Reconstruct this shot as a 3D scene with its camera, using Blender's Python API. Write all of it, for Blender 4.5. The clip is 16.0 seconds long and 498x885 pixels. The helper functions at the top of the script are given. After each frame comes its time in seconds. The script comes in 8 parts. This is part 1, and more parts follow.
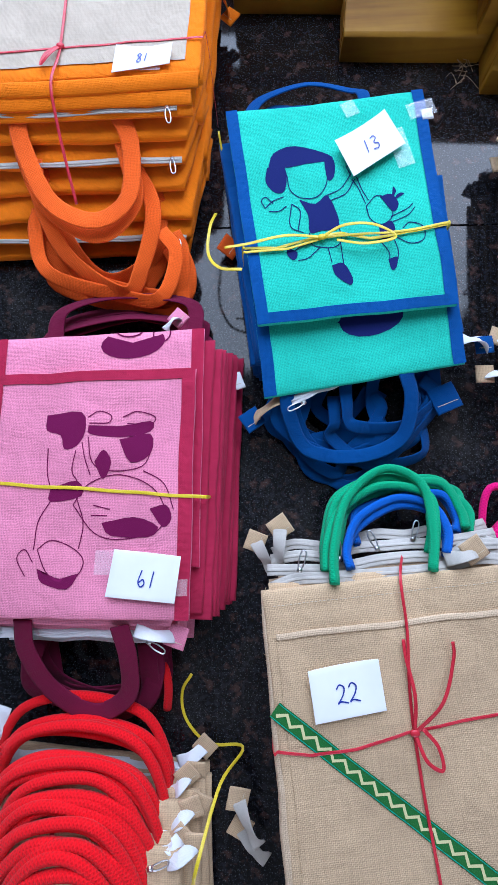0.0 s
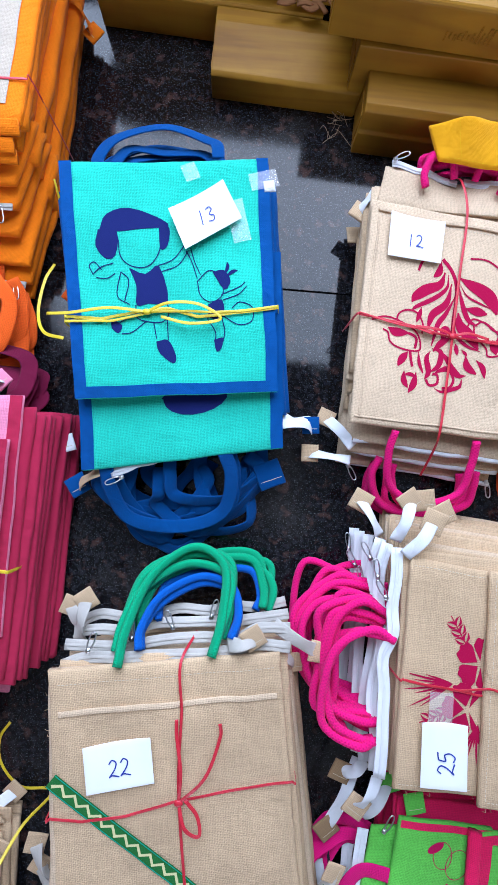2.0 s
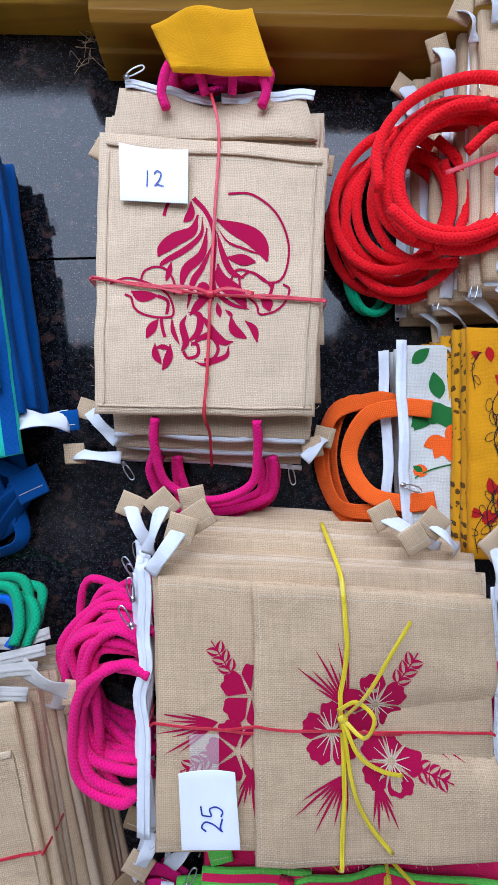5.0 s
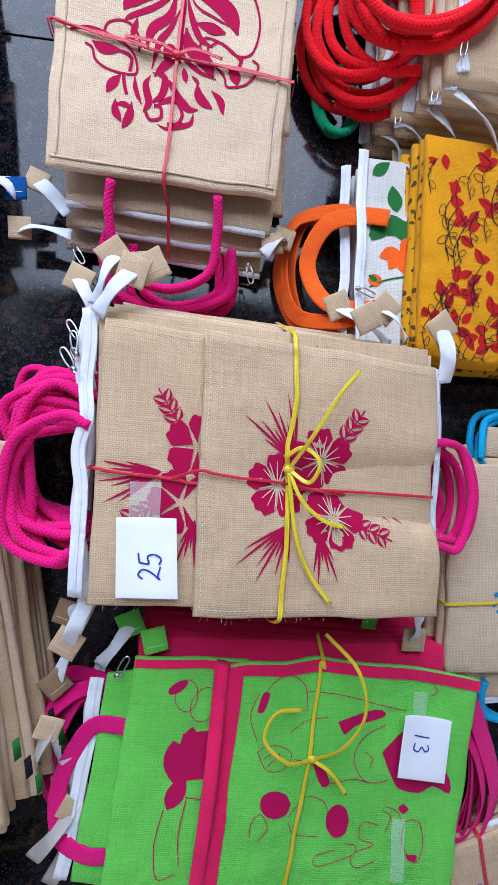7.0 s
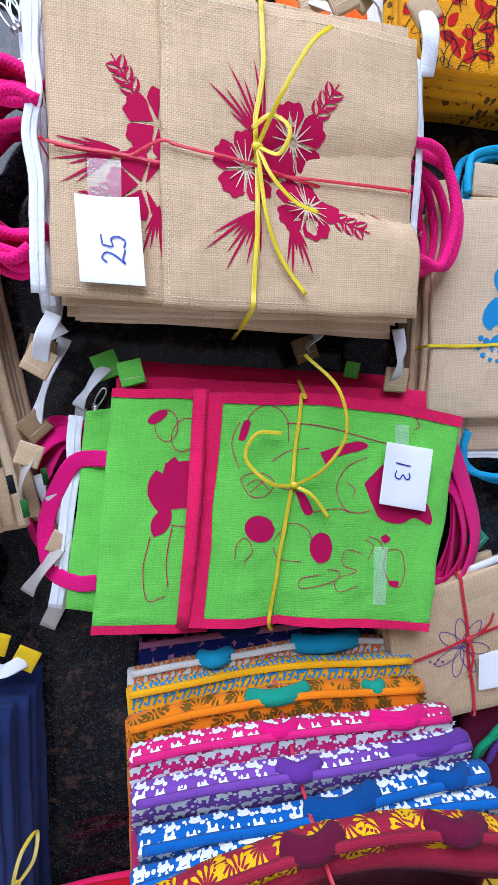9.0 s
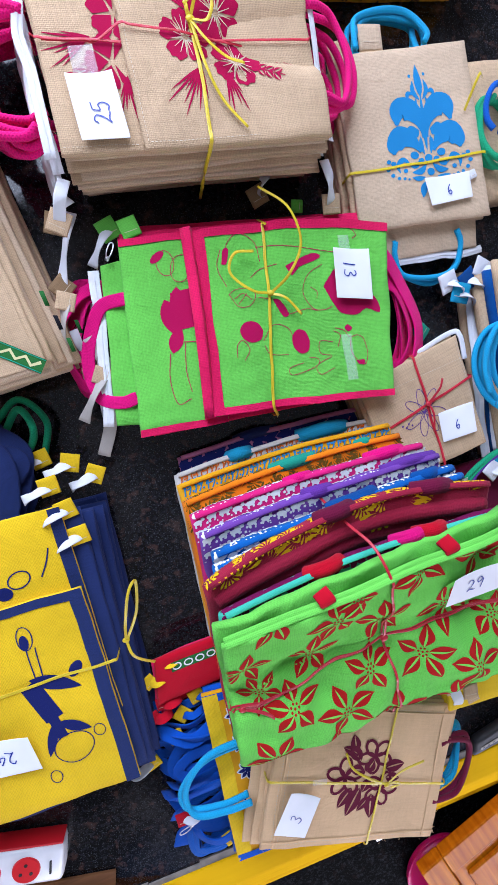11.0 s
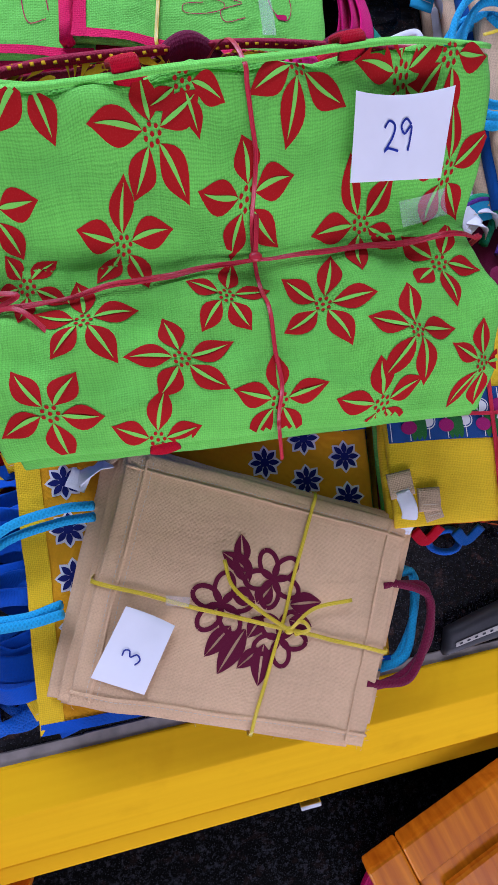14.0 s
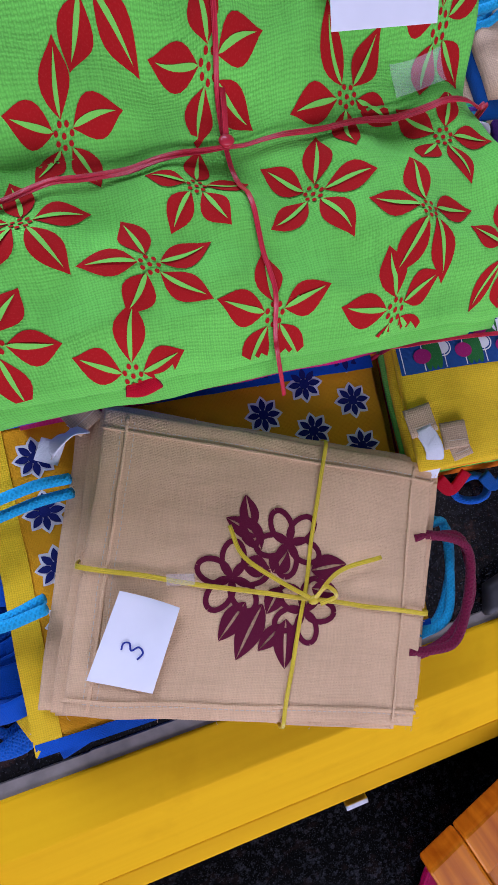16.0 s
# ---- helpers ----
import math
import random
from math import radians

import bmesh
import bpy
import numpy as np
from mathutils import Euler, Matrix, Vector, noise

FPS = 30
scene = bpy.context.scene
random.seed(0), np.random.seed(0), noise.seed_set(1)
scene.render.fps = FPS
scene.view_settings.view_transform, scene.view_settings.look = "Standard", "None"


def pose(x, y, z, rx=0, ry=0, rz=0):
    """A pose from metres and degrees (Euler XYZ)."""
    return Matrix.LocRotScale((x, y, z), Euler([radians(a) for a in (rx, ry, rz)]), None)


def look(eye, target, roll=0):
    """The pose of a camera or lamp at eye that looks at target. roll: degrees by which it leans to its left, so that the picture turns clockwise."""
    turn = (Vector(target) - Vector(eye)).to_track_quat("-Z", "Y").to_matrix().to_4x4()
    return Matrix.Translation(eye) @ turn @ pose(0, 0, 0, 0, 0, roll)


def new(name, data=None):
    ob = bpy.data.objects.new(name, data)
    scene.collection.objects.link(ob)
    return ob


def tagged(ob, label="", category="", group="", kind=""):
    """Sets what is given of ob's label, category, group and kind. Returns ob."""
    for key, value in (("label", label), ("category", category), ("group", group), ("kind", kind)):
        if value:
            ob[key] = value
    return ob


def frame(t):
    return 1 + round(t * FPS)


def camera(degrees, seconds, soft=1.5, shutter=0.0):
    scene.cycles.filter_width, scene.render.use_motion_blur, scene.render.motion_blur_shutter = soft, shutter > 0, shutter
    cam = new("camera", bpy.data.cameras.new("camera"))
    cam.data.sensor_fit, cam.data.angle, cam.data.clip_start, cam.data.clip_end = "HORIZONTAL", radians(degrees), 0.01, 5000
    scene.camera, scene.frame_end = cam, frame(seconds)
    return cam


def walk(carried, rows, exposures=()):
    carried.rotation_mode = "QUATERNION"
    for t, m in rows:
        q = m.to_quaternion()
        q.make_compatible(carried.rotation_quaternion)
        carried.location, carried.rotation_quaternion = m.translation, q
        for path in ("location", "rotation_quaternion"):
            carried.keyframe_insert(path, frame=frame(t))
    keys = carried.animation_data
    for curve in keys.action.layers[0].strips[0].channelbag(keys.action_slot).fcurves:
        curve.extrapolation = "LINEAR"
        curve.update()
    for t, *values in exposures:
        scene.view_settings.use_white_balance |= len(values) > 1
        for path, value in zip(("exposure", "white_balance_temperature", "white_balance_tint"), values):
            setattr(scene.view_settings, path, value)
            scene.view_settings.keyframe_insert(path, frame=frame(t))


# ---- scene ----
cam = camera(61.4, 16.0, soft=1.5)
PATH = [
    (0, (0.164, 0.184, 0.654), (0.081, 0.468, -1.324), -15.6),
    (0.2, (0.246, 0.173, 0.635), (0.179, 0.55, -1.328), -8.3),
    (0.5, (0.278, 0.202, 0.734), (0.24, 0.472, -1.247), -7.9),
    (1, (0.285, 0.238, 0.773), (0.289, 0.499, -1.21), 4.0),
    (1.5, (0.318, 0.276, 0.743), (0.376, 0.453, -1.248), 22.1),
    (2, (0.372, 0.348, 0.679), (0.431, 0.468, -1.316), 30.3),
    (2.5, (0.441, 0.42, 0.652), (0.46, 0.461, -1.348), 26.4),
    (3, (0.427, 0.435, 0.656), (0.458, 0.485, -1.343), 32.5),
    (3.5, (0.462, 0.459, 0.642), (0.476, 0.504, -1.358), 17.6),
    (4, (0.584, 0.461, 0.629), (0.569, 0.509, -1.37), -18.0),
    (4.5, (0.687, 0.422, 0.593), (0.698, 0.465, -1.407), 13.0),
    (4.7, (0.702, 0.403, 0.581), (0.711, 0.431, -1.419), 15.8),
    (6.8, (0.683, 0.158, 0.58), (0.934, 0.2, -1.404), 81.8),
    (7, (0.7, 0.121, 0.568), (0.942, 0.148, -1.417), 84.9),
    (7.5, (0.719, 0.049, 0.559), (0.977, 0.052, -1.424), 90.0),
    (8, (0.714, -0.024, 0.554), (0.974, -0.063, -1.429), 98.7),
    (8.5, (0.722, -0.078, 0.551), (0.976, -0.18, -1.43), 111.6),
    (9, (0.726, -0.14, 0.565), (0.978, -0.32, -1.411), 124.2),
    (9.2, (0.726, -0.18, 0.572), (0.986, -0.375, -1.401), 124.9),
    (11.3, (0.642, -0.389, 0.736), (0.976, -0.647, -1.219), 113.7),
    (11.5, (0.654, -0.41, 0.726), (0.99, -0.684, -1.227), 116.7),
    (12, (0.722, -0.523, 0.65), (1.109, -0.784, -1.294), 122.5),
    (12.5, (0.766, -0.611, 0.614), (1.132, -0.704, -1.35), 104.5),
    (13, (0.763, -0.677, 0.612), (1.088, -0.683, -1.362), 91.6),
    (13.5, (0.767, -0.797, 0.599), (1.088, -0.693, -1.373), 70.2),
    (14, (0.773, -0.899, 0.566), (1.073, -0.825, -1.41), 67.8),
    (14.5, (0.714, -0.949, 0.614), (0.99, -0.927, -1.367), 77.6),
    (15, (0.716, -0.968, 0.668), (1.02, -0.986, -1.309), 83.3),
    (15.5, (0.735, -0.946, 0.597), (1.035, -0.949, -1.381), 76.8),
    (16, (0.768, -0.953, 0.499), (1.103, -0.855, -1.471), 59.1),
]
walk(cam, [(t, look(eye, target, roll)) for t, eye, target, roll in PATH], exposures=[(0, -0.28, 5800, 19), (1.5, -0.26, 5800, 19), (2.0, -0.1, 5800, 19), (3.5, -0.3, 5750, 18), (4.7, -0.4, 5800, 19), (7.0, -0.22, 5950, 21), (8.0, 0.0, 6000, 21), (8.5, 0.03, 6000, 21), (9.0, 0.12, 6050, 22), (11.5, 0.33, 6050, 26), (12.0, 0.4, 6050, 26), (13.0, 0.18, 5950, 30), (14.0, 0.06, 5800, 38), (14.5, 0.2, 5750, 37), (15.0, 0.32, 5700, 36), (15.5, 0.16, 5750, 38), (16.0, 0.08, 5750, 39)])

# ---- light ----
world = bpy.data.worlds.new("sky")
scene.world = world
world.use_nodes = True
wn = world.node_tree.nodes
sky = wn.new("ShaderNodeTexSky")
sky.sky_type, sky.sun_disc, sky.sun_elevation, sky.sun_rotation = "NISHITA", False, radians(50), radians(20)
world.node_tree.links.new(sky.outputs[0], wn["Background"].inputs[0])
wn["Background"].inputs[1].default_value = 0.12


def area_light(name, eye, target, wide, high, power, colour):
    """Light from one side, as an area lamp the size of an opening."""
    lamp = bpy.data.lights.new(name, "AREA")
    lamp.shape, lamp.size, lamp.size_y, lamp.energy, lamp.color = "RECTANGLE", wide, high, power, colour
    ob = new(name, lamp)
    ob.matrix_world = look(eye, target)
    return ob


area_light("doorway_daylight", (0.25, 1.52, 1.40), (0.25, 0.3, 0.85), 2.2, 1.9, 112, (0.74, 0.88, 1.0))
# Added fill from the south; the shop window it stands in is assumed.
area_light("south_fill", (1.0, -3.5, 1.1), (1.0, -1.0, 0.9), 3.0, 1.1, 74, (0.90, 0.95, 1.0))

# ---- materials ----


def shader(name):
    m = bpy.data.materials.new(name)
    m.use_nodes = True
    return m, m.node_tree.nodes, m.node_tree.links.new, m.node_tree.nodes["Principled BSDF"]


def shade(c, k):
    return (min(1, c[0] * k), min(1, c[1] * k), min(1, c[2] * k), 1)


def node(ns, kind, **values):
    n = ns.new(kind)
    for key, value in values.items():
        n.inputs[key.replace("_", " ")].default_value = value
    return n


def calc(ns, link, op, a, b):
    n = ns.new("ShaderNodeMath")
    n.operation = op
    for k, v in ((0, a), (1, b)):
        if isinstance(v, (int, float)):
            n.inputs[k].default_value = v
        else:
            link(v, n.inputs[k])
    return n.outputs[0]


def mix(ns, link, fac, a, b):
    n = ns.new("ShaderNodeMix")
    n.data_type = "RGBA"
    for sock, v in ((n.inputs[0], fac), (n.inputs[6], a), (n.inputs[7], b)):
        if isinstance(v, (int, float, tuple)):
            sock.default_value = v
        else:
            link(v, sock)
    return n.outputs[2]


def ramp(ns, link, v, lo, hi):
    n = ns.new("ShaderNodeMapRange")
    n.inputs[1].default_value, n.inputs[2].default_value = lo, hi
    link(v, n.inputs[0])
    return n.outputs[0]


def stretched(ns, link, vec, sx, sy, scale=1.0, detail=2.0):
    """Noise drawn out along the threads."""
    mp = node(ns, "ShaderNodeMapping", Scale=(sx, sy, 1))
    link(vec, mp.inputs[0])
    n = node(ns, "ShaderNodeTexNoise", Scale=scale, Detail=detail)
    link(mp.outputs[0], n.inputs["Vector"])
    return n.outputs[0]


def cloth(name, c, pitch=0.0016, weave=0.35, slub=0.25, rough=0.9, print_colour=None, print_scale=30, kind="blob", share=0.45, second=None):
    """Woven cloth on UV metres: threads, slubs, uneven dye, a printed pattern if asked."""
    m, ns, link, b = shader(name)
    uv = ns.new("ShaderNodeUVMap").outputs[0]
    wander = node(ns, "ShaderNodeTexNoise", Scale=70.0, Detail=2.0)
    link(uv, wander.inputs["Vector"])
    off = node(ns, "ShaderNodeVectorMath")
    off.operation = "MULTIPLY_ADD"
    off.inputs[1].default_value = (pitch * 1.6, pitch * 1.6, 0)
    link(wander.outputs["Color"], off.inputs[0]), link(uv, off.inputs[2])
    bent = off.outputs[0]
    waves = []
    for d in "XY":
        w = node(ns, "ShaderNodeTexWave", Scale=0.314 / pitch, Distortion=0.0, Detail=0.0)
        w.bands_direction = d
        link(bent, w.inputs["Vector"])
        waves.append(w.outputs["Fac"])
    over_under = node(ns, "ShaderNodeTexChecker", Scale=1.0 / pitch)
    link(bent, over_under.inputs["Vector"])
    h = calc(ns, link, "ADD", calc(ns, link, "MULTIPLY", waves[0], over_under.outputs["Fac"]), calc(ns, link, "MULTIPLY", waves[1], calc(ns, link, "SUBTRACT", 1.0, over_under.outputs["Fac"])))
    h = calc(ns, link, "ADD", h, calc(ns, link, "MULTIPLY", calc(ns, link, "MAXIMUM", waves[0], waves[1]), 0.3))
    warp = stretched(ns, link, uv, 420, 28)
    weft = stretched(ns, link, uv, 28, 420)
    thread = ramp(ns, link, calc(ns, link, "ADD", warp, weft), 0.7, 1.3)
    patch = ramp(ns, link, stretched(ns, link, uv, 9, 9, 1.0, 3.0), 0.3, 0.7)
    base = mix(ns, link, patch, shade(c, 0.84), shade(c, 1.10))
    if print_colour:
        v = node(ns, "ShaderNodeTexVoronoi", Scale=print_scale)
        warped = ns.new("ShaderNodeTexNoise")
        warped.inputs["Scale"].default_value = print_scale * 1.7
        link(uv, warped.inputs["Vector"])
        add = node(ns, "ShaderNodeMix")
        add.data_type = "RGBA"
        add.inputs[0].default_value = 0.007
        link(uv, add.inputs[6]), link(warped.outputs["Color"], add.inputs[7])
        link(add.outputs[2], v.inputs["Vector"])
        if kind == "petal":
            v.distance, v.feature = "MINKOWSKI", "F1"
            v.inputs["Exponent"].default_value = 0.6
        mask = ramp(ns, link, v.outputs["Distance"], share, share - 0.04)
        ink = (*print_colour, 1)
        if second:
            ink = mix(ns, link, ramp(ns, link, v.outputs["Color"], 0.45, 0.5), ink, (*second, 1))
        base = mix(ns, link, mask, base, ink)
    base = mix(ns, link, calc(ns, link, "MULTIPLY", calc(ns, link, "SUBTRACT", 1.0, ramp(ns, link, h, 0.0, 1.1)), weave), base, shade(c, 0.45))
    base = mix(ns, link, calc(ns, link, "MULTIPLY", thread, slub), base, shade(c, 1.35))
    tone = ns.new("ShaderNodeHueSaturation")
    info = ns.new("ShaderNodeObjectInfo")
    link(calc(ns, link, "ADD", calc(ns, link, "MULTIPLY", info.outputs["Random"], 0.14), 0.93), tone.inputs["Value"])
    link(base, tone.inputs["Color"])
    link(tone.outputs[0], b.inputs["Base Color"])
    b.inputs["Roughness"].default_value = rough
    b.inputs["Specular IOR Level"].default_value = 0.08
    b.inputs["Sheen Weight"].default_value = 0.05
    bump = node(ns, "ShaderNodeBump", Strength=0.42, Distance=0.0008)
    link(calc(ns, link, "ADD", h, thread), bump.inputs["Height"])
    wrinkle = node(ns, "ShaderNodeTexNoise", Scale=17.0, Detail=3.0, Distortion=0.9)
    shift = ns.new("ShaderNodeVectorMath")
    link(uv, shift.inputs[0]), link(info.outputs["Random"], shift.inputs[1])
    link(shift.outputs[0], wrinkle.inputs["Vector"])
    fold = node(ns, "ShaderNodeBump", Strength=0.5, Distance=0.010)
    link(wrinkle.outputs[0], fold.inputs["Height"]), link(fold.outputs[0], bump.inputs["Normal"])
    link(bump.outputs[0], b.inputs["Normal"])
    return m


def braid(name, c):
    """Braided cotton cord: slanting strands on UV metres, fuzzy and matt."""
    m, ns, link, b = shader(name)
    uv = ns.new("ShaderNodeUVMap").outputs[0]
    both = []
    for s in (1, -1):
        mp = node(ns, "ShaderNodeMapping", Rotation=(0, 0, s * 0.75))
        link(uv, mp.inputs[0])
        w = node(ns, "ShaderNodeTexWave", Scale=0.314 / 0.0034, Distortion=0.6, Detail=1.0)
        link(mp.outputs[0], w.inputs["Vector"])
        both.append(w.outputs["Fac"])
    h = calc(ns, link, "MAXIMUM", both[0], both[1])
    fuzz = stretched(ns, link, uv, 600, 600)
    fac = calc(ns, link, "MULTIPLY", ramp(ns, link, h, 1.0, 0.3), 0.36)
    col = mix(ns, link, fac, shade(c, 1.05), shade(c, 0.5))
    col = mix(ns, link, calc(ns, link, "MULTIPLY", ramp(ns, link, fuzz, 0.5, 0.75), 0.25), col, shade([k + 0.04 for k in c], 1.3))
    link(col, b.inputs["Base Color"])
    b.inputs["Roughness"].default_value = 0.95
    b.inputs["Specular IOR Level"].default_value = 0.15
    b.inputs["Sheen Weight"].default_value = 0.06
    bump = node(ns, "ShaderNodeBump", Strength=0.7, Distance=0.001)
    link(calc(ns, link, "ADD", h, calc(ns, link, "MULTIPLY", fuzz, 0.5)), bump.inputs["Height"])
    link(bump.outputs[0], b.inputs["Normal"])
    return m


def ink(name, c, wear=0.5):
    """Screen-printed ink that lets the weave through."""
    m, ns, link, b = shader(name)
    uv = ns.new("ShaderNodeUVMap").outputs[0]
    n = node(ns, "ShaderNodeTexNoise", Scale=900.0, Detail=1.0)
    link(uv, n.inputs["Vector"])
    link(mix(ns, link, calc(ns, link, "MULTIPLY", ramp(ns, link, n.outputs[0], 0.52, 0.8), wear), shade(c, 0.95), shade([k + 0.05 for k in c], 1.7)), b.inputs["Base Color"])
    b.inputs["Roughness"].default_value = 0.9
    b.inputs["Specular IOR Level"].default_value = 0.1
    bump = node(ns, "ShaderNodeBump", Strength=0.4, Distance=0.0004)
    link(n.outputs[0], bump.inputs["Height"])
    link(bump.outputs[0], b.inputs["Normal"])
    return m


def plain(name, c, rough=0.5, metal=0.0, grain=0.15, scale=60, spec=0.5):
    """A plain surface with faint soiling and relief."""
    m, ns, link, b = shader(name)
    co = ns.new("ShaderNodeTexCoord").outputs["Object"]
    n = node(ns, "ShaderNodeTexNoise", Scale=scale, Detail=4.0)
    link(co, n.inputs["Vector"])
    link(mix(ns, link, ramp(ns, link, n.outputs[0], 0.3, 0.7), shade(c, 1 - grain), shade(c, 1 + grain * 0.5)), b.inputs["Base Color"])
    b.inputs["Roughness"].default_value, b.inputs["Metallic"].default_value = rough, metal
    b.inputs["Specular IOR Level"].default_value = spec
    bump = node(ns, "ShaderNodeBump", Strength=0.15, Distance=0.001)
    link(n.outputs[0], bump.inputs["Height"])
    link(bump.outputs[0], b.inputs["Normal"])
    return m


def raffia(name, c):
    """Shiny split plastic twine, streaked along its length."""
    m, ns, link, b = shader(name)
    uv = ns.new("ShaderNodeUVMap").outputs[0]
    s = stretched(ns, link, uv, 25, 2600)
    link(mix(ns, link, ramp(ns, link, s, 0.35, 0.65), shade(c, 0.75), shade([k + 0.025 for k in c], 1.35)), b.inputs["Base Color"])
    b.inputs["Roughness"].default_value = 0.32
    b.inputs["Specular IOR Level"].default_value = 0.35
    bump = node(ns, "ShaderNodeBump", Strength=0.5, Distance=0.0005)
    link(s, bump.inputs["Height"])
    link(bump.outputs[0], b.inputs["Normal"])
    return m


def granite(name, dark, polish, gloss=0.3, speck=1.0, fleck=0.60, crystal=2.4, spread=(0.48, 0.62)):
    """Dark polished granite: black ground, grey and rust-brown crystals, dust."""
    m, ns, link, b = shader(name)
    co = ns.new("ShaderNodeTexCoord").outputs["Object"]

    def noise_at(scale, detail=3.0, rough=0.6):
        n = node(ns, "ShaderNodeTexNoise", Scale=scale, Detail=detail, Roughness=rough)
        link(co, n.inputs["Vector"])
        return n.outputs[0]

    big, mid, fine = noise_at(45.0), noise_at(130.0), noise_at(420.0, 2.0)
    col = mix(ns, link, ramp(ns, link, mid, *spread), shade(dark, 0.6), shade(dark, crystal))
    col = mix(ns, link, calc(ns, link, "MULTIPLY", ramp(ns, link, big, 0.56, 0.66), 0.7 * speck), col, (0.060, 0.030, 0.024, 1))
    col = mix(ns, link, calc(ns, link, "MULTIPLY", ramp(ns, link, fine, fleck, fleck + 0.08), 0.55 * max(speck, 0.35)), col, (0.13, 0.14, 0.15, 1))
    dust = noise_at(5.0, 5.0)
    col = mix(ns, link, calc(ns, link, "MULTIPLY", ramp(ns, link, dust, 0.5, 0.8), 0.10 * speck), col, (0.25, 0.22, 0.19, 1))
    link(col, b.inputs["Base Color"])
    link(calc(ns, link, "ADD", calc(ns, link, "MULTIPLY", ramp(ns, link, dust, 0.35, 0.75), 0.14), polish), b.inputs["Roughness"])
    b.inputs["Specular IOR Level"].default_value = gloss
    bump = node(ns, "ShaderNodeBump", Strength=0.05, Distance=0.0005)
    link(mid, bump.inputs["Height"])
    link(bump.outputs[0], b.inputs["Normal"])
    return m


def wood(name, c, dark, rough, coat, paint=0.0, grain=1.0, gloss=0.25):
    """Wood with grain along x, lacquered, or painted over so that the grain hardly shows."""
    m, ns, link, b = shader(name)
    co = ns.new("ShaderNodeTexCoord").outputs["Object"]
    g = stretched(ns, link, co, 5 * grain, 90 * grain, 1.0, 5.0)
    mp = node(ns, "ShaderNodeMapping", Scale=(2.2 * grain, 26 * grain, 26 * grain))
    link(co, mp.inputs[0])
    n2 = node(ns, "ShaderNodeTexNoise", Scale=1.0, Detail=5.0, Distortion=1.2)
    link(mp.outputs[0], n2.inputs["Vector"])
    fac = ramp(ns, link, calc(ns, link, "ADD", g, n2.outputs[0]), 0.75, 1.3)
    stain = node(ns, "ShaderNodeTexNoise", Scale=14.0, Detail=5.0)
    link(co, stain.inputs["Vector"])
    col = mix(ns, link, calc(ns, link, "MULTIPLY", fac, 1.0 - paint), shade(c, 1.0), shade(dark, 1.0))
    col = mix(ns, link, calc(ns, link, "MULTIPLY", ramp(ns, link, stain.outputs[0], 0.55, 0.8), 0.35), col, shade(dark, 0.8))
    link(col, b.inputs["Base Color"])
    b.inputs["Roughness"].default_value, b.inputs["Coat Weight"].default_value = rough, coat
    b.inputs["Coat Roughness"].default_value = 0.12
    b.inputs["Specular IOR Level"].default_value = gloss
    bump = node(ns, "ShaderNodeBump", Strength=0.2, Distance=0.0008)
    link(calc(ns, link, "ADD", fac, stain.outputs[0]), bump.inputs["Height"])
    link(bump.outputs[0], b.inputs["Normal"])
    return m


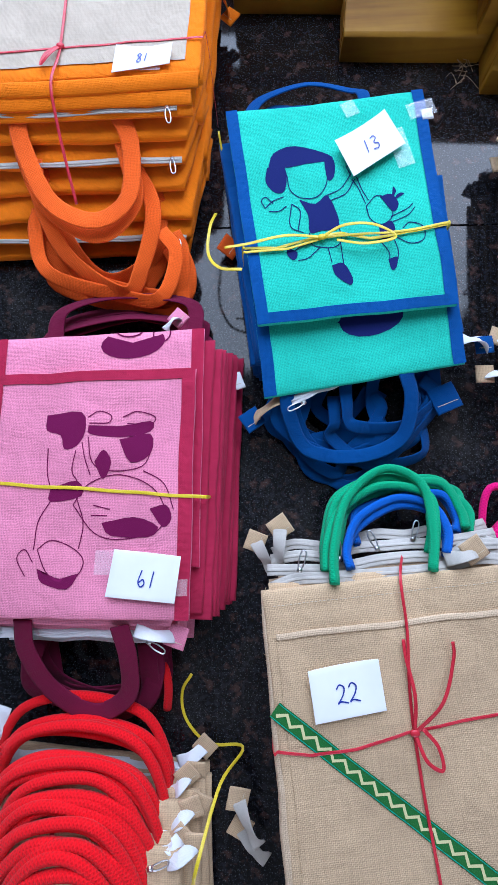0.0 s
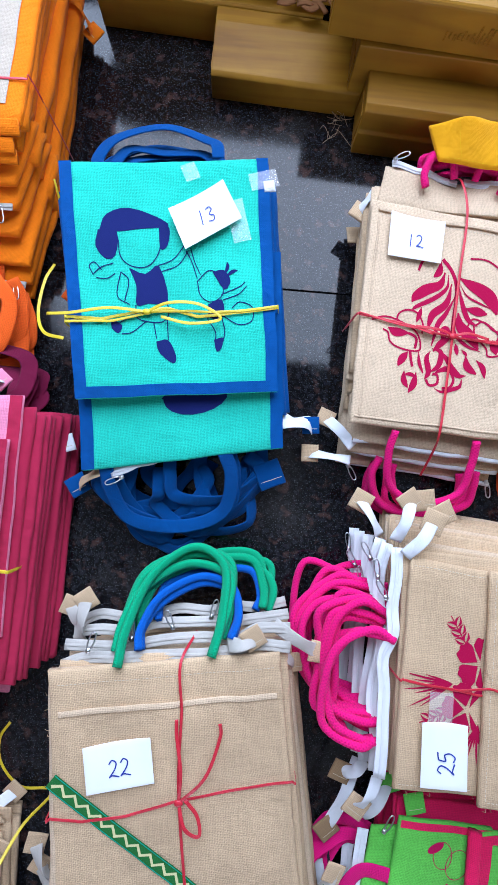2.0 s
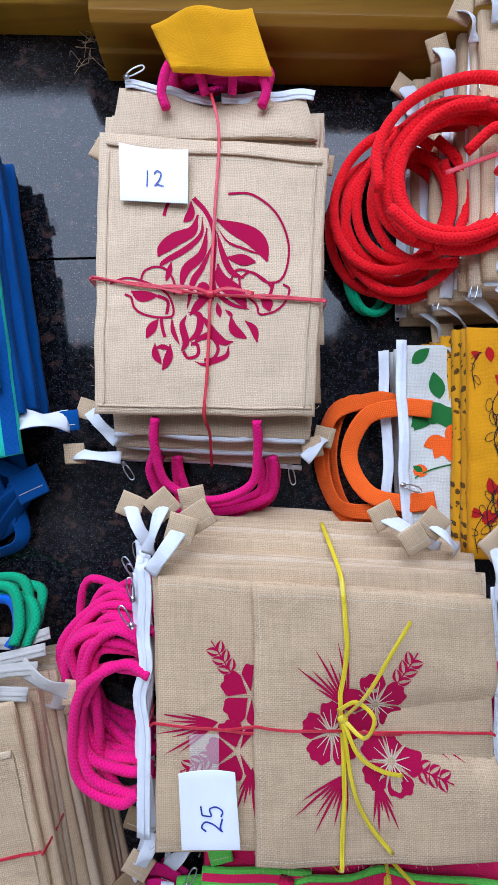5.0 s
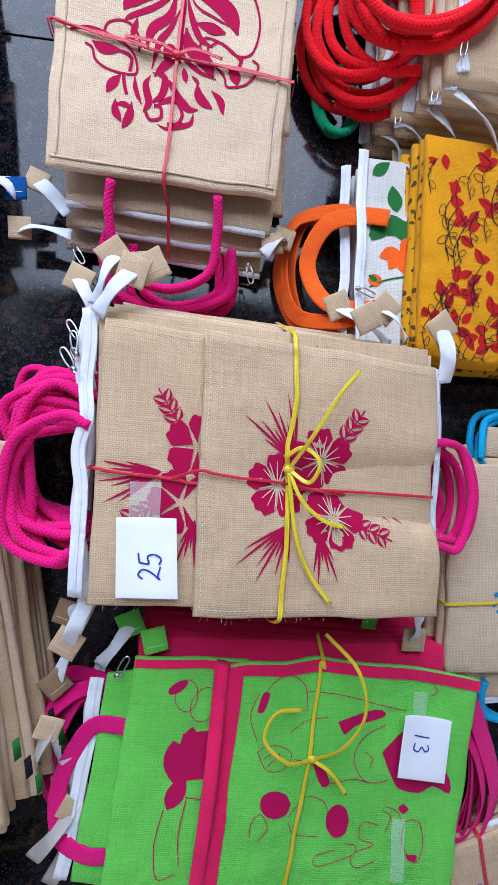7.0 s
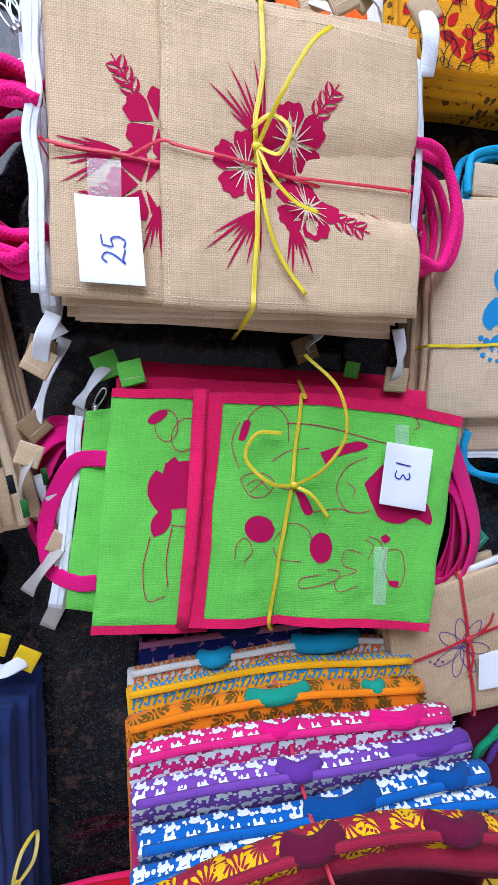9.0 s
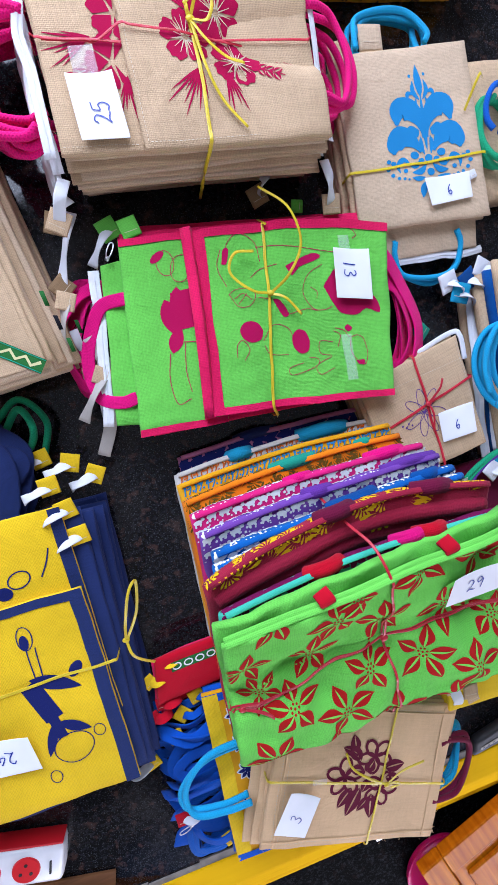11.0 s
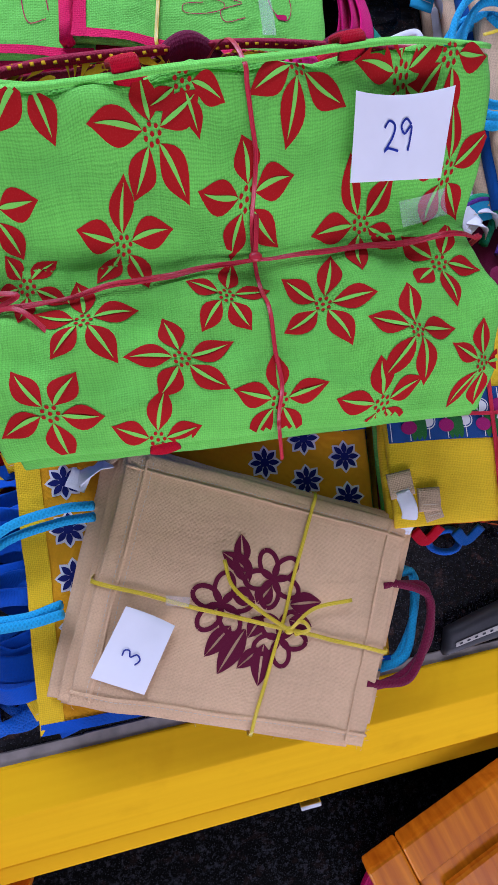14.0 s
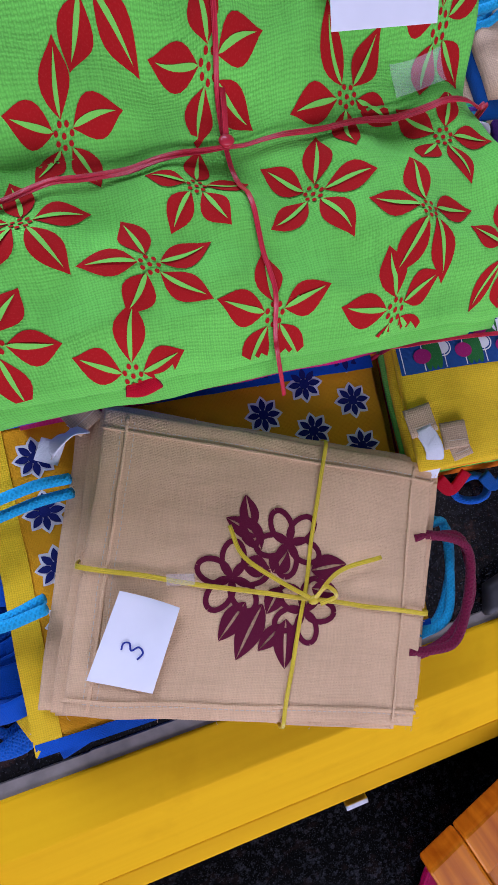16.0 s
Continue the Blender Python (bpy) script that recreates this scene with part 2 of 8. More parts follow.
JUTE = (0.58, 0.405, 0.245)
M = {
    "jute": cloth("jute", JUTE, 0.0021, 0.62, 0.34),
    "jute_pale": cloth("jute_pale", (0.63, 0.465, 0.31), 0.0020, 0.60, 0.30),
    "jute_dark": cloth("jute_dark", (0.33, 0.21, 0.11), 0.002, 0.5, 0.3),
    "tan_jute": cloth("tan_jute", (0.78, 0.51, 0.285), 0.0014, 0.30, 0.26),
    "canvas": cloth("canvas", (0.52, 0.43, 0.335), 0.0018, 0.3, 0.2),
    "orange": cloth("orange", (0.95, 0.205, 0.003), 0.0018, 0.35, 0.12),
    "orange_strap": cloth("orange_strap", (0.92, 0.125, 0.014), 0.0022, 0.45, 0.12),
    "teal": cloth("teal", (0.030, 0.53, 0.395), 0.0021, 0.55, 0.24),
    "blue": cloth("blue", (0.004, 0.072, 0.27), 0.0014, 0.4, 0.12),
    "royal": cloth("royal", (0.006, 0.085, 0.46), 0.0014, 0.35, 0.12),
    "pink": cloth("pink", (0.80, 0.255, 0.38), 0.0020, 0.46, 0.24),
    "maroon": cloth("maroon", (0.44, 0.022, 0.066), 0.0014, 0.4, 0.15),
    "plum": cloth("plum", (0.16, 0.009, 0.040), 0.0014, 0.4, 0.1),
    "green": cloth("green", (0.150, 0.62, 0.085), 0.0020, 0.52, 0.26),
    "magenta": cloth("magenta", (0.80, 0.016, 0.105), 0.0022, 0.4, 0.12),
    "hot_pink": cloth("hot_pink", (0.80, 0.010, 0.19), 0.0020, 0.4, 0.1),
    "red_cloth": cloth("red_cloth", (0.55, 0.006, 0.02), 0.0012, 0.4, 0.1),
    "yellow": cloth("yellow", (0.85, 0.54, 0.010), 0.0020, 0.42, 0.14),
    "mustard": cloth("mustard", (0.80, 0.36, 0.004), 0.0014, 0.15, 0.06),
    "navy": cloth("navy", (0.018, 0.032, 0.12), 0.0014, 0.45, 0.15),
    "zip": cloth("zip", (0.78, 0.79, 0.82), 0.0011, 0.1, 0.05, 0.7),
    "zip_grey": cloth("zip_grey", (0.52, 0.48, 0.43), 0.0011, 0.25, 0.05, 0.7),
    "mauve_print": cloth("mauve_print", (0.50, 0.17, 0.30), 0.0016, 0.35, 0.1),
    "white_print": cloth("white_print", (0.66, 0.62, 0.56), 0.0016, 0.3, 0.1),
    "yellow_print": cloth("yellow_print", (0.80, 0.36, 0.006), 0.0016, 0.3, 0.1),
    "orange_print": cloth("orange_print", (0.80, 0.20, 0.005), 0.0016, 0.3, 0.1),
    "pink_print": cloth("pink_print", (0.68, 0.02, 0.17), 0.0016, 0.3, 0.1),
    "purple_print": cloth("purple_print", (0.19, 0.065, 0.36), 0.0016, 0.3, 0.1),
    "blue_print": cloth("blue_print", (0.006, 0.12, 0.42), 0.0016, 0.3, 0.1),
    "maroon_print": cloth("maroon_print", (0.34, 0.018, 0.045), 0.0022, 0.45, 0.1),
    "teal_print": cloth("teal_print", (0.05, 0.50, 0.36), 0.0016, 0.3, 0.1),
    "purple": cloth("purple", (0.14, 0.04, 0.30), 0.0014, 0.4, 0.1),
    "cyan_cloth": cloth("cyan_cloth", (0.01, 0.34, 0.55), 0.0012, 0.35, 0.1),
    "aqua": cloth("aqua", (0.01, 0.33, 0.22), 0.0012, 0.35, 0.1),
    "floral_white": cloth("floral_white", (0.66, 0.64, 0.58), 0.0018, 0.3, 0.15),
    "mustard_floral": cloth("mustard_floral", (0.70, 0.285, 0.004), 0.0016, 0.15, 0.08),
    "ochre_edge": cloth("ochre_edge", (0.70, 0.31, 0.006), 0.0010, 0.3, 0.1, print_colour=(0.035, 0.02, 0.012), print_scale=95, share=0.36),
    "patchwork": cloth("patchwork", (0.015, 0.07, 0.24), 0.0012, 0.3, 0.1),
    "rope_magenta": braid("rope_magenta", (0.76, 0.006, 0.165)),
    "rope_red": braid("rope_red", (0.78, 0.005, 0.010)),
    "rope_green": braid("rope_green", (0.004, 0.33, 0.15)),
    "rope_blue": braid("rope_blue", (0.004, 0.10, 0.46)),
    "rope_cyan": braid("rope_cyan", (0.004, 0.34, 0.60)),
    "rope_plum": braid("rope_plum", (0.17, 0.009, 0.036)),
    "rope_purple": braid("rope_purple", (0.12, 0.04, 0.30)),
    "ink_navy": ink("ink_navy", (0.010, 0.016, 0.11), 0.12),
    "ink_plum": ink("ink_plum", (0.15, 0.006, 0.06), 0.12),
    "ink_wine": ink("ink_wine", (0.125, 0.008, 0.030), 0.15),
    "ink_red": ink("ink_red", (0.44, 0.012, 0.010), 0.12),
    "ink_crimson": ink("ink_crimson", (0.38, 0.003, 0.050), 0.12),
    "ink_magenta": ink("ink_magenta", (0.46, 0.006, 0.08), 0.12),
    "ink_blue": ink("ink_blue", (0.012, 0.21, 0.46), 0.3),
    "ink_purple": ink("ink_purple", (0.12, 0.06, 0.22), 0.4),
    "ink_black": ink("ink_black", (0.012, 0.012, 0.018), 0.2),
    "ink_white": ink("ink_white", (0.72, 0.72, 0.70), 0.2),
    "ink_leaf": ink("ink_leaf", (0.018, 0.14, 0.03), 0.3),
    "ink_pale": ink("ink_pale", (0.62, 0.60, 0.30), 0.3),
    "ink_gold": ink("ink_gold", (0.78, 0.44, 0.006), 0.2),
    "ink_lime": ink("ink_lime", (0.20, 0.66, 0.09), 0.2),
    "ink_sky": ink("ink_sky", (0.02, 0.22, 0.46), 0.2),
    "ink_rust": ink("ink_rust", (0.62, 0.13, 0.02), 0.2),
    "ink_brown": ink("ink_brown", (0.14, 0.08, 0.01), 0.2),
    "ink_fig": ink("ink_fig", (0.33, 0.015, 0.12), 0.2),
    "thread": ink("thread", (0.62, 0.52, 0.38), 0.2),
    "pen": plain("pen", (0.008, 0.03, 0.30), 0.5, grain=0.3),
    "paper": plain("paper", (0.80, 0.81, 0.84), 0.75, grain=0.04, scale=25),
    "twine_red": raffia("twine_red", (0.48, 0.006, 0.022)),
    "twine_yellow": raffia("twine_yellow", (0.60, 0.44, 0.004)),
    "steel": plain("steel", (0.62, 0.62, 0.64), 0.28, 1.0, 0.1),
    "granite": granite("granite", (0.0055, 0.0055, 0.007), 0.05),
    "granite_low": granite("granite_low", (0.0011, 0.0012, 0.0014), 0.42, 0.006, 0.12, 0.60, 16.0, (0.52, 0.70)),
    "joint": plain("joint", (0.02, 0.02, 0.02), 0.8),
    "yellow_paint": wood("yellow_paint", (0.37, 0.178, 0.010), (0.19, 0.075, 0.005), 0.5, 0.0, 0.15),
    "bright_paint": wood("bright_paint", (0.80, 0.45, 0.0002), (0.60, 0.28, 0.0002), 0.6, 0.0, 0.75, 1.0, 0.01),
    "lacquer": wood("lacquer", (0.62, 0.19, 0.002), (0.36, 0.08, 0.001), 0.34, 0.04, 0.0, 1.0, 0.05),
    "stamp": plain("stamp", (0.29, 0.135, 0.012), 0.8, grain=0.5, scale=400, spec=0.1),
    "end_wood": wood("end_wood", (0.22, 0.09, 0.03), (0.10, 0.04, 0.015), 0.8, 0.0),
    "plaster": plain("plaster", (0.26, 0.23, 0.20), 0.9, grain=0.35, scale=40),
    # greys of the unseen walls and ceiling, set for the bounce they give
    "wall_paint": plain("wall_paint", (0.22, 0.21, 0.20), 0.85, grain=0.06, scale=8),
    "ceiling_paint": plain("ceiling_paint", (0.32, 0.32, 0.31), 0.9, grain=0.04, scale=6),
    "white_plastic": plain("white_plastic", (0.78, 0.78, 0.80), 0.3, grain=0.05),
    "red_plastic": plain("red_plastic", (0.66, 0.015, 0.02), 0.3, grain=0.05),
    "pink_plastic": plain("pink_plastic", (0.70, 0.012, 0.17), 0.3, grain=0.05, scale=12),
    "black_cloth": plain("black_cloth", (0.018, 0.018, 0.02), 0.6, grain=0.2, scale=300),
    "dark_hole": plain("dark_hole", (0.01, 0.01, 0.01), 0.6),
}
tape, ns, link, bs = shader("clear_tape")
bs.inputs["Alpha"].default_value, bs.inputs["Roughness"].default_value = 0.22, 0.12
bs.inputs["Base Color"].default_value = (0.96, 0.97, 1.0, 1)
M["tape"] = tape

# ---- building helpers ----
ORIGIN = {}


def thing(name, x, y, z, label, category, group="", kind=""):
    """An Empty at the base of a thing; its parts are built in world metres."""
    ob = new(name)
    ob.empty_display_size = 0.05
    ob.location = (x, y, z)
    ORIGIN[ob] = Vector((x, y, z))
    return tagged(ob, label, category, group, kind)


def part(name, data, material, parent=None, label="", smooth=True):
    """One mesh object (from a bmesh, or verts, faces and UVs) under a thing or a part."""
    me = bpy.data.meshes.new(name)
    if isinstance(data, bmesh.types.BMesh):
        data.to_mesh(me)
        data.free()
    else:
        verts, faces, uvs = data
        me.from_pydata([tuple(v) for v in verts], [], faces)
        if uvs:
            layer = me.uv_layers.new(name="UVMap")
            flat = [c for loop in me.loops for c in uvs[loop.vertex_index]]
            layer.data.foreach_set("uv", flat)
    if smooth:
        me.polygons.foreach_set("use_smooth", [True] * len(me.polygons))
    me.materials.append(M[material])
    ob = new(name, me)
    if parent:
        ob.parent = parent
        if parent in ORIGIN:
            ob.matrix_parent_inverse = Matrix.Translation(-ORIGIN[parent])
    return tagged(ob, label)


class Sheet:
    """A soft four-cornered surface: corners near-left, near-right, far-right, far-left as (x, y, z); gentle waves on it."""

    def __init__(self, a, b, c, d, wave=0.0012, seed=0, sag=None, bow=0.0):
        self.p = [Vector(v) for v in (a, b, c, d)]
        self.w = ((self.p[1] - self.p[0]).length + (self.p[2] - self.p[3]).length) / 2
        self.h = ((self.p[3] - self.p[0]).length + (self.p[2] - self.p[1]).length) / 2
        self.wave, self.seed, self.sag, self.bow = wave, seed, sag, bow

    def flat(self, u, v):
        a, b, c, d = self.p
        return a * (1 - u) * (1 - v) + b * u * (1 - v) + c * u * v + d * (1 - u) * v + Vector((0, self.bow * 4 * u * (1 - u) * v, 0))

    def at(self, u, v, up=0.0):
        q = self.flat(u, v)
        k = noise.noise(Vector((q.x * 11, q.y * 11, self.seed * 7.3))) + 0.5 * noise.noise(Vector((q.x * 27, q.y * 27, self.seed * 3.1)))
        z = self.wave * k
        e = min(0.003, self.wave)
        q = q + Vector((e * noise.noise(Vector((q.y * 19, q.x * 6, self.seed * 5.7))), e * noise.noise(Vector((q.x * 19, q.y * 6, self.seed * 9.1))), 0))
        if self.sag:
            z += self.sag(u, v)
        return Vector((q.x, q.y, q.z + z + up))

    def shifted(self, dz):
        s = Sheet(*self.p, self.wave, self.seed, self.sag, self.bow)
        for q in s.p:
            q.z += dz
        return s


def slab(s, t, nu=10, nv=10, edge=0.0):
    """A cloth slab of thickness t below the sheet, with a rounded rim and UVs in metres."""
    verts, faces, uvs = [], [], []
    e = max(edge, t * 0.35)
    eu, ev = e / s.w, e / s.h
    for j in range(nv + 1):
        for i in range(nu + 1):
            u, v = eu + (1 - 2 * eu) * i / nu, ev + (1 - 2 * ev) * j / nv
            verts.append(s.at(u, v)), uvs.append((u * s.w, v * s.h))
    ring = [i for i in range(nu)] + [nu + j * (nu + 1) for j in range(nv)] + [nv * (nu + 1) + nu - i for i in range(nu)] + [(nv - j) * (nu + 1) for j in range(nv)]
    for j in range(nv):
        for i in range(nu):
            k = j * (nu + 1) + i
            faces.append((k, k + 1, k + nu + 2, k + nu + 1))
    last = ring
    for drop, out in ((0.18, 0.75), (0.5, 1.0), (0.85, 0.8), (1.0, 0.3)):
        now = []
        for k in ring:
            u, v = uvs[k][0] / s.w, uvs[k][1] / s.h
            uu = u + (u - 0.5) / max(abs(u - 0.5), 1e-6) * eu * out if (k % (nu + 1)) in (0, nu) else u
            vv = v + (v - 0.5) / max(abs(v - 0.5), 1e-6) * ev * out if k // (nu + 1) in (0, nv) else v
            now.append(len(verts))
            verts.append(s.at(uu, vv, -t * drop)), uvs.append((uu * s.w + (uu - 0.5) * t * drop, vv * s.h + (vv - 0.5) * t * drop))
        n = len(ring)
        for i in range(n):
            faces.append((last[(i + 1) % n], last[i], now[i], now[(i + 1) % n]))
        last = now
    base = len(verts)
    for j in range(nv + 1):
        for i in range(nu + 1):
            u, v = eu + (1 - 2 * eu) * i / nu, ev + (1 - 2 * ev) * j / nv
            verts.append(s.at(u, v, -t)), uvs.append((u * s.w, v * s.h))
    faces += [tuple(base + k for k in reversed(f)) for f in faces[:nu * nv]]
    n = len(ring)
    for i in range(n):
        faces.append((last[(i + 1) % n], last[i], base + ring[i], base + ring[(i + 1) % n]))
    return verts, faces, uvs


def smooth_line(points, n=8):
    """A Catmull-Rom line through points."""
    p = [Vector(q) for q in points]
    p = [p[0] * 2 - p[1]] + p + [p[-1] * 2 - p[-2]]
    out = []
    for a, b, c, d in zip(p, p[1:], p[2:], p[3:]):
        for k in range(n):
            t = k / n
            out.append(0.5 * ((2 * b) + (c - a) * t + (2 * a - 5 * b + 4 * c - d) * t * t + (3 * b - a - 3 * c + d) * t ** 3))
    return out + [p[-2]]


def rope(points, r=0.0045, n=7, sides=8):
    """A round cord along a smooth line."""
    line = smooth_line(points, n)
    verts, faces, uvs, run, side = [], [], [], 0.0, None
    for i, q in enumerate(line):
        d = (line[min(i + 1, len(line) - 1)] - line[max(i - 1, 0)]).normalized()
        side = d.orthogonal() if side is None else side - d * side.dot(d)
        side.normalize()
        other = d.cross(side)
        run += (q - line[i - 1]).length if i else 0
        for k in range(sides):
            a = 2 * np.pi * k / sides
            verts.append(q + side * (r * np.cos(a)) + other * (r * np.sin(a)))
            uvs.append((run, 0.028 * k / sides))
    for i in range(len(line) - 1):
        for k in range(sides):
            a, b = i * sides + k, i * sides + (k + 1) % sides
            faces.append((a, b, b + sides, a + sides))
    faces += [tuple(reversed(range(sides))), tuple(range(len(verts) - sides, len(verts)))]
    return verts, faces, uvs


def strap(points, width=0.02, t=0.0022, up=(0, 0, 1), lean=None, n=7):
    """A flat webbing band along a smooth line; up is the normal of its face, lean a second one towards the far end."""
    line = smooth_line(points, n)
    u0, u1 = Vector(up), Vector(lean or up)
    verts, faces, uvs, run = [], [], [], 0.0
    for i, q in enumerate(line):
        d = (line[min(i + 1, len(line) - 1)] - line[max(i - 1, 0)]).normalized()
        f = i / (len(line) - 1)
        nrm = u0.lerp(u1, np.sin(f * np.pi) if lean else 0)
        side = d.cross(nrm)
        side = side.normalized() if side.length > 1e-4 else d.orthogonal().normalized()
        nrm = side.cross(d).normalized()
        run += (q - line[i - 1]).length if i else 0
        for a, b in ((-1, 0.6), (-0.8, 1), (0, 1.08), (0.8, 1), (1, 0.6), (1, -0.6), (0, -1), (-1, -0.6)):
            verts.append(q + side * (a * width / 2) + nrm * (b * t / 2))
            uvs.append((run, a * width / 2 + (0.003 if b < 0 else 0)))
    m = 8
    for i in range(len(line) - 1):
        for k in range(m):
            a, b = i * m + k, i * m + (k + 1) % m
            faces.append((b, a, a + m, b + m))
    faces += [tuple(range(m)), tuple(reversed(range(len(verts) - m, len(verts))))]
    return verts, faces, uvs


def box(bm, x0, x1, y0, y1, z0, z1, bevel=0.0, turn=0.0):
    """A bevelled block added to bm, turned by degrees about its own middle."""
    m = Matrix.Translation(((x0 + x1) / 2, (y0 + y1) / 2, (z0 + z1) / 2)) @ Matrix.Rotation(radians(turn), 4, "Z")
    r = bmesh.ops.create_cube(bm, size=1, matrix=m @ Matrix.Diagonal((x1 - x0, y1 - y0, z1 - z0, 1)))
    if bevel:
        edges = list({e for v in r["verts"] for e in v.link_edges})
        bmesh.ops.bevel(bm, geom=edges, offset=bevel, segments=2, affect="EDGES", profile=0.5)
    return bm


def block(*a, **k):
    return box(bmesh.new(), *a, **k)


# flat shapes for prints, in metres on a sheet: each is (points, faces)
def leaf(x, y, ang, long, wide, bend=0.0, n=7, lo=-1.0, hi=1.0, skew=0.45, tip=0.9):
    """A petal from (x, y); lo and hi cut it along its midrib."""
    c = 4 if wide > 0.012 else 1
    pts, fs = [], []
    for i in range(n + 1):
        f = i / n
        w = wide / 2 * (np.sin(np.pi * f ** (np.log(0.5) / np.log(skew)))) ** tip
        a = radians(ang) + bend * f
        cx, cy = x + np.cos(a) * long * f, y + np.sin(a) * long * f
        for k in range(c + 1):
            d = w * (lo + (hi - lo) * k / c)
            pts.append((cx - np.sin(a) * d, cy + np.cos(a) * d))
    for i in range(n):
        for k in range(c):
            j = i * (c + 1) + k
            fs.append((j, j + c + 1, j + c + 2, j + 1))
    return pts, fs


def stroke(points, w, taper=False, n=5):
    line = smooth_line([(a, b, 0) for a, b in points], n)
    pts, fs = [], []
    for i, q in enumerate(line):
        d = (line[min(i + 1, len(line) - 1)] - line[max(i - 1, 0)])
        d = d.normalized() if d.length > 0 else Vector((1, 0, 0))
        k = w / 2 * ((1 - 0.85 * i / len(line)) if taper else 1)
        pts += [(q.x - d.y * k, q.y + d.x * k), (q.x + d.y * k, q.y - d.x * k)]
    for i in range(len(line) - 1):
        fs.append((2 * i, 2 * i + 1, 2 * i + 3, 2 * i + 2))
    return pts, fs


def blade(points, w, peak=0.55, n=6):
    """A tapered brush stroke, thin at both ends and widest at peak."""
    line = smooth_line([(a, b, 0) for a, b in points], n)
    pts, fs, m = [], [], len(line) - 1
    for i, q in enumerate(line):
        d = line[min(i + 1, m)] - line[max(i - 1, 0)]
        d = d.normalized() if d.length > 0 else Vector((1, 0, 0))
        k = w / 2 * max(0.10, np.sin(np.pi * (i / m) ** (np.log(0.5) / np.log(peak)))) ** 0.8
        for e in (1, 0.33, -0.33, -1):
            pts.append((q.x - d.y * k * e, q.y + d.x * k * e))
    for i in range(m):
        for e in range(3):
            a = 4 * i + e
            fs.append((a, a + 1, a + 5, a + 4))
    return pts, fs


def patch(points, n=3):
    """A filled shape with a soft outline round its middle."""
    line = smooth_line([(a, b, 0) for a, b in points + points[:1]], n)[:-1]
    c, m = sum(line, Vector()) / len(line), len(line)
    pts, fs = [(c.x, c.y)], [(0, 1 + i, 1 + (i + 1) % m) for i in range(m)]
    for k in (0.35, 0.7, 1.0):
        pts += [tuple((c + (q - c) * k).to_2d()) for q in line]
    for r in range(2):
        for i in range(m):
            a, b = 1 + r * m + i, 1 + r * m + (i + 1) % m
            fs.append((a, a + m, b + m, b))
    return pts, fs


def drawn(lists, k=0.001):
    """Outlines given in millimetres, as metres."""
    return [[(a * k, b * k) for a, b in l] for l in lists]


def oval(x, y, rx, ry=None, ang=0.0, n=18):
    ry = ry or rx
    c, s = np.cos(radians(ang)), np.sin(radians(ang))
    pts = [(x, y)]
    for i in range(n):
        a = 2 * np.pi * i / n
        px, py = rx * np.cos(a), ry * np.sin(a)
        pts.append((x + c * px - s * py, y + s * px + c * py))
    return pts, [(0, 1 + i, 1 + (i + 1) % n) for i in range(n)]


def ring(x, y, rx, ry=None, ang=0.0, w=0.001, start=0, end=360, n=22):
    ry = ry or rx
    c, s = np.cos(radians(ang)), np.sin(radians(ang))
    line = []
    for i in range(n + 1):
        a = radians(start + (end - start) * i / n)
        px, py = rx * np.cos(a), ry * np.sin(a)
        line.append((x + c * px - s * py, y + s * px + c * py))
    return stroke(line, w, n=1)


def oblong(x0, y0, x1, y1, ang=0.0, k=6):
    cx, cy, c, s = (x0 + x1) / 2, (y0 + y1) / 2, np.cos(radians(ang)), np.sin(radians(ang))
    pts, fs = [], []
    for j in range(k + 1):
        for i in range(k + 1):
            px, py = x0 + (x1 - x0) * i / k - cx, y0 + (y1 - y0) * j / k - cy
            pts.append((cx + c * px - s * py, cy + s * px + c * py))
    for j in range(k):
        for i in range(k):
            a = j * (k + 1) + i
            fs.append((a, a + 1, a + k + 2, a + k + 1))
    return pts, fs


def turned(shapes, x, y, ang=0.0, size=1.0):
    c, s = np.cos(radians(ang)) * size, np.sin(radians(ang)) * size
    return [([(x + c * px - s * py, y + s * px + c * py) for px, py in pts], fs) for pts, fs in shapes]


def printed(name, shapes, s, material, parent, label="", up=0.0006, inside=True, limit=9.0):
    """Shapes laid on the sheet s as a thin layer of ink or cloth; what would run over its rim is left out."""
    verts, faces, uvs = [], [], []
    for k, (pts, fs) in enumerate(shapes):
        base = len(verts)
        ok = []
        for px, py in pts:
            u, v = px / s.w, py / s.h
            ok.append(-0.001 <= u <= 1.001 and -0.001 <= v <= 1.001 and px < limit)
            verts.append(s.at(u, v, up + 0.00002 * (k % 12)))
            uvs.append((px, py))
        faces += [tuple(base + i for i in f) for f in fs if not inside or all(ok[i] for i in f)]
    return part(name, (verts, faces, uvs), material, parent, label)


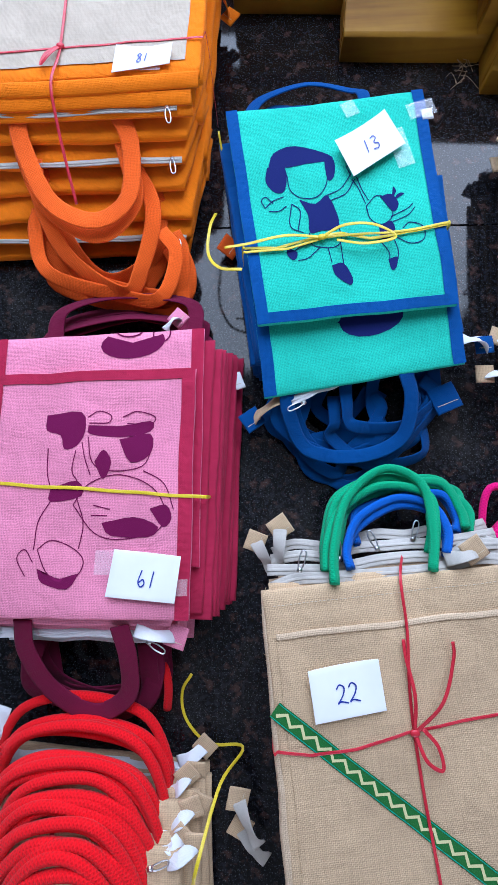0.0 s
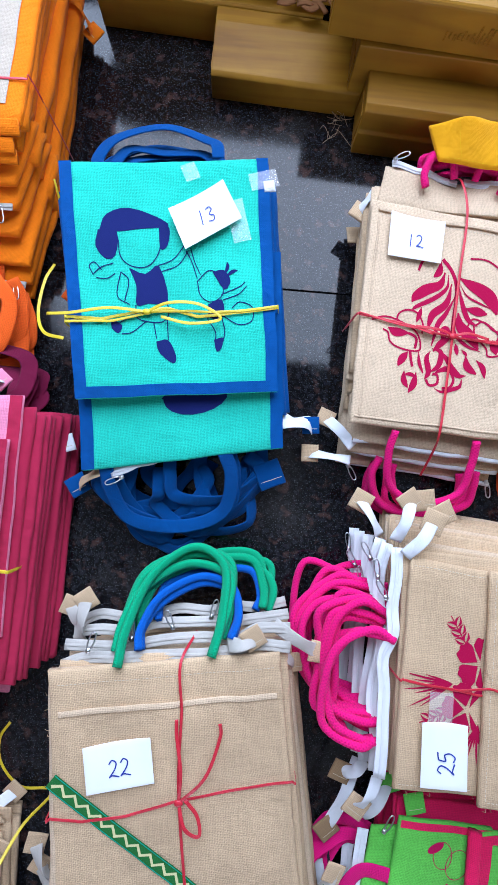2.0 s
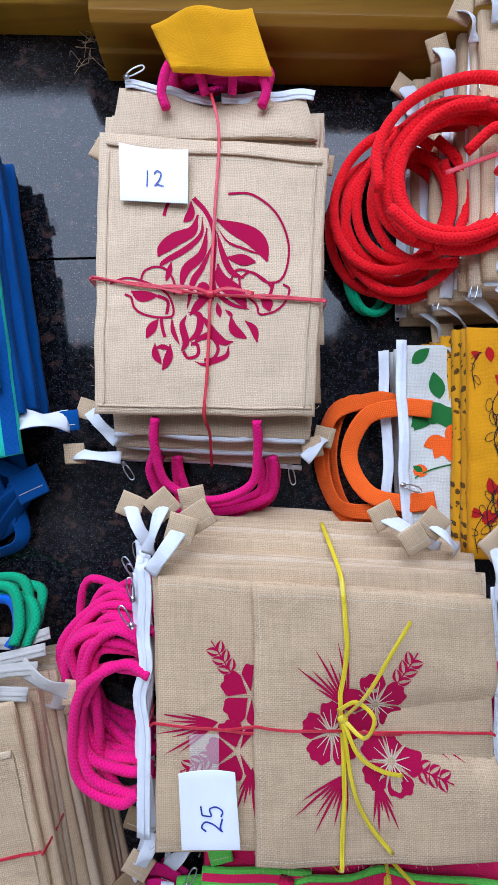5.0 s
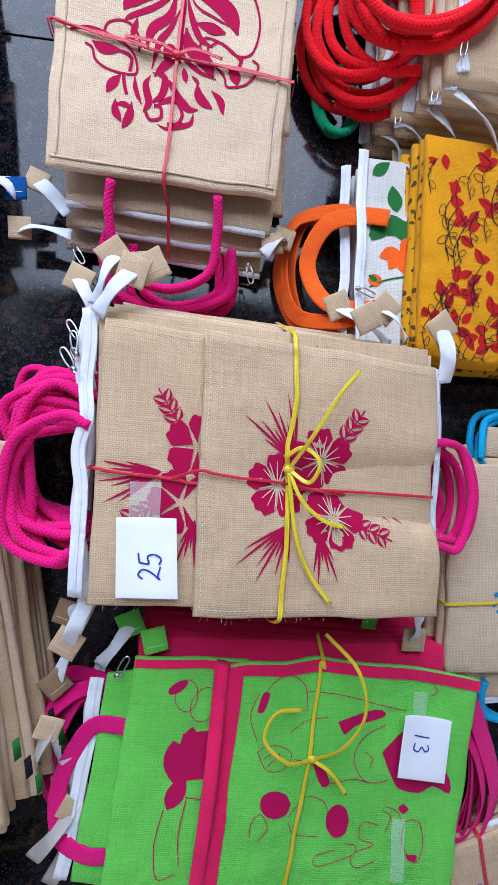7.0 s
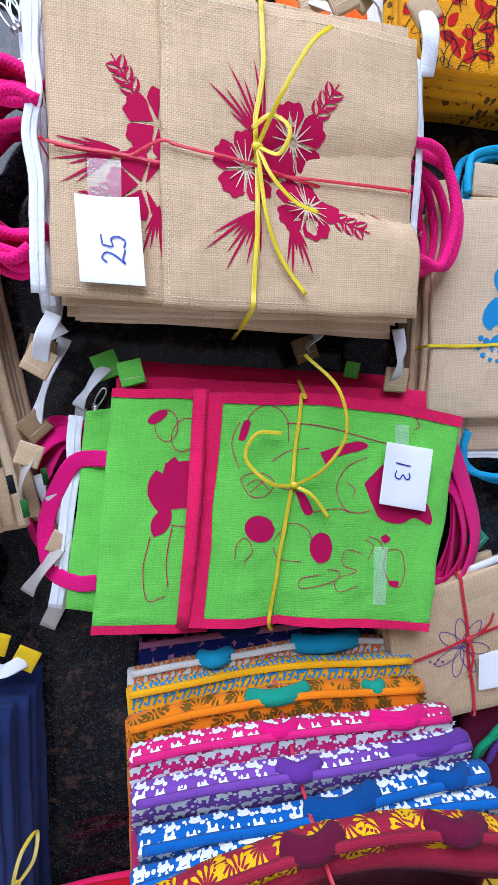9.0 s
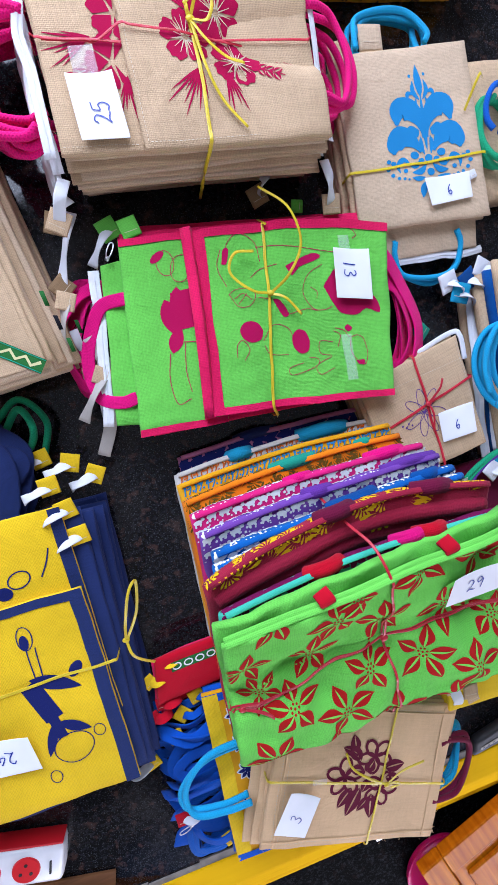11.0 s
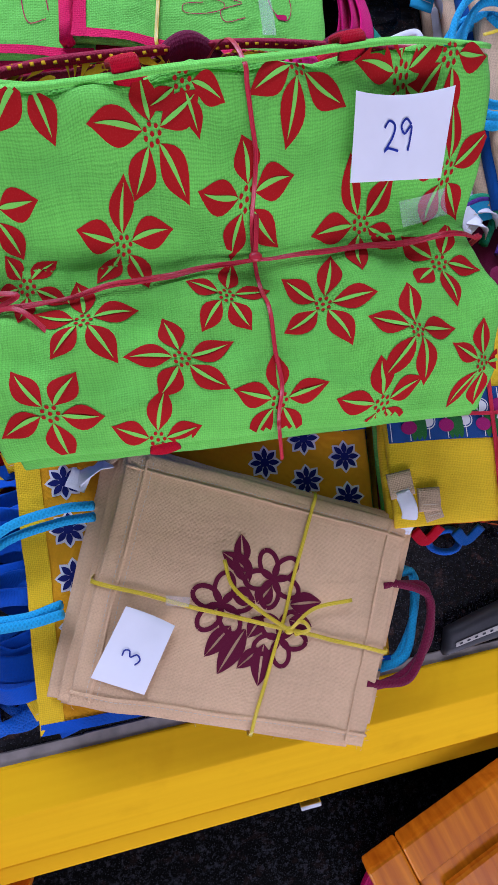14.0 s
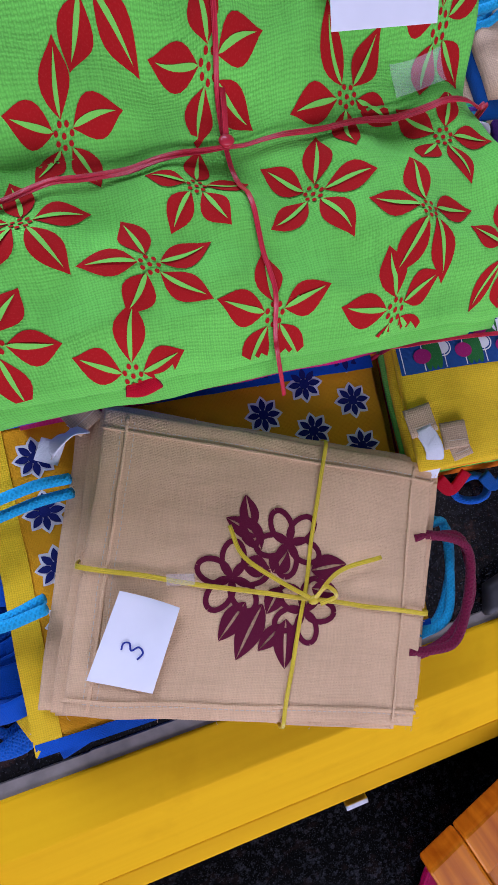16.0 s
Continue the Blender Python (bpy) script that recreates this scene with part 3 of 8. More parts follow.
DIGITS = {
    "1": [[(0.33, 1), (0.30, 0.5), (0.25, 0)]],
    "2": [[(0.06, 0.80), (0.25, 1), (0.48, 0.82), (0.36, 0.45), (0.06, 0.08), (0.22, 0.16), (0.62, 0.04)]],
    "3": [[(0.08, 0.92), (0.36, 1), (0.48, 0.78), (0.25, 0.54), (0.52, 0.34), (0.40, 0.04), (0.04, 0.10)]],
    "4": [[(0.40, 1), (0.06, 0.42), (0.60, 0.44)], [(0.44, 0.72), (0.40, 0.4), (0.38, 0)]],
    "5": [[(0.12, 0.95), (0.08, 0.55), (0.38, 0.60), (0.48, 0.30), (0.30, 0.02), (0.04, 0.10)], [(0.12, 0.95), (0.32, 0.98), (0.54, 1)]],
    "6": [[(0.44, 1), (0.16, 0.62), (0.08, 0.25), (0.25, 0.02), (0.46, 0.2), (0.34, 0.42), (0.10, 0.28)]],
    "8": [[(0.50, 0.86), (0.25, 1), (0.10, 0.80), (0.40, 0.46), (0.46, 0.15), (0.25, 0), (0.08, 0.2), (0.35, 0.56), (0.50, 0.86)]],
    "9": [[(0.46, 0.80), (0.26, 1), (0.08, 0.80), (0.20, 0.55), (0.46, 0.76), (0.42, 0.35), (0.34, 0)]],
}


def card(parent, corners, z, text, turn=0.0, high=0.020, at=(0.5, 0.45), curl=0.004, label=""):
    """A cut paper card with a handwritten count; corners far-left, far-right, near-right, near-left."""
    tl, tr, br, bl = corners
    zz = z if isinstance(z, (tuple, list)) else (z, z, z, z)
    s = Sheet((*bl, zz[3]), (*br, zz[2]), (*tr, zz[1]), (*tl, zz[0]), 0.0, len(text), lambda u, v: curl * (u - 0.5) ** 2 * 4 * v)
    c = part("paper_card", slab(s, 0.0006, 10, 10, 0.0004), "paper", parent, label or "white paper card with handwritten " + text)
    shapes, x = [], -0.31 * len(text)
    for ch in text:
        for line in DIGITS[ch]:
            shapes.append(stroke([((x + a) * high, (b - 0.5) * high) for a, b in line], 0.0016, n=6))
        x += 0.66
    printed("handwriting", turned(shapes, s.w * at[0], s.h * at[1], turn), s, "pen", c, "blue pen handwriting", 0.0009)
    return s


def twine(parent, points, material="twine_red", width=0.003, name="twine", up=(0, 0, 1)):
    return part(name, strap(points, width, 0.0007, up, n=8), material, parent)


def over(s, points, lift=0.0025):
    """Points on a sheet, given as fractions of it, raised a little."""
    out = []
    for (u0, v0), (u1, v1) in zip(points, points[1:]):
        out += [s.at(u0 + (u1 - u0) * f, v0 + (v1 - v0) * f, lift) for f in (0, 0.25, 0.5, 0.75)]
    return out + [s.at(*points[-1], lift)]


def girdle(parent, s, a, b, z0, material="twine_red", width=0.003, mid=(), lift=0.002):
    """Twine across a bundle's top from side point a to b (fractions of s), down both sides."""
    line = [a, *(mid or [(a[0] * (1 - f) + b[0] * f, a[1] * (1 - f) + b[1] * f) for f in (0.2, 0.4, 0.6, 0.8)]), b]
    pts = over(s, line, lift)
    d = (pts[-1] - pts[0]).normalized() * 0.006
    ends = [Vector((pts[0].x - d.x, pts[0].y - d.y, z)) for z in (z0, pts[0].z - 0.006)]
    tails = [Vector((pts[-1].x + d.x, pts[-1].y + d.y, z)) for z in (pts[-1].z - 0.006, z0)]
    return twine(parent, ends + pts + tails, material, width)


def knot(parent, at, material, loops):
    """A knot with loose loops and ends: loops are lists of (dx, dy, dz) from the knot."""
    a = Vector(at)
    lump = bmesh.new()
    bmesh.ops.create_icosphere(lump, subdivisions=2, radius=0.0045, matrix=Matrix.Translation(a) @ Matrix.Diagonal((1.3, 1, 0.6, 1)))
    k = part("knot", lump, material, parent)
    for line in loops:
        part("loose_end", strap([a] + [a + Vector(d) for d in line], 0.0042, 0.0006, (0.2, 0.1, 1), n=8), material, k)


def tab(parent, x, y, z, ang, material="jute", size=0.027, tilt=0.0, root=None, tape_material="zip", wide=0.016):
    """The cloth end stop of a zip: a folded square of cloth, and the tape that leads to it from root."""
    c, s = np.cos(radians(ang)), np.sin(radians(ang))

    def q(a, b):
        return (x + c * a - s * b, y + s * a + c * b, z + tilt * b)

    h = size / 2
    sh = Sheet(q(-h, -h), q(h, -h), q(h, h), q(-h, h), 0.0016, x * 90 + y * 37)
    t = part("zip_end_tab", slab(sh, 0.004, 5, 5), material, parent)
    printed("stitching", [stroke([(0.004, size * 0.3), (size - 0.004, size * 0.28)], 0.0008)], sh, "thread", t)
    if root:
        r, e = Vector(root), Vector((x, y, z - 0.002))
        m = r.lerp(e, 0.5) + Vector((0, 0, 0.010))
        part("zip_tape", strap([r, m, e], wide, 0.0016, (0.1, 0.2, 1), (-s * 0.8, c * 0.8, 0.6)), tape_material, parent)
    return t


def puller(parent, x, y, z, ang):
    """A steel zip slider with its pull."""
    m = Matrix.Translation((x, y, z)) @ Matrix.Rotation(radians(ang), 4, "Z")
    bm = bmesh.new()
    bmesh.ops.create_cube(bm, size=1, matrix=m @ Matrix.Diagonal((0.007, 0.006, 0.003, 1)))
    bmesh.ops.bevel(bm, geom=bm.edges[:], offset=0.001, segments=2, affect="EDGES")
    ob = part("zip_slider", bm, "steel", parent)
    loop = [m @ Vector(v) for v in ((0.002, 0.002, 0.001), (0.010, 0.0035, 0.001), (0.021, 0.003, 0), (0.024, 0, 0), (0.021, -0.003, 0), (0.010, -0.0035, 0.001), (0.002, -0.002, 0.001))]
    part("zip_pull", rope(loop, 0.0009, 3, 5), "steel", ob)
    return ob


def layers(parent, top, z0, z1, n, materials, slide=(0, 0), jitter=0.004, seed=1, name="bag", grow=0.0, wave=0.0024, res=12, ease=1.0, near=0.0):
    """n folded bags under the sheet top; the lowest are moved by slide, their near edge out by near. Returns them from the lowest up."""
    rnd = random.Random(seed)
    made = []
    t = (z1 - z0) / n
    for i in range(n):
        k = (1 - i / max(1, n - 1)) ** ease if n > 1 else 0
        dx, dy = slide[0] * k + rnd.uniform(-jitter, jitter), slide[1] * k + rnd.uniform(-jitter, jitter)
        mid = sum((Vector(p) for p in top.p), Vector()) / 4
        turn = Matrix.Rotation(rnd.uniform(-1, 1) * jitter * 3, 3, "Z")
        ps = []
        for e, p in enumerate(top.p):
            q = mid + turn @ (p - mid) * (1 + grow * k)
            ps.append((q.x + dx, q.y + dy - (near * min(1, 2.5 * k) if e < 2 else 0), z0 + (i + 1) * t + (p.z - mid.z) * (1 - k) * 0.8))
        s = Sheet(*ps, wave=wave, seed=seed * 31 + i)
        made.append((part(name, slab(s, t * 1.12, res, res), materials[i % len(materials)], parent), s))
    return made


def fringe(s, side, width, inset=0.0):
    """A strip along one side of a sheet in its own metres: n, s, e or w."""
    w, h = s.w, s.h
    k = 14
    if side in "ns":
        y0 = inset if side == "s" else h - inset - width
        return oblong_grid(0.001, y0, w - 0.001, y0 + width, k, 2)
    x0 = inset if side == "w" else w - inset - width
    return oblong_grid(x0, 0.001, x0 + width, h - 0.001, 2, k)


def oblong_grid(x0, y0, x1, y1, nx, ny):
    pts = [(x0 + (x1 - x0) * i / nx, y0 + (y1 - y0) * j / ny) for j in range(ny + 1) for i in range(nx + 1)]
    return pts, [(j * (nx + 1) + i, j * (nx + 1) + i + 1, (j + 1) * (nx + 1) + i + 1, (j + 1) * (nx + 1) + i) for j in range(ny) for i in range(nx)]


def binding(bag, s, sides, width, material, label=""):
    """Cloth binding sewn along the sides of a bag."""
    for side in sides:
        printed("binding", [fringe(s, side, width)], s, material, bag, label, 0.0013)


def hem(bag, s, lines, material="thread"):
    """Rows of stitches, each from (u, v) to (u, v), as fractions."""
    for a, b in lines:
        pa, pb = Vector((a[0] * s.w, a[1] * s.h)), Vector((b[0] * s.w, b[1] * s.h))
        n = max(4, int((pb - pa).length / 0.005))
        d = (pb - pa) / n
        printed("seam_stitches", [stroke([tuple(pa + d * (i + 0.15)), tuple(pa + d * (i + 0.8))], 0.0008, n=1) for i in range(n)], s, material, bag, "", 0.0008)


def ridge(bag, s, lines, material):
    """Turned and stitched edges that stand a little proud."""
    for a, b in lines:
        part("seam", strap(over(s, [a, ((a[0] + b[0]) / 2, (a[1] + b[1]) / 2), b], 0.0008), 0.0030, 0.0014), material, bag)


def fray(parent, s, sides, count, material="jute", seed=1):
    """Loose jute fibres that stick out along the cut sides of a bag."""
    rnd = random.Random(seed)
    verts, faces, uvs = [], [], []
    for k in range(count // 2):
        side = sides[k % len(sides)]
        f, d = rnd.random(), rnd.uniform(0.0015, 0.0055)
        u, v = {"n": (f, 1), "s": (f, 0), "e": (1, f), "w": (0, f)}[side]
        ox, oy = {"n": (0, 1), "s": (0, -1), "e": (1, 0), "w": (-1, 0)}[side]
        a = s.at(u, v, -0.002)
        lean = rnd.uniform(-0.9, 0.9)
        m = a + Vector((ox * d * 0.6 + oy * lean * d * 0.4, oy * d * 0.6 + ox * lean * d * 0.4, rnd.uniform(0, 0.003)))
        e = a + Vector((ox * d + oy * lean * d, oy * d + ox * lean * d, rnd.uniform(-0.003, 0.003)))
        vs, fs, us = rope([a, m, e], 0.00022, 3, 3)
        base = len(verts)
        verts += vs
        uvs += us
        faces += [tuple(base + i for i in q) for q in fs]
    return tagged(part("loose_fibres", (verts, faces, uvs), material, parent), kind="stuff")


def mouth(parent, a, b, width=0.012, material="zip", sag=0.0, up=(0, 0, 1), crumple=1.0):
    """A slightly crumpled zip along a bag's mouth from a to b, with its toothed line."""
    a, b = Vector(a), Vector(b)
    rnd = random.Random(int((a.x * 7 + a.y * 13 + a.z * 991) * 1000))
    m = []
    for k in range(9):
        f = k / 8
        m.append(a.lerp(b, f) + Vector((rnd.uniform(-1, 1) * 0.0022 * crumple, rnd.uniform(-1, 1) * 0.0022 * crumple, sag * np.sin(f * np.pi) + rnd.uniform(-1, 1) * 0.0016 * crumple)))
    z = part("zip_tape", strap(m, width, 0.0016, up, n=4), material, parent)
    n = Vector(up).normalized() * 0.0013
    part("zip_teeth", strap([q + n for q in m], 0.0035, 0.001, up, n=4), material, z)
    return z


def loops(parents, kind, a, b, out, count, material, spread=0.006, drop=0.0, wide=0.02, seed=3, r=0.0045, top=None, rise=0.0, up=(0, 0, 1), lean=None):
    """count handles, each from a to b, bulging by out; lower ones drop, all a little apart. One under each parent in turn."""
    rnd = random.Random(seed)
    a, b, out = Vector(a), Vector(b), Vector(out)
    for i in range(count):
        def j(k=1.0):
            return Vector((rnd.uniform(-1, 1), rnd.uniform(-1, 1), rnd.uniform(-0.3, 0.3))) * spread * k
        dz = Vector((0, 0, -drop * i))
        k = 1 + rnd.uniform(-0.16, 0.10)
        p0, p1 = a + j(0.7) + dz, b + j(0.7) + dz
        span = p1 - p0
        line = [p0, p0 + out * 0.33 * k + j(0.6) - span * 0.03, p0 + out * 0.78 * k + span * 0.07 + j(),
                p0 + span * 0.5 + out * k + j() + Vector((0, 0, rise)), p1 + out * 0.78 * k - span * 0.07 + j(), p1 + out * 0.33 * k + span * 0.03 + j(0.6), p1]
        for q in line:
            q.z = max(q.z, r + 0.0005 if kind == "rope" else (wide * 0.5 if lean else 0.003))
        data = rope(line, r) if kind == "rope" else strap(line, wide, 0.0024, up, lean)
        part("handle", data, material, parents[i % len(parents)])

# ---- structure ----
def setting(name, data, material, label, parent=None, smooth=False):
    return tagged(part(name, data, material, parent, label, smooth), kind="structure")


floor = setting("floor", block(-2.4, 3.4, -1.215, 1.60, -0.19, -0.022), "joint", "raised shop floor bed under dark granite slabs")
for y0, y1 in ((-1.215, 0.6465), (0.6485, 1.60)):
    part("granite_slab", block(-2.4, 3.4, y0, y1, -0.021, 0.0, bevel=0.0008), "granite", floor, smooth=False)
setting("lower_floor", block(-2.4, 3.4, -3.6, -1.215, -0.26, -0.188), "granite_low", "black speckled granite floor one step lower")
plaster = bmesh.new()
for k in range(58):
    x = -2.4 + k * 0.1
    box(plaster, x, x + 0.102, -1.232, -1.209 + random.uniform(-0.005, 0.005), -0.188, 0.0025 + random.uniform(0, 0.001))
setting("platform_edge", plaster, "plaster", "rough grey plaster along the platform edge")
# Unseen walls and ceiling, added to close the room and set its bounce light.
wall = bmesh.new()
box(wall, -2.5, -0.87, 1.6, 1.75, -0.26, 2.7), box(wall, 1.37, 3.5, 1.6, 1.75, -0.26, 2.7)
box(wall, -0.87, 1.37, 1.6, 1.75, -0.26, 0.43), box(wall, -0.87, 1.37, 1.6, 1.75, 2.37, 2.7)
setting("wall_north", wall, "wall_paint", "unseen wall added round a wide doorway")
wall = bmesh.new()
box(wall, -2.5, -0.55, -3.75, -3.6, -0.26, 2.7), box(wall, 2.55, 3.5, -3.75, -3.6, -0.26, 2.7)
box(wall, -0.55, 2.55, -3.75, -3.6, -0.26, 0.52), box(wall, -0.55, 2.55, -3.75, -3.6, 2.48, 2.7)
setting("wall_south", wall, "wall_paint", "unseen added wall with an assumed wide window")
setting("wall_west", block(-2.55, -2.4, -3.6, 1.6, -0.26, 2.7), "wall_paint", "unseen side wall, added to close the room")
setting("wall_east", block(3.4, 3.55, -3.6, 1.6, -0.26, 2.7), "wall_paint", "unseen side wall, added to close the room")
setting("ceiling", block(-2.5, 3.5, -3.7, 1.7, 2.7, 2.8), "ceiling_paint", "unseen grey ceiling, added to bounce light")


def profile_bar(x0, x1, profile, turn=0.0):
    """A straight moulded bar along x: profile is the outline in y and z; turned about its near end."""
    bm = bmesh.new()
    m = Matrix.Translation((x0, profile[0][0], 0)) @ Matrix.Rotation(radians(turn), 4, "Z")
    rows = []
    cuts = 12
    for k in range(cuts + 1):
        x = (x1 - x0) * k / cuts
        rows.append([bm.verts.new(m @ Vector((x, y - profile[0][0], z))) for y, z in profile])
    n = len(profile)
    for a, b in zip(rows, rows[1:]):
        for i in range(n):
            bm.faces.new((a[i], a[(i + 1) % n], b[(i + 1) % n], b[i]))
    bm.faces.new(list(reversed(rows[0]))), bm.faces.new(rows[-1])
    bmesh.ops.recalc_face_normals(bm, faces=bm.faces[:])
    sharp = [e for e in bm.edges if len(e.link_faces) == 2 and e.calc_face_angle(0) > 0.4]
    bmesh.ops.bevel(bm, geom=sharp, offset=0.0025, segments=2, affect="EDGES", profile=0.6)
    return bm


step = setting("threshold", profile_bar(-2.4, 2.9, [(-1.222, 0.0), (-1.222, 0.006), (-1.280, 0.008), (-1.384, -0.058), (-1.388, -0.063), (-1.385, -0.105), (-1.399, -0.105), (-1.400, -0.078), (-1.427, -0.084), (-1.431, -0.090), (-1.434, -0.187), (-1.232, -0.187)]), "bright_paint", "bright yellow painted wooden threshold board")
hook = bmesh.new()
box(hook, 0.868, 0.900, -1.441, -1.4345, -0.094, -0.084, 0.001)
catch = part("catch", hook, "steel", step, "small grey metal catch", False)
part("catch_ring", rope([(0.883 + 0.009 * np.cos(a), -1.440, -0.102 + 0.009 * np.sin(a)) for a in np.linspace(0, 6.28, 9)], 0.002, 3, 6), "steel", catch)

# ---- yellow timber mouldings piled behind the bags ----
STEPPED = [(0.0, 0.0), (0.0, 0.042), (0.004, 0.046), (0.006, 0.076), (0.014, 0.084), (0.070, 0.084), (0.070, 0.0)]
LOW = [(0.0, 0.0), (0.0, 0.056), (0.006, 0.062), (0.032, 0.068), (0.075, 0.080), (0.10, 0.080), (0.10, 0.0)]
SQUARE = [(0.0, 0.0), (0.0, 0.058), (0.004, 0.062), (0.11, 0.062), (0.11, 0.0)]
TALL = [(0.0, 0.0), (0.0, 0.118), (0.07, 0.118), (0.07, 0.0)]


def timber(x0, x1, y, z, shape, turn, label, high=1.0):
    ob = thing("timber_moulding", x0, y, z, label, "timber", "yellow timber mouldings")
    bar = part("bar", profile_bar(x0, x1, [(y + a, z + b * high) for a, b in shape], turn), "yellow_paint", ob, smooth=False)
    m = Matrix.Translation((x0, y, z)) @ Matrix.Rotation(radians(turn), 4, "Z")
    d = max(a for a, b in shape)
    end = bmesh.new()
    h = max(b for a, b in shape) * high
    bmesh.ops.create_cube(end, size=1, matrix=m @ Matrix.Translation((-0.0006, d * 0.5, h * 0.45)) @ Matrix.Diagonal((0.001, d * 0.7, h * 0.6, 1)))
    part("cut_end", end, "yellow_paint", ob, "sawn end of the bar", False)


PALE = "dull yellow painted wooden moulding lying on the floor"
timber(0.529, 1.75, 0.895, 0.0, STEPPED, -2.6, "stepped yellow wooden moulding on the granite floor")
timber(0.288, 0.530, 0.968, 0.0, LOW, -2.4, "short low yellow wooden moulding with worn end", 0.76)
timber(0.507, 1.8, 0.962, 0.0, TALL, -2.0, PALE)
timber(0.097, 0.46, 1.078, 0.0, SQUARE, -2.6, "square yellow wooden bar beside other timber")
timber(0.459, 1.8, 0.972, 0.1185, SQUARE, -3.2, "yellow wooden bar with faded stamp, on other bars")
timber(0.06, 1.8, 1.185, 0.0, TALL, -1.0, PALE)
timber(0.10, 0.475, 1.095, 0.0625, SQUARE, -2.0, "yellow wooden bar stacked on another bar")
timber(0.48, 1.8, 1.088, 0.0, TALL, -2.0, PALE, 1.02)
timber(0.30, 1.8, 1.19, 0.1185, TALL, -1.0, "tall yellow wooden bar stacked at the back")
timber(0.02, 1.8, 1.19, 0.237, TALL, -1.2, "tall yellow wooden bar stacked at the back")
timber(0.56, 1.8, 1.085, 0.1815, SQUARE, -2.2, "yellow wooden bar stacked on others")

# a stamp of faded ink and a splintered knot on the bars
stamped = [o for o in scene.objects if o.name.startswith("timber_moulding")][4]
rnd = random.Random(31)
marks = bmesh.new()
for k in range(11):
    x = 0.618 + 0.0062 * k
    y, z = 0.972 - (x - 0.459) * 0.0559 - 0.0007, 0.138 + rnd.uniform(-0.003, 0.003)
    box(marks, x, x + rnd.uniform(0.002, 0.0045), y - 0.0004, y, z, z + rnd.uniform(0.006, 0.024))
part("faded_stamp", marks, "stamp", stamped, "faded brown ink stamp", False)
frayed = thing("wood_splinters", 0.40, 1.065, 0.081, "brown splintered wood scraps between yellow bars", "wood scraps")
rnd = random.Random(5)
for k in range(9):
    a = Vector((0.385 + rnd.uniform(0, 0.065), 1.053 + rnd.uniform(0, 0.022), 0.0815))
    part("splinter", strap([a, a + Vector((0.012, rnd.uniform(-0.008, 0.008), 0.003)), a + Vector((0.026, rnd.uniform(-0.012, 0.006), 0.001))], 0.008, 0.003, (0.2, 0, 1), n=3), "end_wood", frayed)
lint = thing("jute_lint", 0.50, 0.935, 0.0, "loose tangle of jute fibres on the floor", "fibre", kind="stuff")
for k in range(12):
    a = Vector((0.505 + rnd.uniform(-0.012, 0.012), 0.935 + rnd.uniform(-0.02, 0.02), 0.001))
    part("fibre", rope([a, a + Vector((rnd.uniform(-0.02, 0.02), rnd.uniform(-0.015, 0.015), 0.008)), a + Vector((rnd.uniform(-0.03, 0.03), rnd.uniform(-0.03, 0.03), 0.0))], 0.0004, 4, 4), "jute", lint)

# ---- orange bundle ----
b = thing("orange_bag_bundle", -0.13, 0.9, 0, "tied bundle of orange jute bags with natural canvas panels", "bag bundle")
s = Sheet((-0.33, 0.757, 0.160), (0.068, 0.766, 0.160), (0.082, 1.10, 0.155), (-0.32, 1.09, 0.155), 0.002, 3)
bags = layers(b, s, 0.0, 0.152, 10, ["orange"], (-0.010, -0.035), 0.009, 11, wave=0.005, res=20)
edges = [0.590, 0.605, 0.625, 0.66, 0.69, 0.712, 0.735]
for i, y in enumerate(edges):
    z = 0.022 + i * 0.0195
    q = Sheet((-0.34, y - 0.008, z), (0.036 + 0.004 * (i % 3), y, z), (0.068, 0.80, z + 0.004), (-0.33, 0.80, z + 0.004), 0.005, 40 + i)
    o = part("bag", slab(q, 0.012, 24, 8), "orange", b)
    bags.append((o, q))
    if i in (1, 4, 6):
        mouth(o, (-0.33, y - 0.008, z + 0.0005), (0.035, y - 0.001, z + 0.0005), 0.010, "zip_grey")
        puller(o, 0.02, y - 0.004, z + 0.004, -80)
top = part("bag", slab(s, 0.010, 24, 20), "orange", b)
printed("panel", [oblong_grid(0.03, 0.022, s.w - 0.022, s.h - 0.03, 16, 14)], s, "canvas", top, "natural canvas front panel", 0.0012)
rim = part("rim", strap([(-0.33, 0.752, 0.155), (-0.13, 0.750, 0.157), (0.065, 0.761, 0.156)], 0.018, 0.006, (0, -0.5, 1)), "orange", top)
for f, z in ((0.744, 0.146), (0.736, 0.136)):
    part("rim_fold", strap([(-0.33, f - 0.008, z), (-0.13, f - 0.006, z + 0.002), (0.055, f, z)], 0.017, 0.005, (0, -0.6, 1)), "orange", top)
straps = [o for o, q in bags[-7:]]
loops(straps, "strap", (-0.207, 0.738, 0.132), (-0.062, 0.744, 0.132), (0.045, -0.155, -0.03), 2, "orange_strap", 0.006, 0.016, 0.026, 5)
loops(straps, "strap", (-0.20, 0.70, 0.10), (-0.03, 0.69, 0.09), (0.05, -0.19, -0.05), 3, "orange_strap", 0.016, 0.014, 0.024, 8, lean=(0.3, -1.0, 0.5))
loops(straps, "strap", (-0.19, 0.64, 0.07), (0.01, 0.60, 0.06), (0.03, -0.125, -0.02), 5, "orange_strap", 0.018, 0.010, 0.022, 9, lean=(0.2, -0.8, 0.8))
girdle(b, s, (0.0, 0.13), (1.0, 0.17), 0.02)
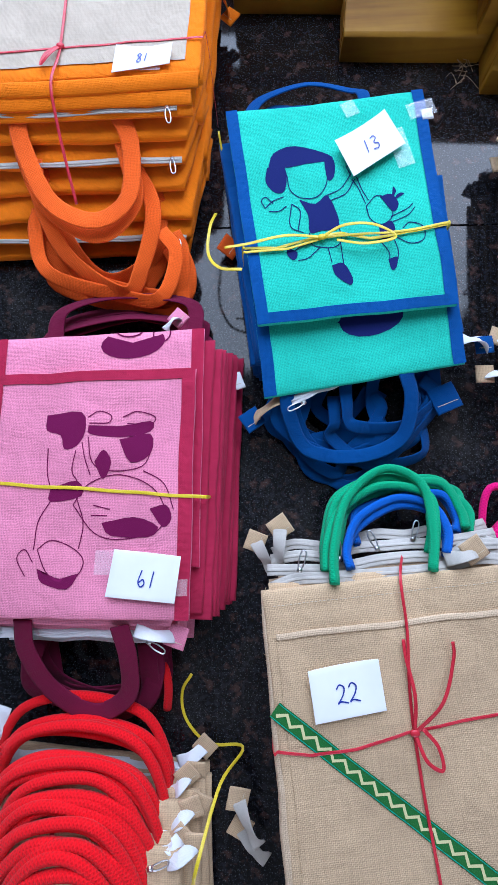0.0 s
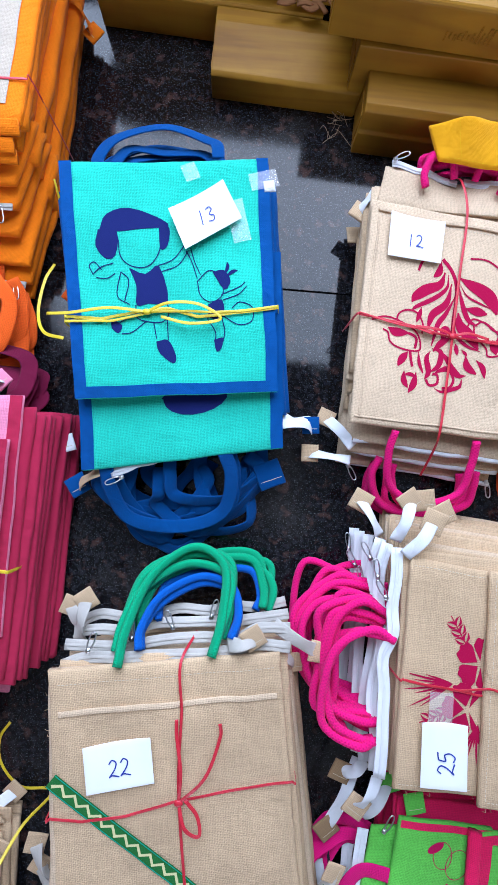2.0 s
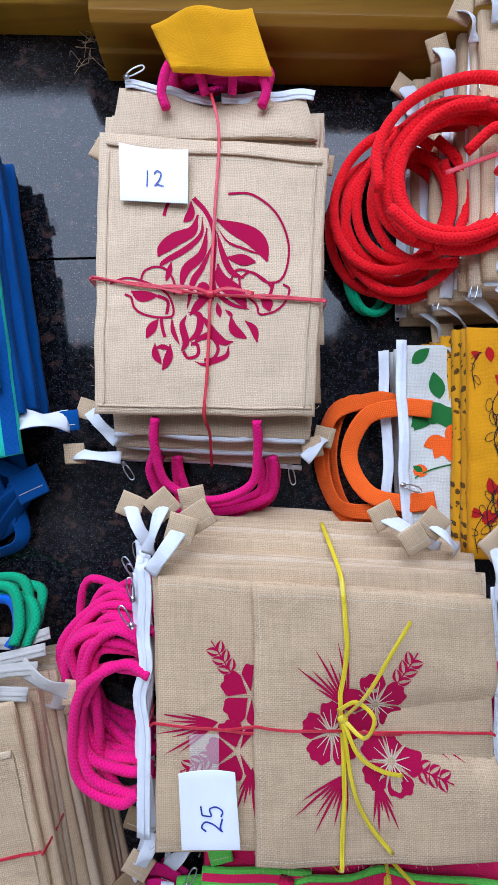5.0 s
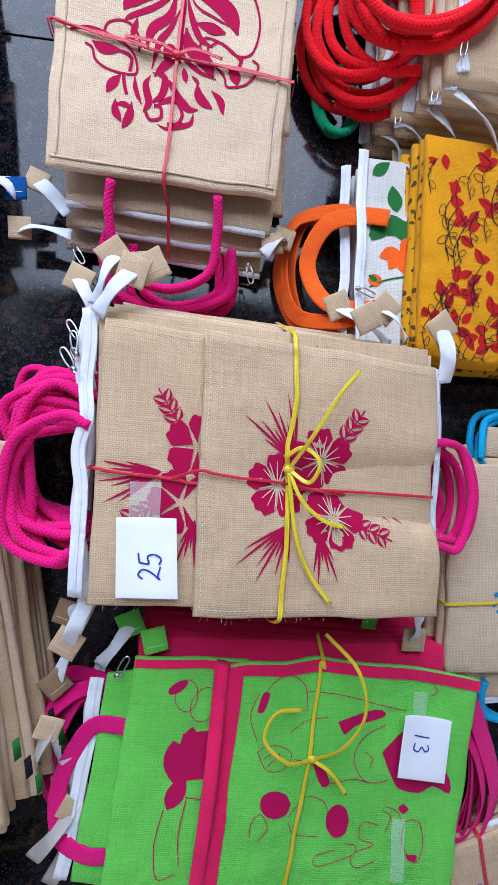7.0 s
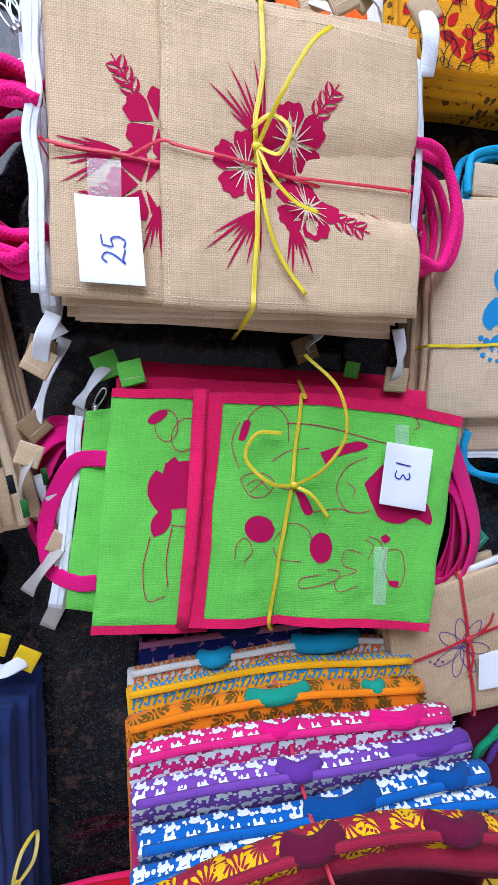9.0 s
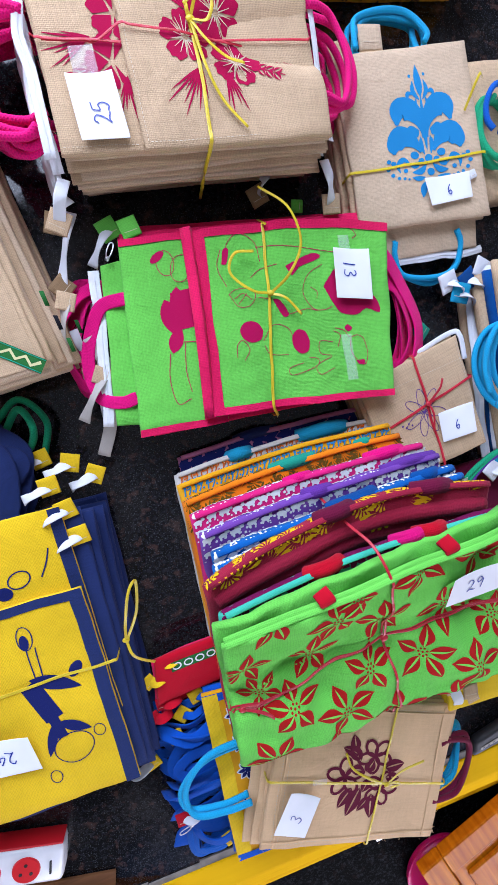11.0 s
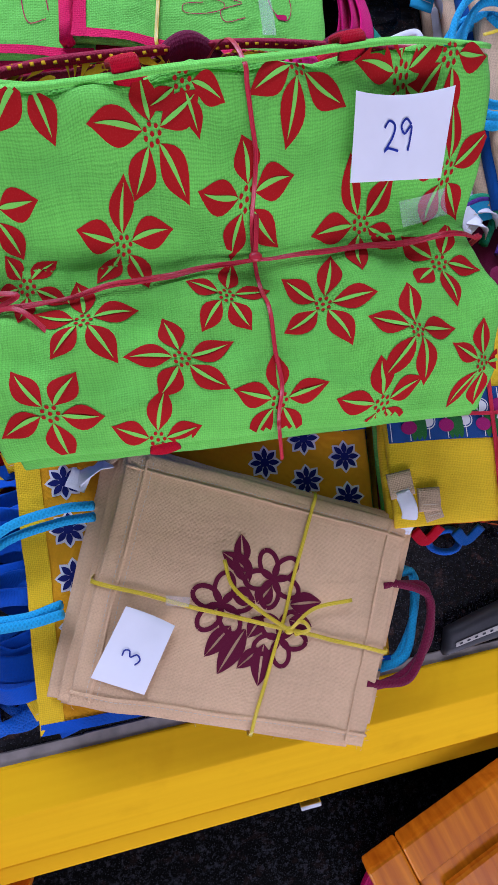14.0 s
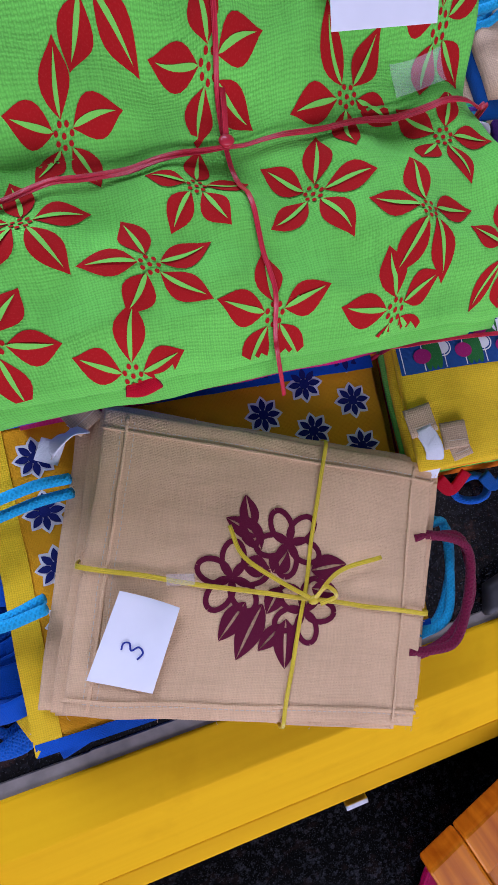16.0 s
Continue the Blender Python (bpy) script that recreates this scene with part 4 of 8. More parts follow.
twine(b, [s.at(0.49, 0.75, 0.003), s.at(0.495, 0.4, 0.003), s.at(0.50, 0.13, 0.004), Vector((-0.135, 0.752, 0.168)), Vector((-0.133, 0.715, 0.155)), Vector((-0.125, 0.66, 0.13)), Vector((-0.115, 0.61, 0.11))], "twine_red", 0.004)
knot(b, s.at(0.50, 0.15, 0.005), "twine_red", [[(-0.01, -0.02, 0.006), (-0.024, -0.032, 0.002), (-0.018, -0.016, 0.003), (-0.004, -0.004, 0.002)]])
card(b, [(-0.047, 0.804), (0.031, 0.805), (0.027, 0.776), (-0.053, 0.764)], (0.166, 0.166, 0.166, 0.166), "81", 0, 0.013)
printed("clear_tape", [oblong(0.30, 0.004, 0.345, 0.02)], s, "tape", top, "clear sticky tape", 0.003)
tab(b, 0.093, 1.03, 0.035, -40, "orange", 0.026, 0.1, (0.07, 1.05, 0.06), "orange", 0.02)
tab(b, 0.10, 0.60, 0.02, 60, "orange_strap", 0.03, 0.3)
twine(b, [(0.088, 0.735, 0.10), (0.095, 0.70, 0.08), (0.10, 0.675, 0.07)], "twine_yellow", 0.003)

# ---- teal bundle ----
b = thing("teal_bag_bundle", 0.27, 0.6, 0, "tied bundle of teal jute bags with blue bindings", "bag bundle")
s = Sheet((0.150, 0.424, 0.112), (0.425, 0.456, 0.104), (0.387, 0.787, 0.110), (0.100, 0.750, 0.116), 0.0022, 4)
q = Sheet((0.161, 0.327, 0.088), (0.439, 0.379, 0.086), (0.415, 0.66, 0.096), (0.125, 0.62, 0.098), 0.0018, 5)
mid = Sheet((0.146, 0.392, 0.09), (0.437, 0.43, 0.09), (0.398, 0.775, 0.095), (0.090, 0.735, 0.098), 0.0018, 6)
bags = layers(b, mid, 0.0, 0.086, 9, ["blue"], (0.004, -0.012), 0.008, 21)
low = part("bag", slab(q, 0.008, 18, 16), "teal", b, "teal jute bag with blue binding")
binding(low, q, "ew", 0.018, "blue")
printed("print", [oval(q.w * 0.57, 0.088, 0.046, 0.026, 4), leaf(q.w * 0.40, 0.088, 8, 0.1, 0.03)], q, "ink_navy", low, "dark navy printed shape")
tp = part("bag", slab(s, 0.009, 26, 26), "teal", b, "teal jute bag with blue binding and navy print")
binding(tp, s, "ew", 0.0165, "blue"), binding(tp, s, "s", 0.0155, "blue", "blue binding")
FILLS = [[(48, 232), (59, 254), (89, 264), (125, 251), (141, 236), (101, 234), (71, 230)], [(46, 232), (71, 230), (67, 196), (53, 192), (41, 210)], [(128, 239), (142, 234), (138, 208), (128, 205)], [(85, 179), (107, 169), (126, 179), (136, 128), (110, 126), (93, 125), (94, 152)], [(116, 73), (133, 75), (142, 52), (137, 43), (119, 58)], [(57, 107), (71, 98), (65, 87), (56, 95)], [(199, 171), (215, 173), (223, 157), (213, 146)], [(191, 126), (210, 132), (212, 108), (193, 107)], [(196, 76), (209, 78), (205, 63), (198, 60)]]
LINES = [[(72, 218), (74, 195), (89, 181), (111, 180), (126, 198), (130, 224)], [(64, 185), (48, 179), (36, 169)], [(66, 170), (54, 163), (40, 164)], [(36, 169), (32, 181), (39, 186), (48, 175)], [(122, 179), (145, 188), (162, 209)], [(129, 171), (152, 180), (167, 201)], [(162, 209), (158, 221), (167, 224), (169, 208)], [(74, 173), (67, 139), (84, 126)], [(74, 173), (84, 160), (77, 131)], [(92, 125), (94, 106), (122, 99), (136, 109), (135, 128)]]
CURVES = [[(94, 110), (75, 105), (60, 95)], [(104, 101), (85, 88), (70, 86)], [(115, 100), (117, 77)], [(134, 106), (133, 75)], [(177, 158), (180, 139), (195, 129), (211, 139), (211, 162), (195, 173), (177, 158)], [(177, 162), (171, 185), (163, 201)], [(182, 167), (175, 185), (170, 204)], [(209, 139), (234, 148), (243, 155)], [(211, 131), (233, 138), (245, 149)], [(189, 107), (199, 87), (197, 72)], [(209, 109), (212, 89), (209, 74)], [(212, 108), (232, 95), (251, 100), (252, 119), (235, 127), (224, 119)]]
shapes = [patch(l) for l in drawn(FILLS)] + [stroke(l, 0.0014) for l in drawn(LINES) + drawn(CURVES)]
shapes += [blade([(0.214, 0.165), (0.220, 0.176), (0.220, 0.184)], 0.005), blade([(0.216, 0.162), (0.226, 0.170), (0.234, 0.172)], 0.005), stroke([(0.118, 0.066), (0.134, 0.058)], 0.001)]
printed("print", shapes, s, "ink_navy", tp, "dark navy printed shapes and lines")
girdle(b, s, (0.0, 0.335), (1.0, 0.345), 0.02, "twine_yellow", 0.0042, [(0.15, 0.32), (0.33, 0.345), (0.48, 0.355), (0.62, 0.325), (0.8, 0.335)], 0.003)
girdle(b, s, (0.0, 0.315), (1.0, 0.35), 0.03, "twine_yellow", 0.0035, [(0.2, 0.31), (0.4, 0.34), (0.6, 0.345), (0.8, 0.34)], 0.004)
knot(b, s.at(0.38, 0.34, 0.006), "twine_yellow", [[(0.03, 0.012, 0.008), (0.07, 0.014, 0.006), (0.10, -0.002, 0.002), (0.06, -0.012, 0.003), (0.02, -0.006, 0.002)], [(-0.05, 0.0, 0.004), (-0.10, -0.01, 0.002), (-0.135, -0.012, -0.004)]])
twine(b, [(0.128, 0.505, 0.112), (0.095, 0.515, 0.10), (0.075, 0.55, 0.08), (0.075, 0.60, 0.07), (0.082, 0.63, 0.06)], "twine_yellow", 0.0045)
card(b, [(0.256, 0.691), (0.327, 0.739), (0.357, 0.691), (0.283, 0.639)], (0.122, 0.122, 0.119, 0.120), "13", -6, 0.020)
for piece in (oblong(0.165, 0.30, 0.185, 0.325, 20), oblong(0.225, 0.21, 0.25, 0.27, 10), oblong(0.255, 0.285, 0.295, 0.310, 12)):
    printed("clear_tape", [piece], s, "tape", tp, "clear sticky tape", 0.003, inside=False)
bl = [o for o, _ in bags]
loops([low] + bl, "strap", (0.195, 0.345, 0.084), (0.36, 0.372, 0.084), (0.03, -0.12, -0.055), 2, "blue", 0.008, 0.012, 0.020, 31)
loops(bl, "strap", (0.19, 0.33, 0.06), (0.39, 0.36, 0.055), (0.02, -0.115, -0.035), 4, "blue", 0.020, 0.008, 0.019, 32, lean=(0.3, -0.6, 0.9))
loops(bl, "strap", (0.21, 0.34, 0.05), (0.33, 0.36, 0.045), (-0.01, -0.09, -0.02), 4, "blue", 0.024, 0.006, 0.019, 35, up=(0.2, -0.4, 1))
loops(bl, "strap", (0.26, 0.35, 0.06), (0.40, 0.37, 0.05), (0.01, -0.10, -0.02), 3, "blue", 0.024, 0.008, 0.019, 36, lean=(0.6, -0.4, 0.5))
loops(bl, "strap", (0.14, 0.77, 0.07), (0.31, 0.80, 0.07), (0.0, 0.060, -0.02), 5, "blue", 0.016, 0.009, 0.019, 33, lean=(0.0, 0.5, 0.9))
mouth(low, (0.20, 0.325, 0.078), (0.34, 0.392, 0.083), 0.012), puller(low, 0.215, 0.322, 0.085, 205)
tab(b, 0.482, 0.418, 0.055, 5, "blue", 0.026, 0.0, (0.43, 0.42, 0.075), "zip", 0.030)
tab(b, 0.143, 0.305, 0.050, 35, "blue", 0.030, 0.0, (0.19, 0.335, 0.07), "jute", 0.02)
tab(b, 0.392, 0.745, 0.112, 10, "zip", 0.016)
tab(b, 0.425, 0.34, 0.045, 25, "blue", 0.04)

# ---- pink bundle ----
b = thing("pink_bag_bundle", -0.07, 0.2, 0, "tied bundle of pink jute bags with maroon bindings", "bag bundle")
s = Sheet((-0.205, 0.035, 0.116), (0.071, 0.037, 0.113), (0.068, 0.363, 0.112), (-0.21, 0.350, 0.116), 0.0025, 7)
q = Sheet((-0.215, 0.10, 0.100), (0.078, 0.10, 0.098), (0.076, 0.425, 0.098), (-0.218, 0.407, 0.102), 0.002, 8)
mid = Sheet((-0.20, 0.04, 0.09), (0.088, 0.035, 0.09), (0.096, 0.405, 0.09), (-0.21, 0.39, 0.09), 0.002, 9)
bags = layers(b, mid, 0.0, 0.092, 11, ["maroon"], (0.030, 0.004), 0.006, 41)
rear = part("bag", slab(q, 0.007, 16, 16), "pink", b, "pink jute bag with maroon binding")
binding(rear, q, "ew", 0.017, "maroon")
printed("print", [oval(0.195, 0.300, 0.045, 0.022, 5), ring(0.235, 0.312, 0.012, 0.012, 0, 0.0022), ring(0.19, 0.318, 0.018, 0.009, 0, 0.002)], q, "ink_plum", rear, "dark maroon printed shapes")
tp = part("bag", slab(s, 0.009, 24, 26), "pink", b, "pink jute bag with maroon binding and plum print")
binding(tp, s, "n", 0.014, "maroon"), binding(tp, s, "e", 0.018, "maroon"), binding(tp, s, "w", 0.017, "maroon")
FILLS = [[(79, 263), (125, 264), (131, 237), (121, 218), (105, 215), (99, 234), (80, 242)], [(135, 245), (177, 244), (218, 251), (219, 237), (178, 229), (138, 233)], [(91, 163), (125, 172), (132, 152), (92, 146)], [(147, 196), (158, 212), (170, 196), (159, 174)], [(160, 119), (202, 125), (234, 114), (220, 100), (172, 103)], [(81, 62), (103, 51), (119, 45), (134, 56), (120, 37), (88, 44)], [(222, 136), (243, 142), (251, 125), (240, 114)], [(178, 226), (219, 234), (222, 207), (196, 196)]]
LINES = [[(134, 256), (149, 264), (165, 258), (161, 248), (136, 248)], [(181, 256), (201, 264), (224, 256), (218, 247), (187, 248)], [(136, 229), (144, 196), (166, 185), (212, 191), (224, 218)], [(122, 141), (141, 168), (182, 180), (225, 163), (243, 131), (230, 107), (188, 98), (151, 106), (122, 141)], [(148, 141), (170, 136)], [(146, 128), (167, 128)], [(84, 217), (85, 185), (91, 163)]]
CURVES = [[(121, 212), (118, 185), (125, 172)], [(79, 86), (96, 97), (126, 86), (140, 70), (129, 51), (97, 53), (79, 86)], [(66, 53), (54, 75), (63, 86), (75, 70)], [(92, 146), (77, 119), (74, 86)], [(126, 150), (136, 119), (132, 86)], [(213, 185), (240, 169), (253, 136)], [(128, 223), (134, 201), (142, 179)]]
shapes = [patch(l) for l in drawn(FILLS)] + [stroke(l, 0.0014) for l in drawn(LINES) + drawn(CURVES)]
printed("print", shapes, s, "ink_plum", tp, "plum printed shapes and outlines")
girdle(b, s, (0.0, 0.535), (1.05, 0.47), 0.03, "twine_yellow", 0.0045)
knot(b, s.at(0.01, 0.53, 0.005), "twine_yellow", [[(0.012, 0.01, 0.004), (0.012, -0.008, 0.003), (0.0, 0, 0.002)]])
card(b, [(-0.024, 0.124), (0.060, 0.117), (0.053, 0.060), (-0.034, 0.066)], (0.1215,) * 4, "19", 180, 0.020, (0.55, 0.45), label="white paper card with upside-down handwritten 19")
for piece in (oblong(0.155, 0.055, 0.185, 0.085), oblong(0.255, 0.03, 0.275, 0.05)):
    printed("clear_tape", [piece], s, "tape", tp, "clear sticky tape", 0.003)
for i, (y, z) in enumerate(((-0.012, 0.03), (0.0, 0.055), (0.012, 0.08), (0.022, 0.098))):
    q = Sheet((-0.20, y, z), (0.062 - 0.006 * i, y + 0.004, z), (0.07, 0.13, z + 0.004), (-0.20, 0.13, z + 0.004), 0.002, 60 + i)
    o = part("bag", slab(q, 0.010, 12, 4), "pink", b)
    if i in (1, 2):
        mouth(o, (-0.19, y - 0.002, z - 0.002), (0.01, y, z - 0.002), 0.014)
    bags.append((o, q))
bl = [o for o, _ in bags]
loops(bl[-3:], "strap", (-0.145, 0.03, 0.105), (-0.018, 0.03, 0.105), (0.022, -0.135, -0.05), 1, "plum", 0.004, 0.01, 0.024, 44)
loops(bl, "strap", (-0.15, 0.0, 0.05), (0.01, 0.0, 0.05), (0.0, -0.115, -0.02), 5, "plum", 0.014, 0.006, 0.026, 45, lean=(0.1, -0.7, 0.7))
loops(bl, "strap", (-0.16, 0.40, 0.06), (0.045, 0.42, 0.06), (0.0, 0.075, -0.02), 6, "plum", 0.014, 0.006, 0.024, 46, lean=(0.1, 0.7, 0.7))
tab(b, 0.035, 0.447, 0.085, 50, "pink", 0.024, 0, (0.02, 0.425, 0.09)), tab(b, 0.050, 0.012, 0.09, -15, "pink", 0.028, 0, (0.0, 0.022, 0.10))
tab(b, 0.115, 0.365, 0.04, 20, "zip", 0.026), puller(b, 0.018, 0.008, 0.10, -30)

# ---- red cord bundle ----
b = thing("red_cord_bag_bundle", -0.07, -0.35, 0, "bundle of jute bags with thick red cord handles and white zips", "bag bundle")
s = Sheet((-0.26, -0.58, 0.085), (0.075, -0.60, 0.085), (0.060, -0.225, 0.085), (-0.25, -0.215, 0.085), 0.002, 70)
bags = layers(b, s, 0.0, 0.09, 8, ["jute"], (0.03, 0.05), 0.012, 51, res=7)
bl = [o for o, _ in bags]
for i in range(7):
    y, z = -0.165 - 0.012 * i, 0.016 + 0.0115 * i
    mouth(bl[i], (-0.25, y - 0.004, z), (0.055 - 0.006 * (i % 3), y - 0.02, z), 0.013, up=(0, 0.5, 1), crumple=2)
    tab(b, 0.083 - 0.010 * (i % 3), y + 0.012 - 0.014 * (i % 2), z + 0.004, 20 * ((i * 7) % 5 - 2), "jute", 0.027, 0.15, (0.045, y - 0.01, z))
    puller(bl[i], 0.03, y - 0.012, z + 0.008, -70 + 15 * i)
tab(b, -0.195, -0.14, 0.08, 60, "zip", 0.03, 0, (-0.23, -0.17, 0.07)), tab(b, -0.205, -0.115, 0.05, -15, "zip", 0.04)
rnd = random.Random(52)
for k in range(22):
    y, z = -0.188 - 0.0062 * k + rnd.uniform(-0.006, 0.006), 0.040 + 0.0036 * k + rnd.uniform(-0.003, 0.003)
    x0, x1, reach = -0.200 + 0.003 * k + rnd.uniform(-0.012, 0.012), 0.032 - 0.0012 * k + rnd.uniform(-0.008, 0.008), 0.092 + rnd.uniform(-0.012, 0.014)
    line = [(x0, y - 0.035, z - 0.012), (x0 - 0.004, y + 0.02, z), (x0 + 0.030, y + reach * 0.8, z + 0.012), ((x0 + x1) / 2 + rnd.uniform(-0.02, 0.02), y + reach, z + 0.016), (x1 - 0.030, y + reach * 0.8, z + 0.012), (x1 + 0.004, y + 0.02, z), (x1, y - 0.035, z - 0.012)]
    part("handle", rope(line, 0.0068), "rope_red", bl[k % 8])
part("handle", rope([(0.028, -0.105, 0.02), (0.030, -0.07, 0.03), (0.022, -0.045, 0.03), (-0.0, -0.035, 0.02)], 0.0062), "rope_red", bl[0])
twine(b, [(-0.12, -0.30, 0.10), (-0.10, -0.24, 0.097), (-0.085, -0.19, 0.06)], "twine_red", 0.005)
b2 = thing("yellow_twine", 0.09, -0.12, 0, "loose yellow plastic twine on the granite floor", "twine")
part("strand", strap([(0.058, -0.065, 0.002), (0.045, -0.09, 0.002), (0.052, -0.125, 0.004), (0.085, -0.155, 0.006), (0.135, -0.155, 0.012), (0.108, -0.18, 0.05), (0.09, -0.225, 0.11), (0.083, -0.26, 0.105)], 0.0042, 0.0006), "twine_yellow", b2)

# ---- jute bundle with green braid ----
b = thing("jute_bag_bundle", 0.34, -0.1, 0, "tied bundle of jute bags with green trim and cord handles", "bag bundle")
s = Sheet((0.207, -0.315, 0.128), (0.508, -0.278, 0.118), (0.447, 0.116, 0.132), (0.160, 0.080, 0.138), 0.0022, 80)
bags = layers(b, s, 0.0, 0.128, 14, ["jute", "jute_pale"], (0.034, 0.006), 0.007, 61, res=9)
tp = part("bag", slab(s, 0.009, 24, 28), "jute", b, "natural jute bag with green zigzag trim")
fray(tp, s, "nesw", 110, seed=22)
pocket = printed("pocket", [oblong_grid(0.012, 0.004, s.w - 0.008, s.h - 0.052, 18, 20)], s, "jute", tp, "jute front pocket", 0.002)
part("pocket_hem", strap(over(s, [(0.04, 0.868), (0.25, 0.871), (0.5, 0.868), (0.75, 0.872), (0.97, 0.868)], 0.0026), 0.007, 0.002), "jute_pale", tp)
hem(tp, s, [((0.04, 0.955), (0.97, 0.955)), ((0.065, 0.02), (0.065, 0.85)), ((0.95, 0.02), (0.95, 0.85))])


def on(sh, x, y):
    """Metres on a sheet of a place in plan."""
    u = v = 0.5
    for k in range(8):
        q, qu, qv = sh.flat(u, v), sh.flat(u + 0.01, v), sh.flat(u, v + 0.01)
        e, f, r = (qu - q).to_2d() / 0.01, (qv - q).to_2d() / 0.01, Vector((x, y)) - q.to_2d()
        det = e.x * f.y - e.y * f.x
        u, v = u + (r.x * f.y - r.y * f.x) / det, v + (e.x * r.y - e.y * r.x) / det
    return u * sh.w, v * sh.h


a0, a1 = Vector(on(s, 0.176, -0.048)), Vector(on(s, 0.503, -0.278))
n = 36
line = [tuple(a0.lerp(a1, k / n)) for k in range(n + 1)]
trim = printed("trim", [stroke(line, 0.020, n=1)], s, "ink_leaf", tp, "green woven trim with pale zigzag", 0.0032, inside=False)
d = (a1 - a0).normalized()
nn = Vector((-d.y, d.x))
zig = [tuple(a0.lerp(a1, (k + 0.5) / 40) + nn * (0.0042 if k % 2 else -0.0042)) for k in range(40)]
printed("zigzag", [stroke(zig, 0.0042, n=1)], s, "ink_pale", trim, "pale zigzag", 0.0037, inside=False)
printed("trim_edge", [stroke([tuple(Vector(p) + nn * o) for p in line], 0.0012, n=1) for o in (0.0085, -0.0085)], s, "aqua", trim, "", 0.0038, inside=False)
girdle(b, s, (0.0, 0.565), (1.0, 0.60), 0.02, "twine_red", 0.0034, [(0.12, 0.545), (0.3, 0.55), (0.5, 0.575), (0.75, 0.595)], 0.004)
twine(b, [Vector((0.338, 0.125, 0.10)), s.at(0.565, 0.995, 0.004), s.at(0.555, 0.85, 0.005), s.at(0.535, 0.7, 0.004), s.at(0.52, 0.575, 0.004), s.at(0.525, 0.4, 0.004), s.at(0.53, 0.2, 0.004), s.at(0.53, 0.0, 0.002)], "twine_red", 0.0034)
knot(b, s.at(0.52, 0.575, 0.007), "twine_red", [[(0.03, 0.035, 0.006), (0.045, 0.08, 0.003), (0.044, 0.10, 0.006)], [(0.01, -0.025, 0.006), (0.028, -0.035, 0.003), (0.024, -0.012, 0.003), (0.008, 0.006, 0.003)], [(0.0, 0.04, 0.005), (-0.008, 0.08, 0.003), (-0.01, 0.10, 0.002)]])
card(b, [(0.213, -0.004), (0.293, 0.011), (0.302, -0.045), (0.222, -0.061)], (0.142, 0.139, 0.139, 0.142), "22", 0, 0.021)
bl = [tp] + [o for o, _ in reversed(bags)]
loops(bl, "rope", (0.246, 0.090, 0.142), (0.360, 0.108, 0.140), (0.020, 0.122, -0.055), 1, "rope_green", 0.002, r=0.0062, seed=62)
loops(bl, "rope", (0.238, 0.105, 0.126), (0.368, 0.125, 0.124), (0.022, 0.110, -0.050), 3, "rope_green", 0.005, 0.008, r=0.0062, seed=66)
loops(bl, "rope", (0.268, 0.105, 0.128), (0.385, 0.125, 0.125), (0.010, 0.076, -0.045), 2, "rope_blue", 0.004, 0.008, r=0.0058, seed=63)
loops(bl, "rope", (0.262, 0.12, 0.10), (0.430, 0.15, 0.085), (0.0, 0.078, -0.035), 4, "rope_green", 0.008, 0.008, r=0.0062, seed=64)
loops(bl, "rope", (0.285, 0.13, 0.09), (0.415, 0.15, 0.080), (0.0, 0.062, -0.030), 2, "rope_blue", 0.006, 0.008, r=0.0058, seed=65)
for i in range(4):
    mouth(bl[1 + i], (0.170, 0.086 + 0.012 * i, 0.124 - 0.017 * i), (0.458, 0.122 + 0.013 * i, 0.122 - 0.017 * i), 0.014, "zip_grey", up=(0, 0.3, 1), crumple=2.4)
    puller(bl[1 + i], 0.205 + 0.05 * i, 0.105 + 0.012 * i, 0.132 - 0.014 * i, 75 + 20 * (i % 3))
for x, y, z, a, r in ((0.183, 0.152, 0.09, 35, (0.18, 0.10, 0.09)), (0.150, 0.13, 0.05, 70, (0.175, 0.09, 0.05)), (0.412, 0.132, 0.135, 35, (0.38, 0.12, 0.125)), (0.503, 0.108, 0.105, 80, (0.44, 0.14, 0.10)), (0.478, 0.078, 0.07, 10, (0.45, 0.10, 0.07)), (0.132, -0.20, 0.05, 80, (0.16, -0.25, 0.05)), (0.565, -0.30, 0.06, 60, (0.52, -0.36, 0.05)), (0.135, -0.245, 0.03, 60, (0.17, -0.28, 0.03))):
    tab(b, x, y, z, a, "jute", 0.028, 0.1, r, "zip_grey", 0.018)
part("zip_tape", strap([(0.56, -0.24, 0.06), (0.575, -0.30, 0.05), (0.555, -0.37, 0.03), (0.53, -0.42, 0.02)], 0.02, 0.002), "zip_grey", b)
for k in range(5):
    x = 0.523 + 0.006 * k
    part("woven_mark", strap([(x, -0.18 - 0.03 * (k % 3), 0.113 - 0.016 * k), (x + 0.003, -0.20 - 0.03 * (k % 3), 0.113 - 0.016 * k)], 0.008, 0.001, (1, 0, 0.6), n=2), "ink_black" if k % 2 else "ink_leaf", b)

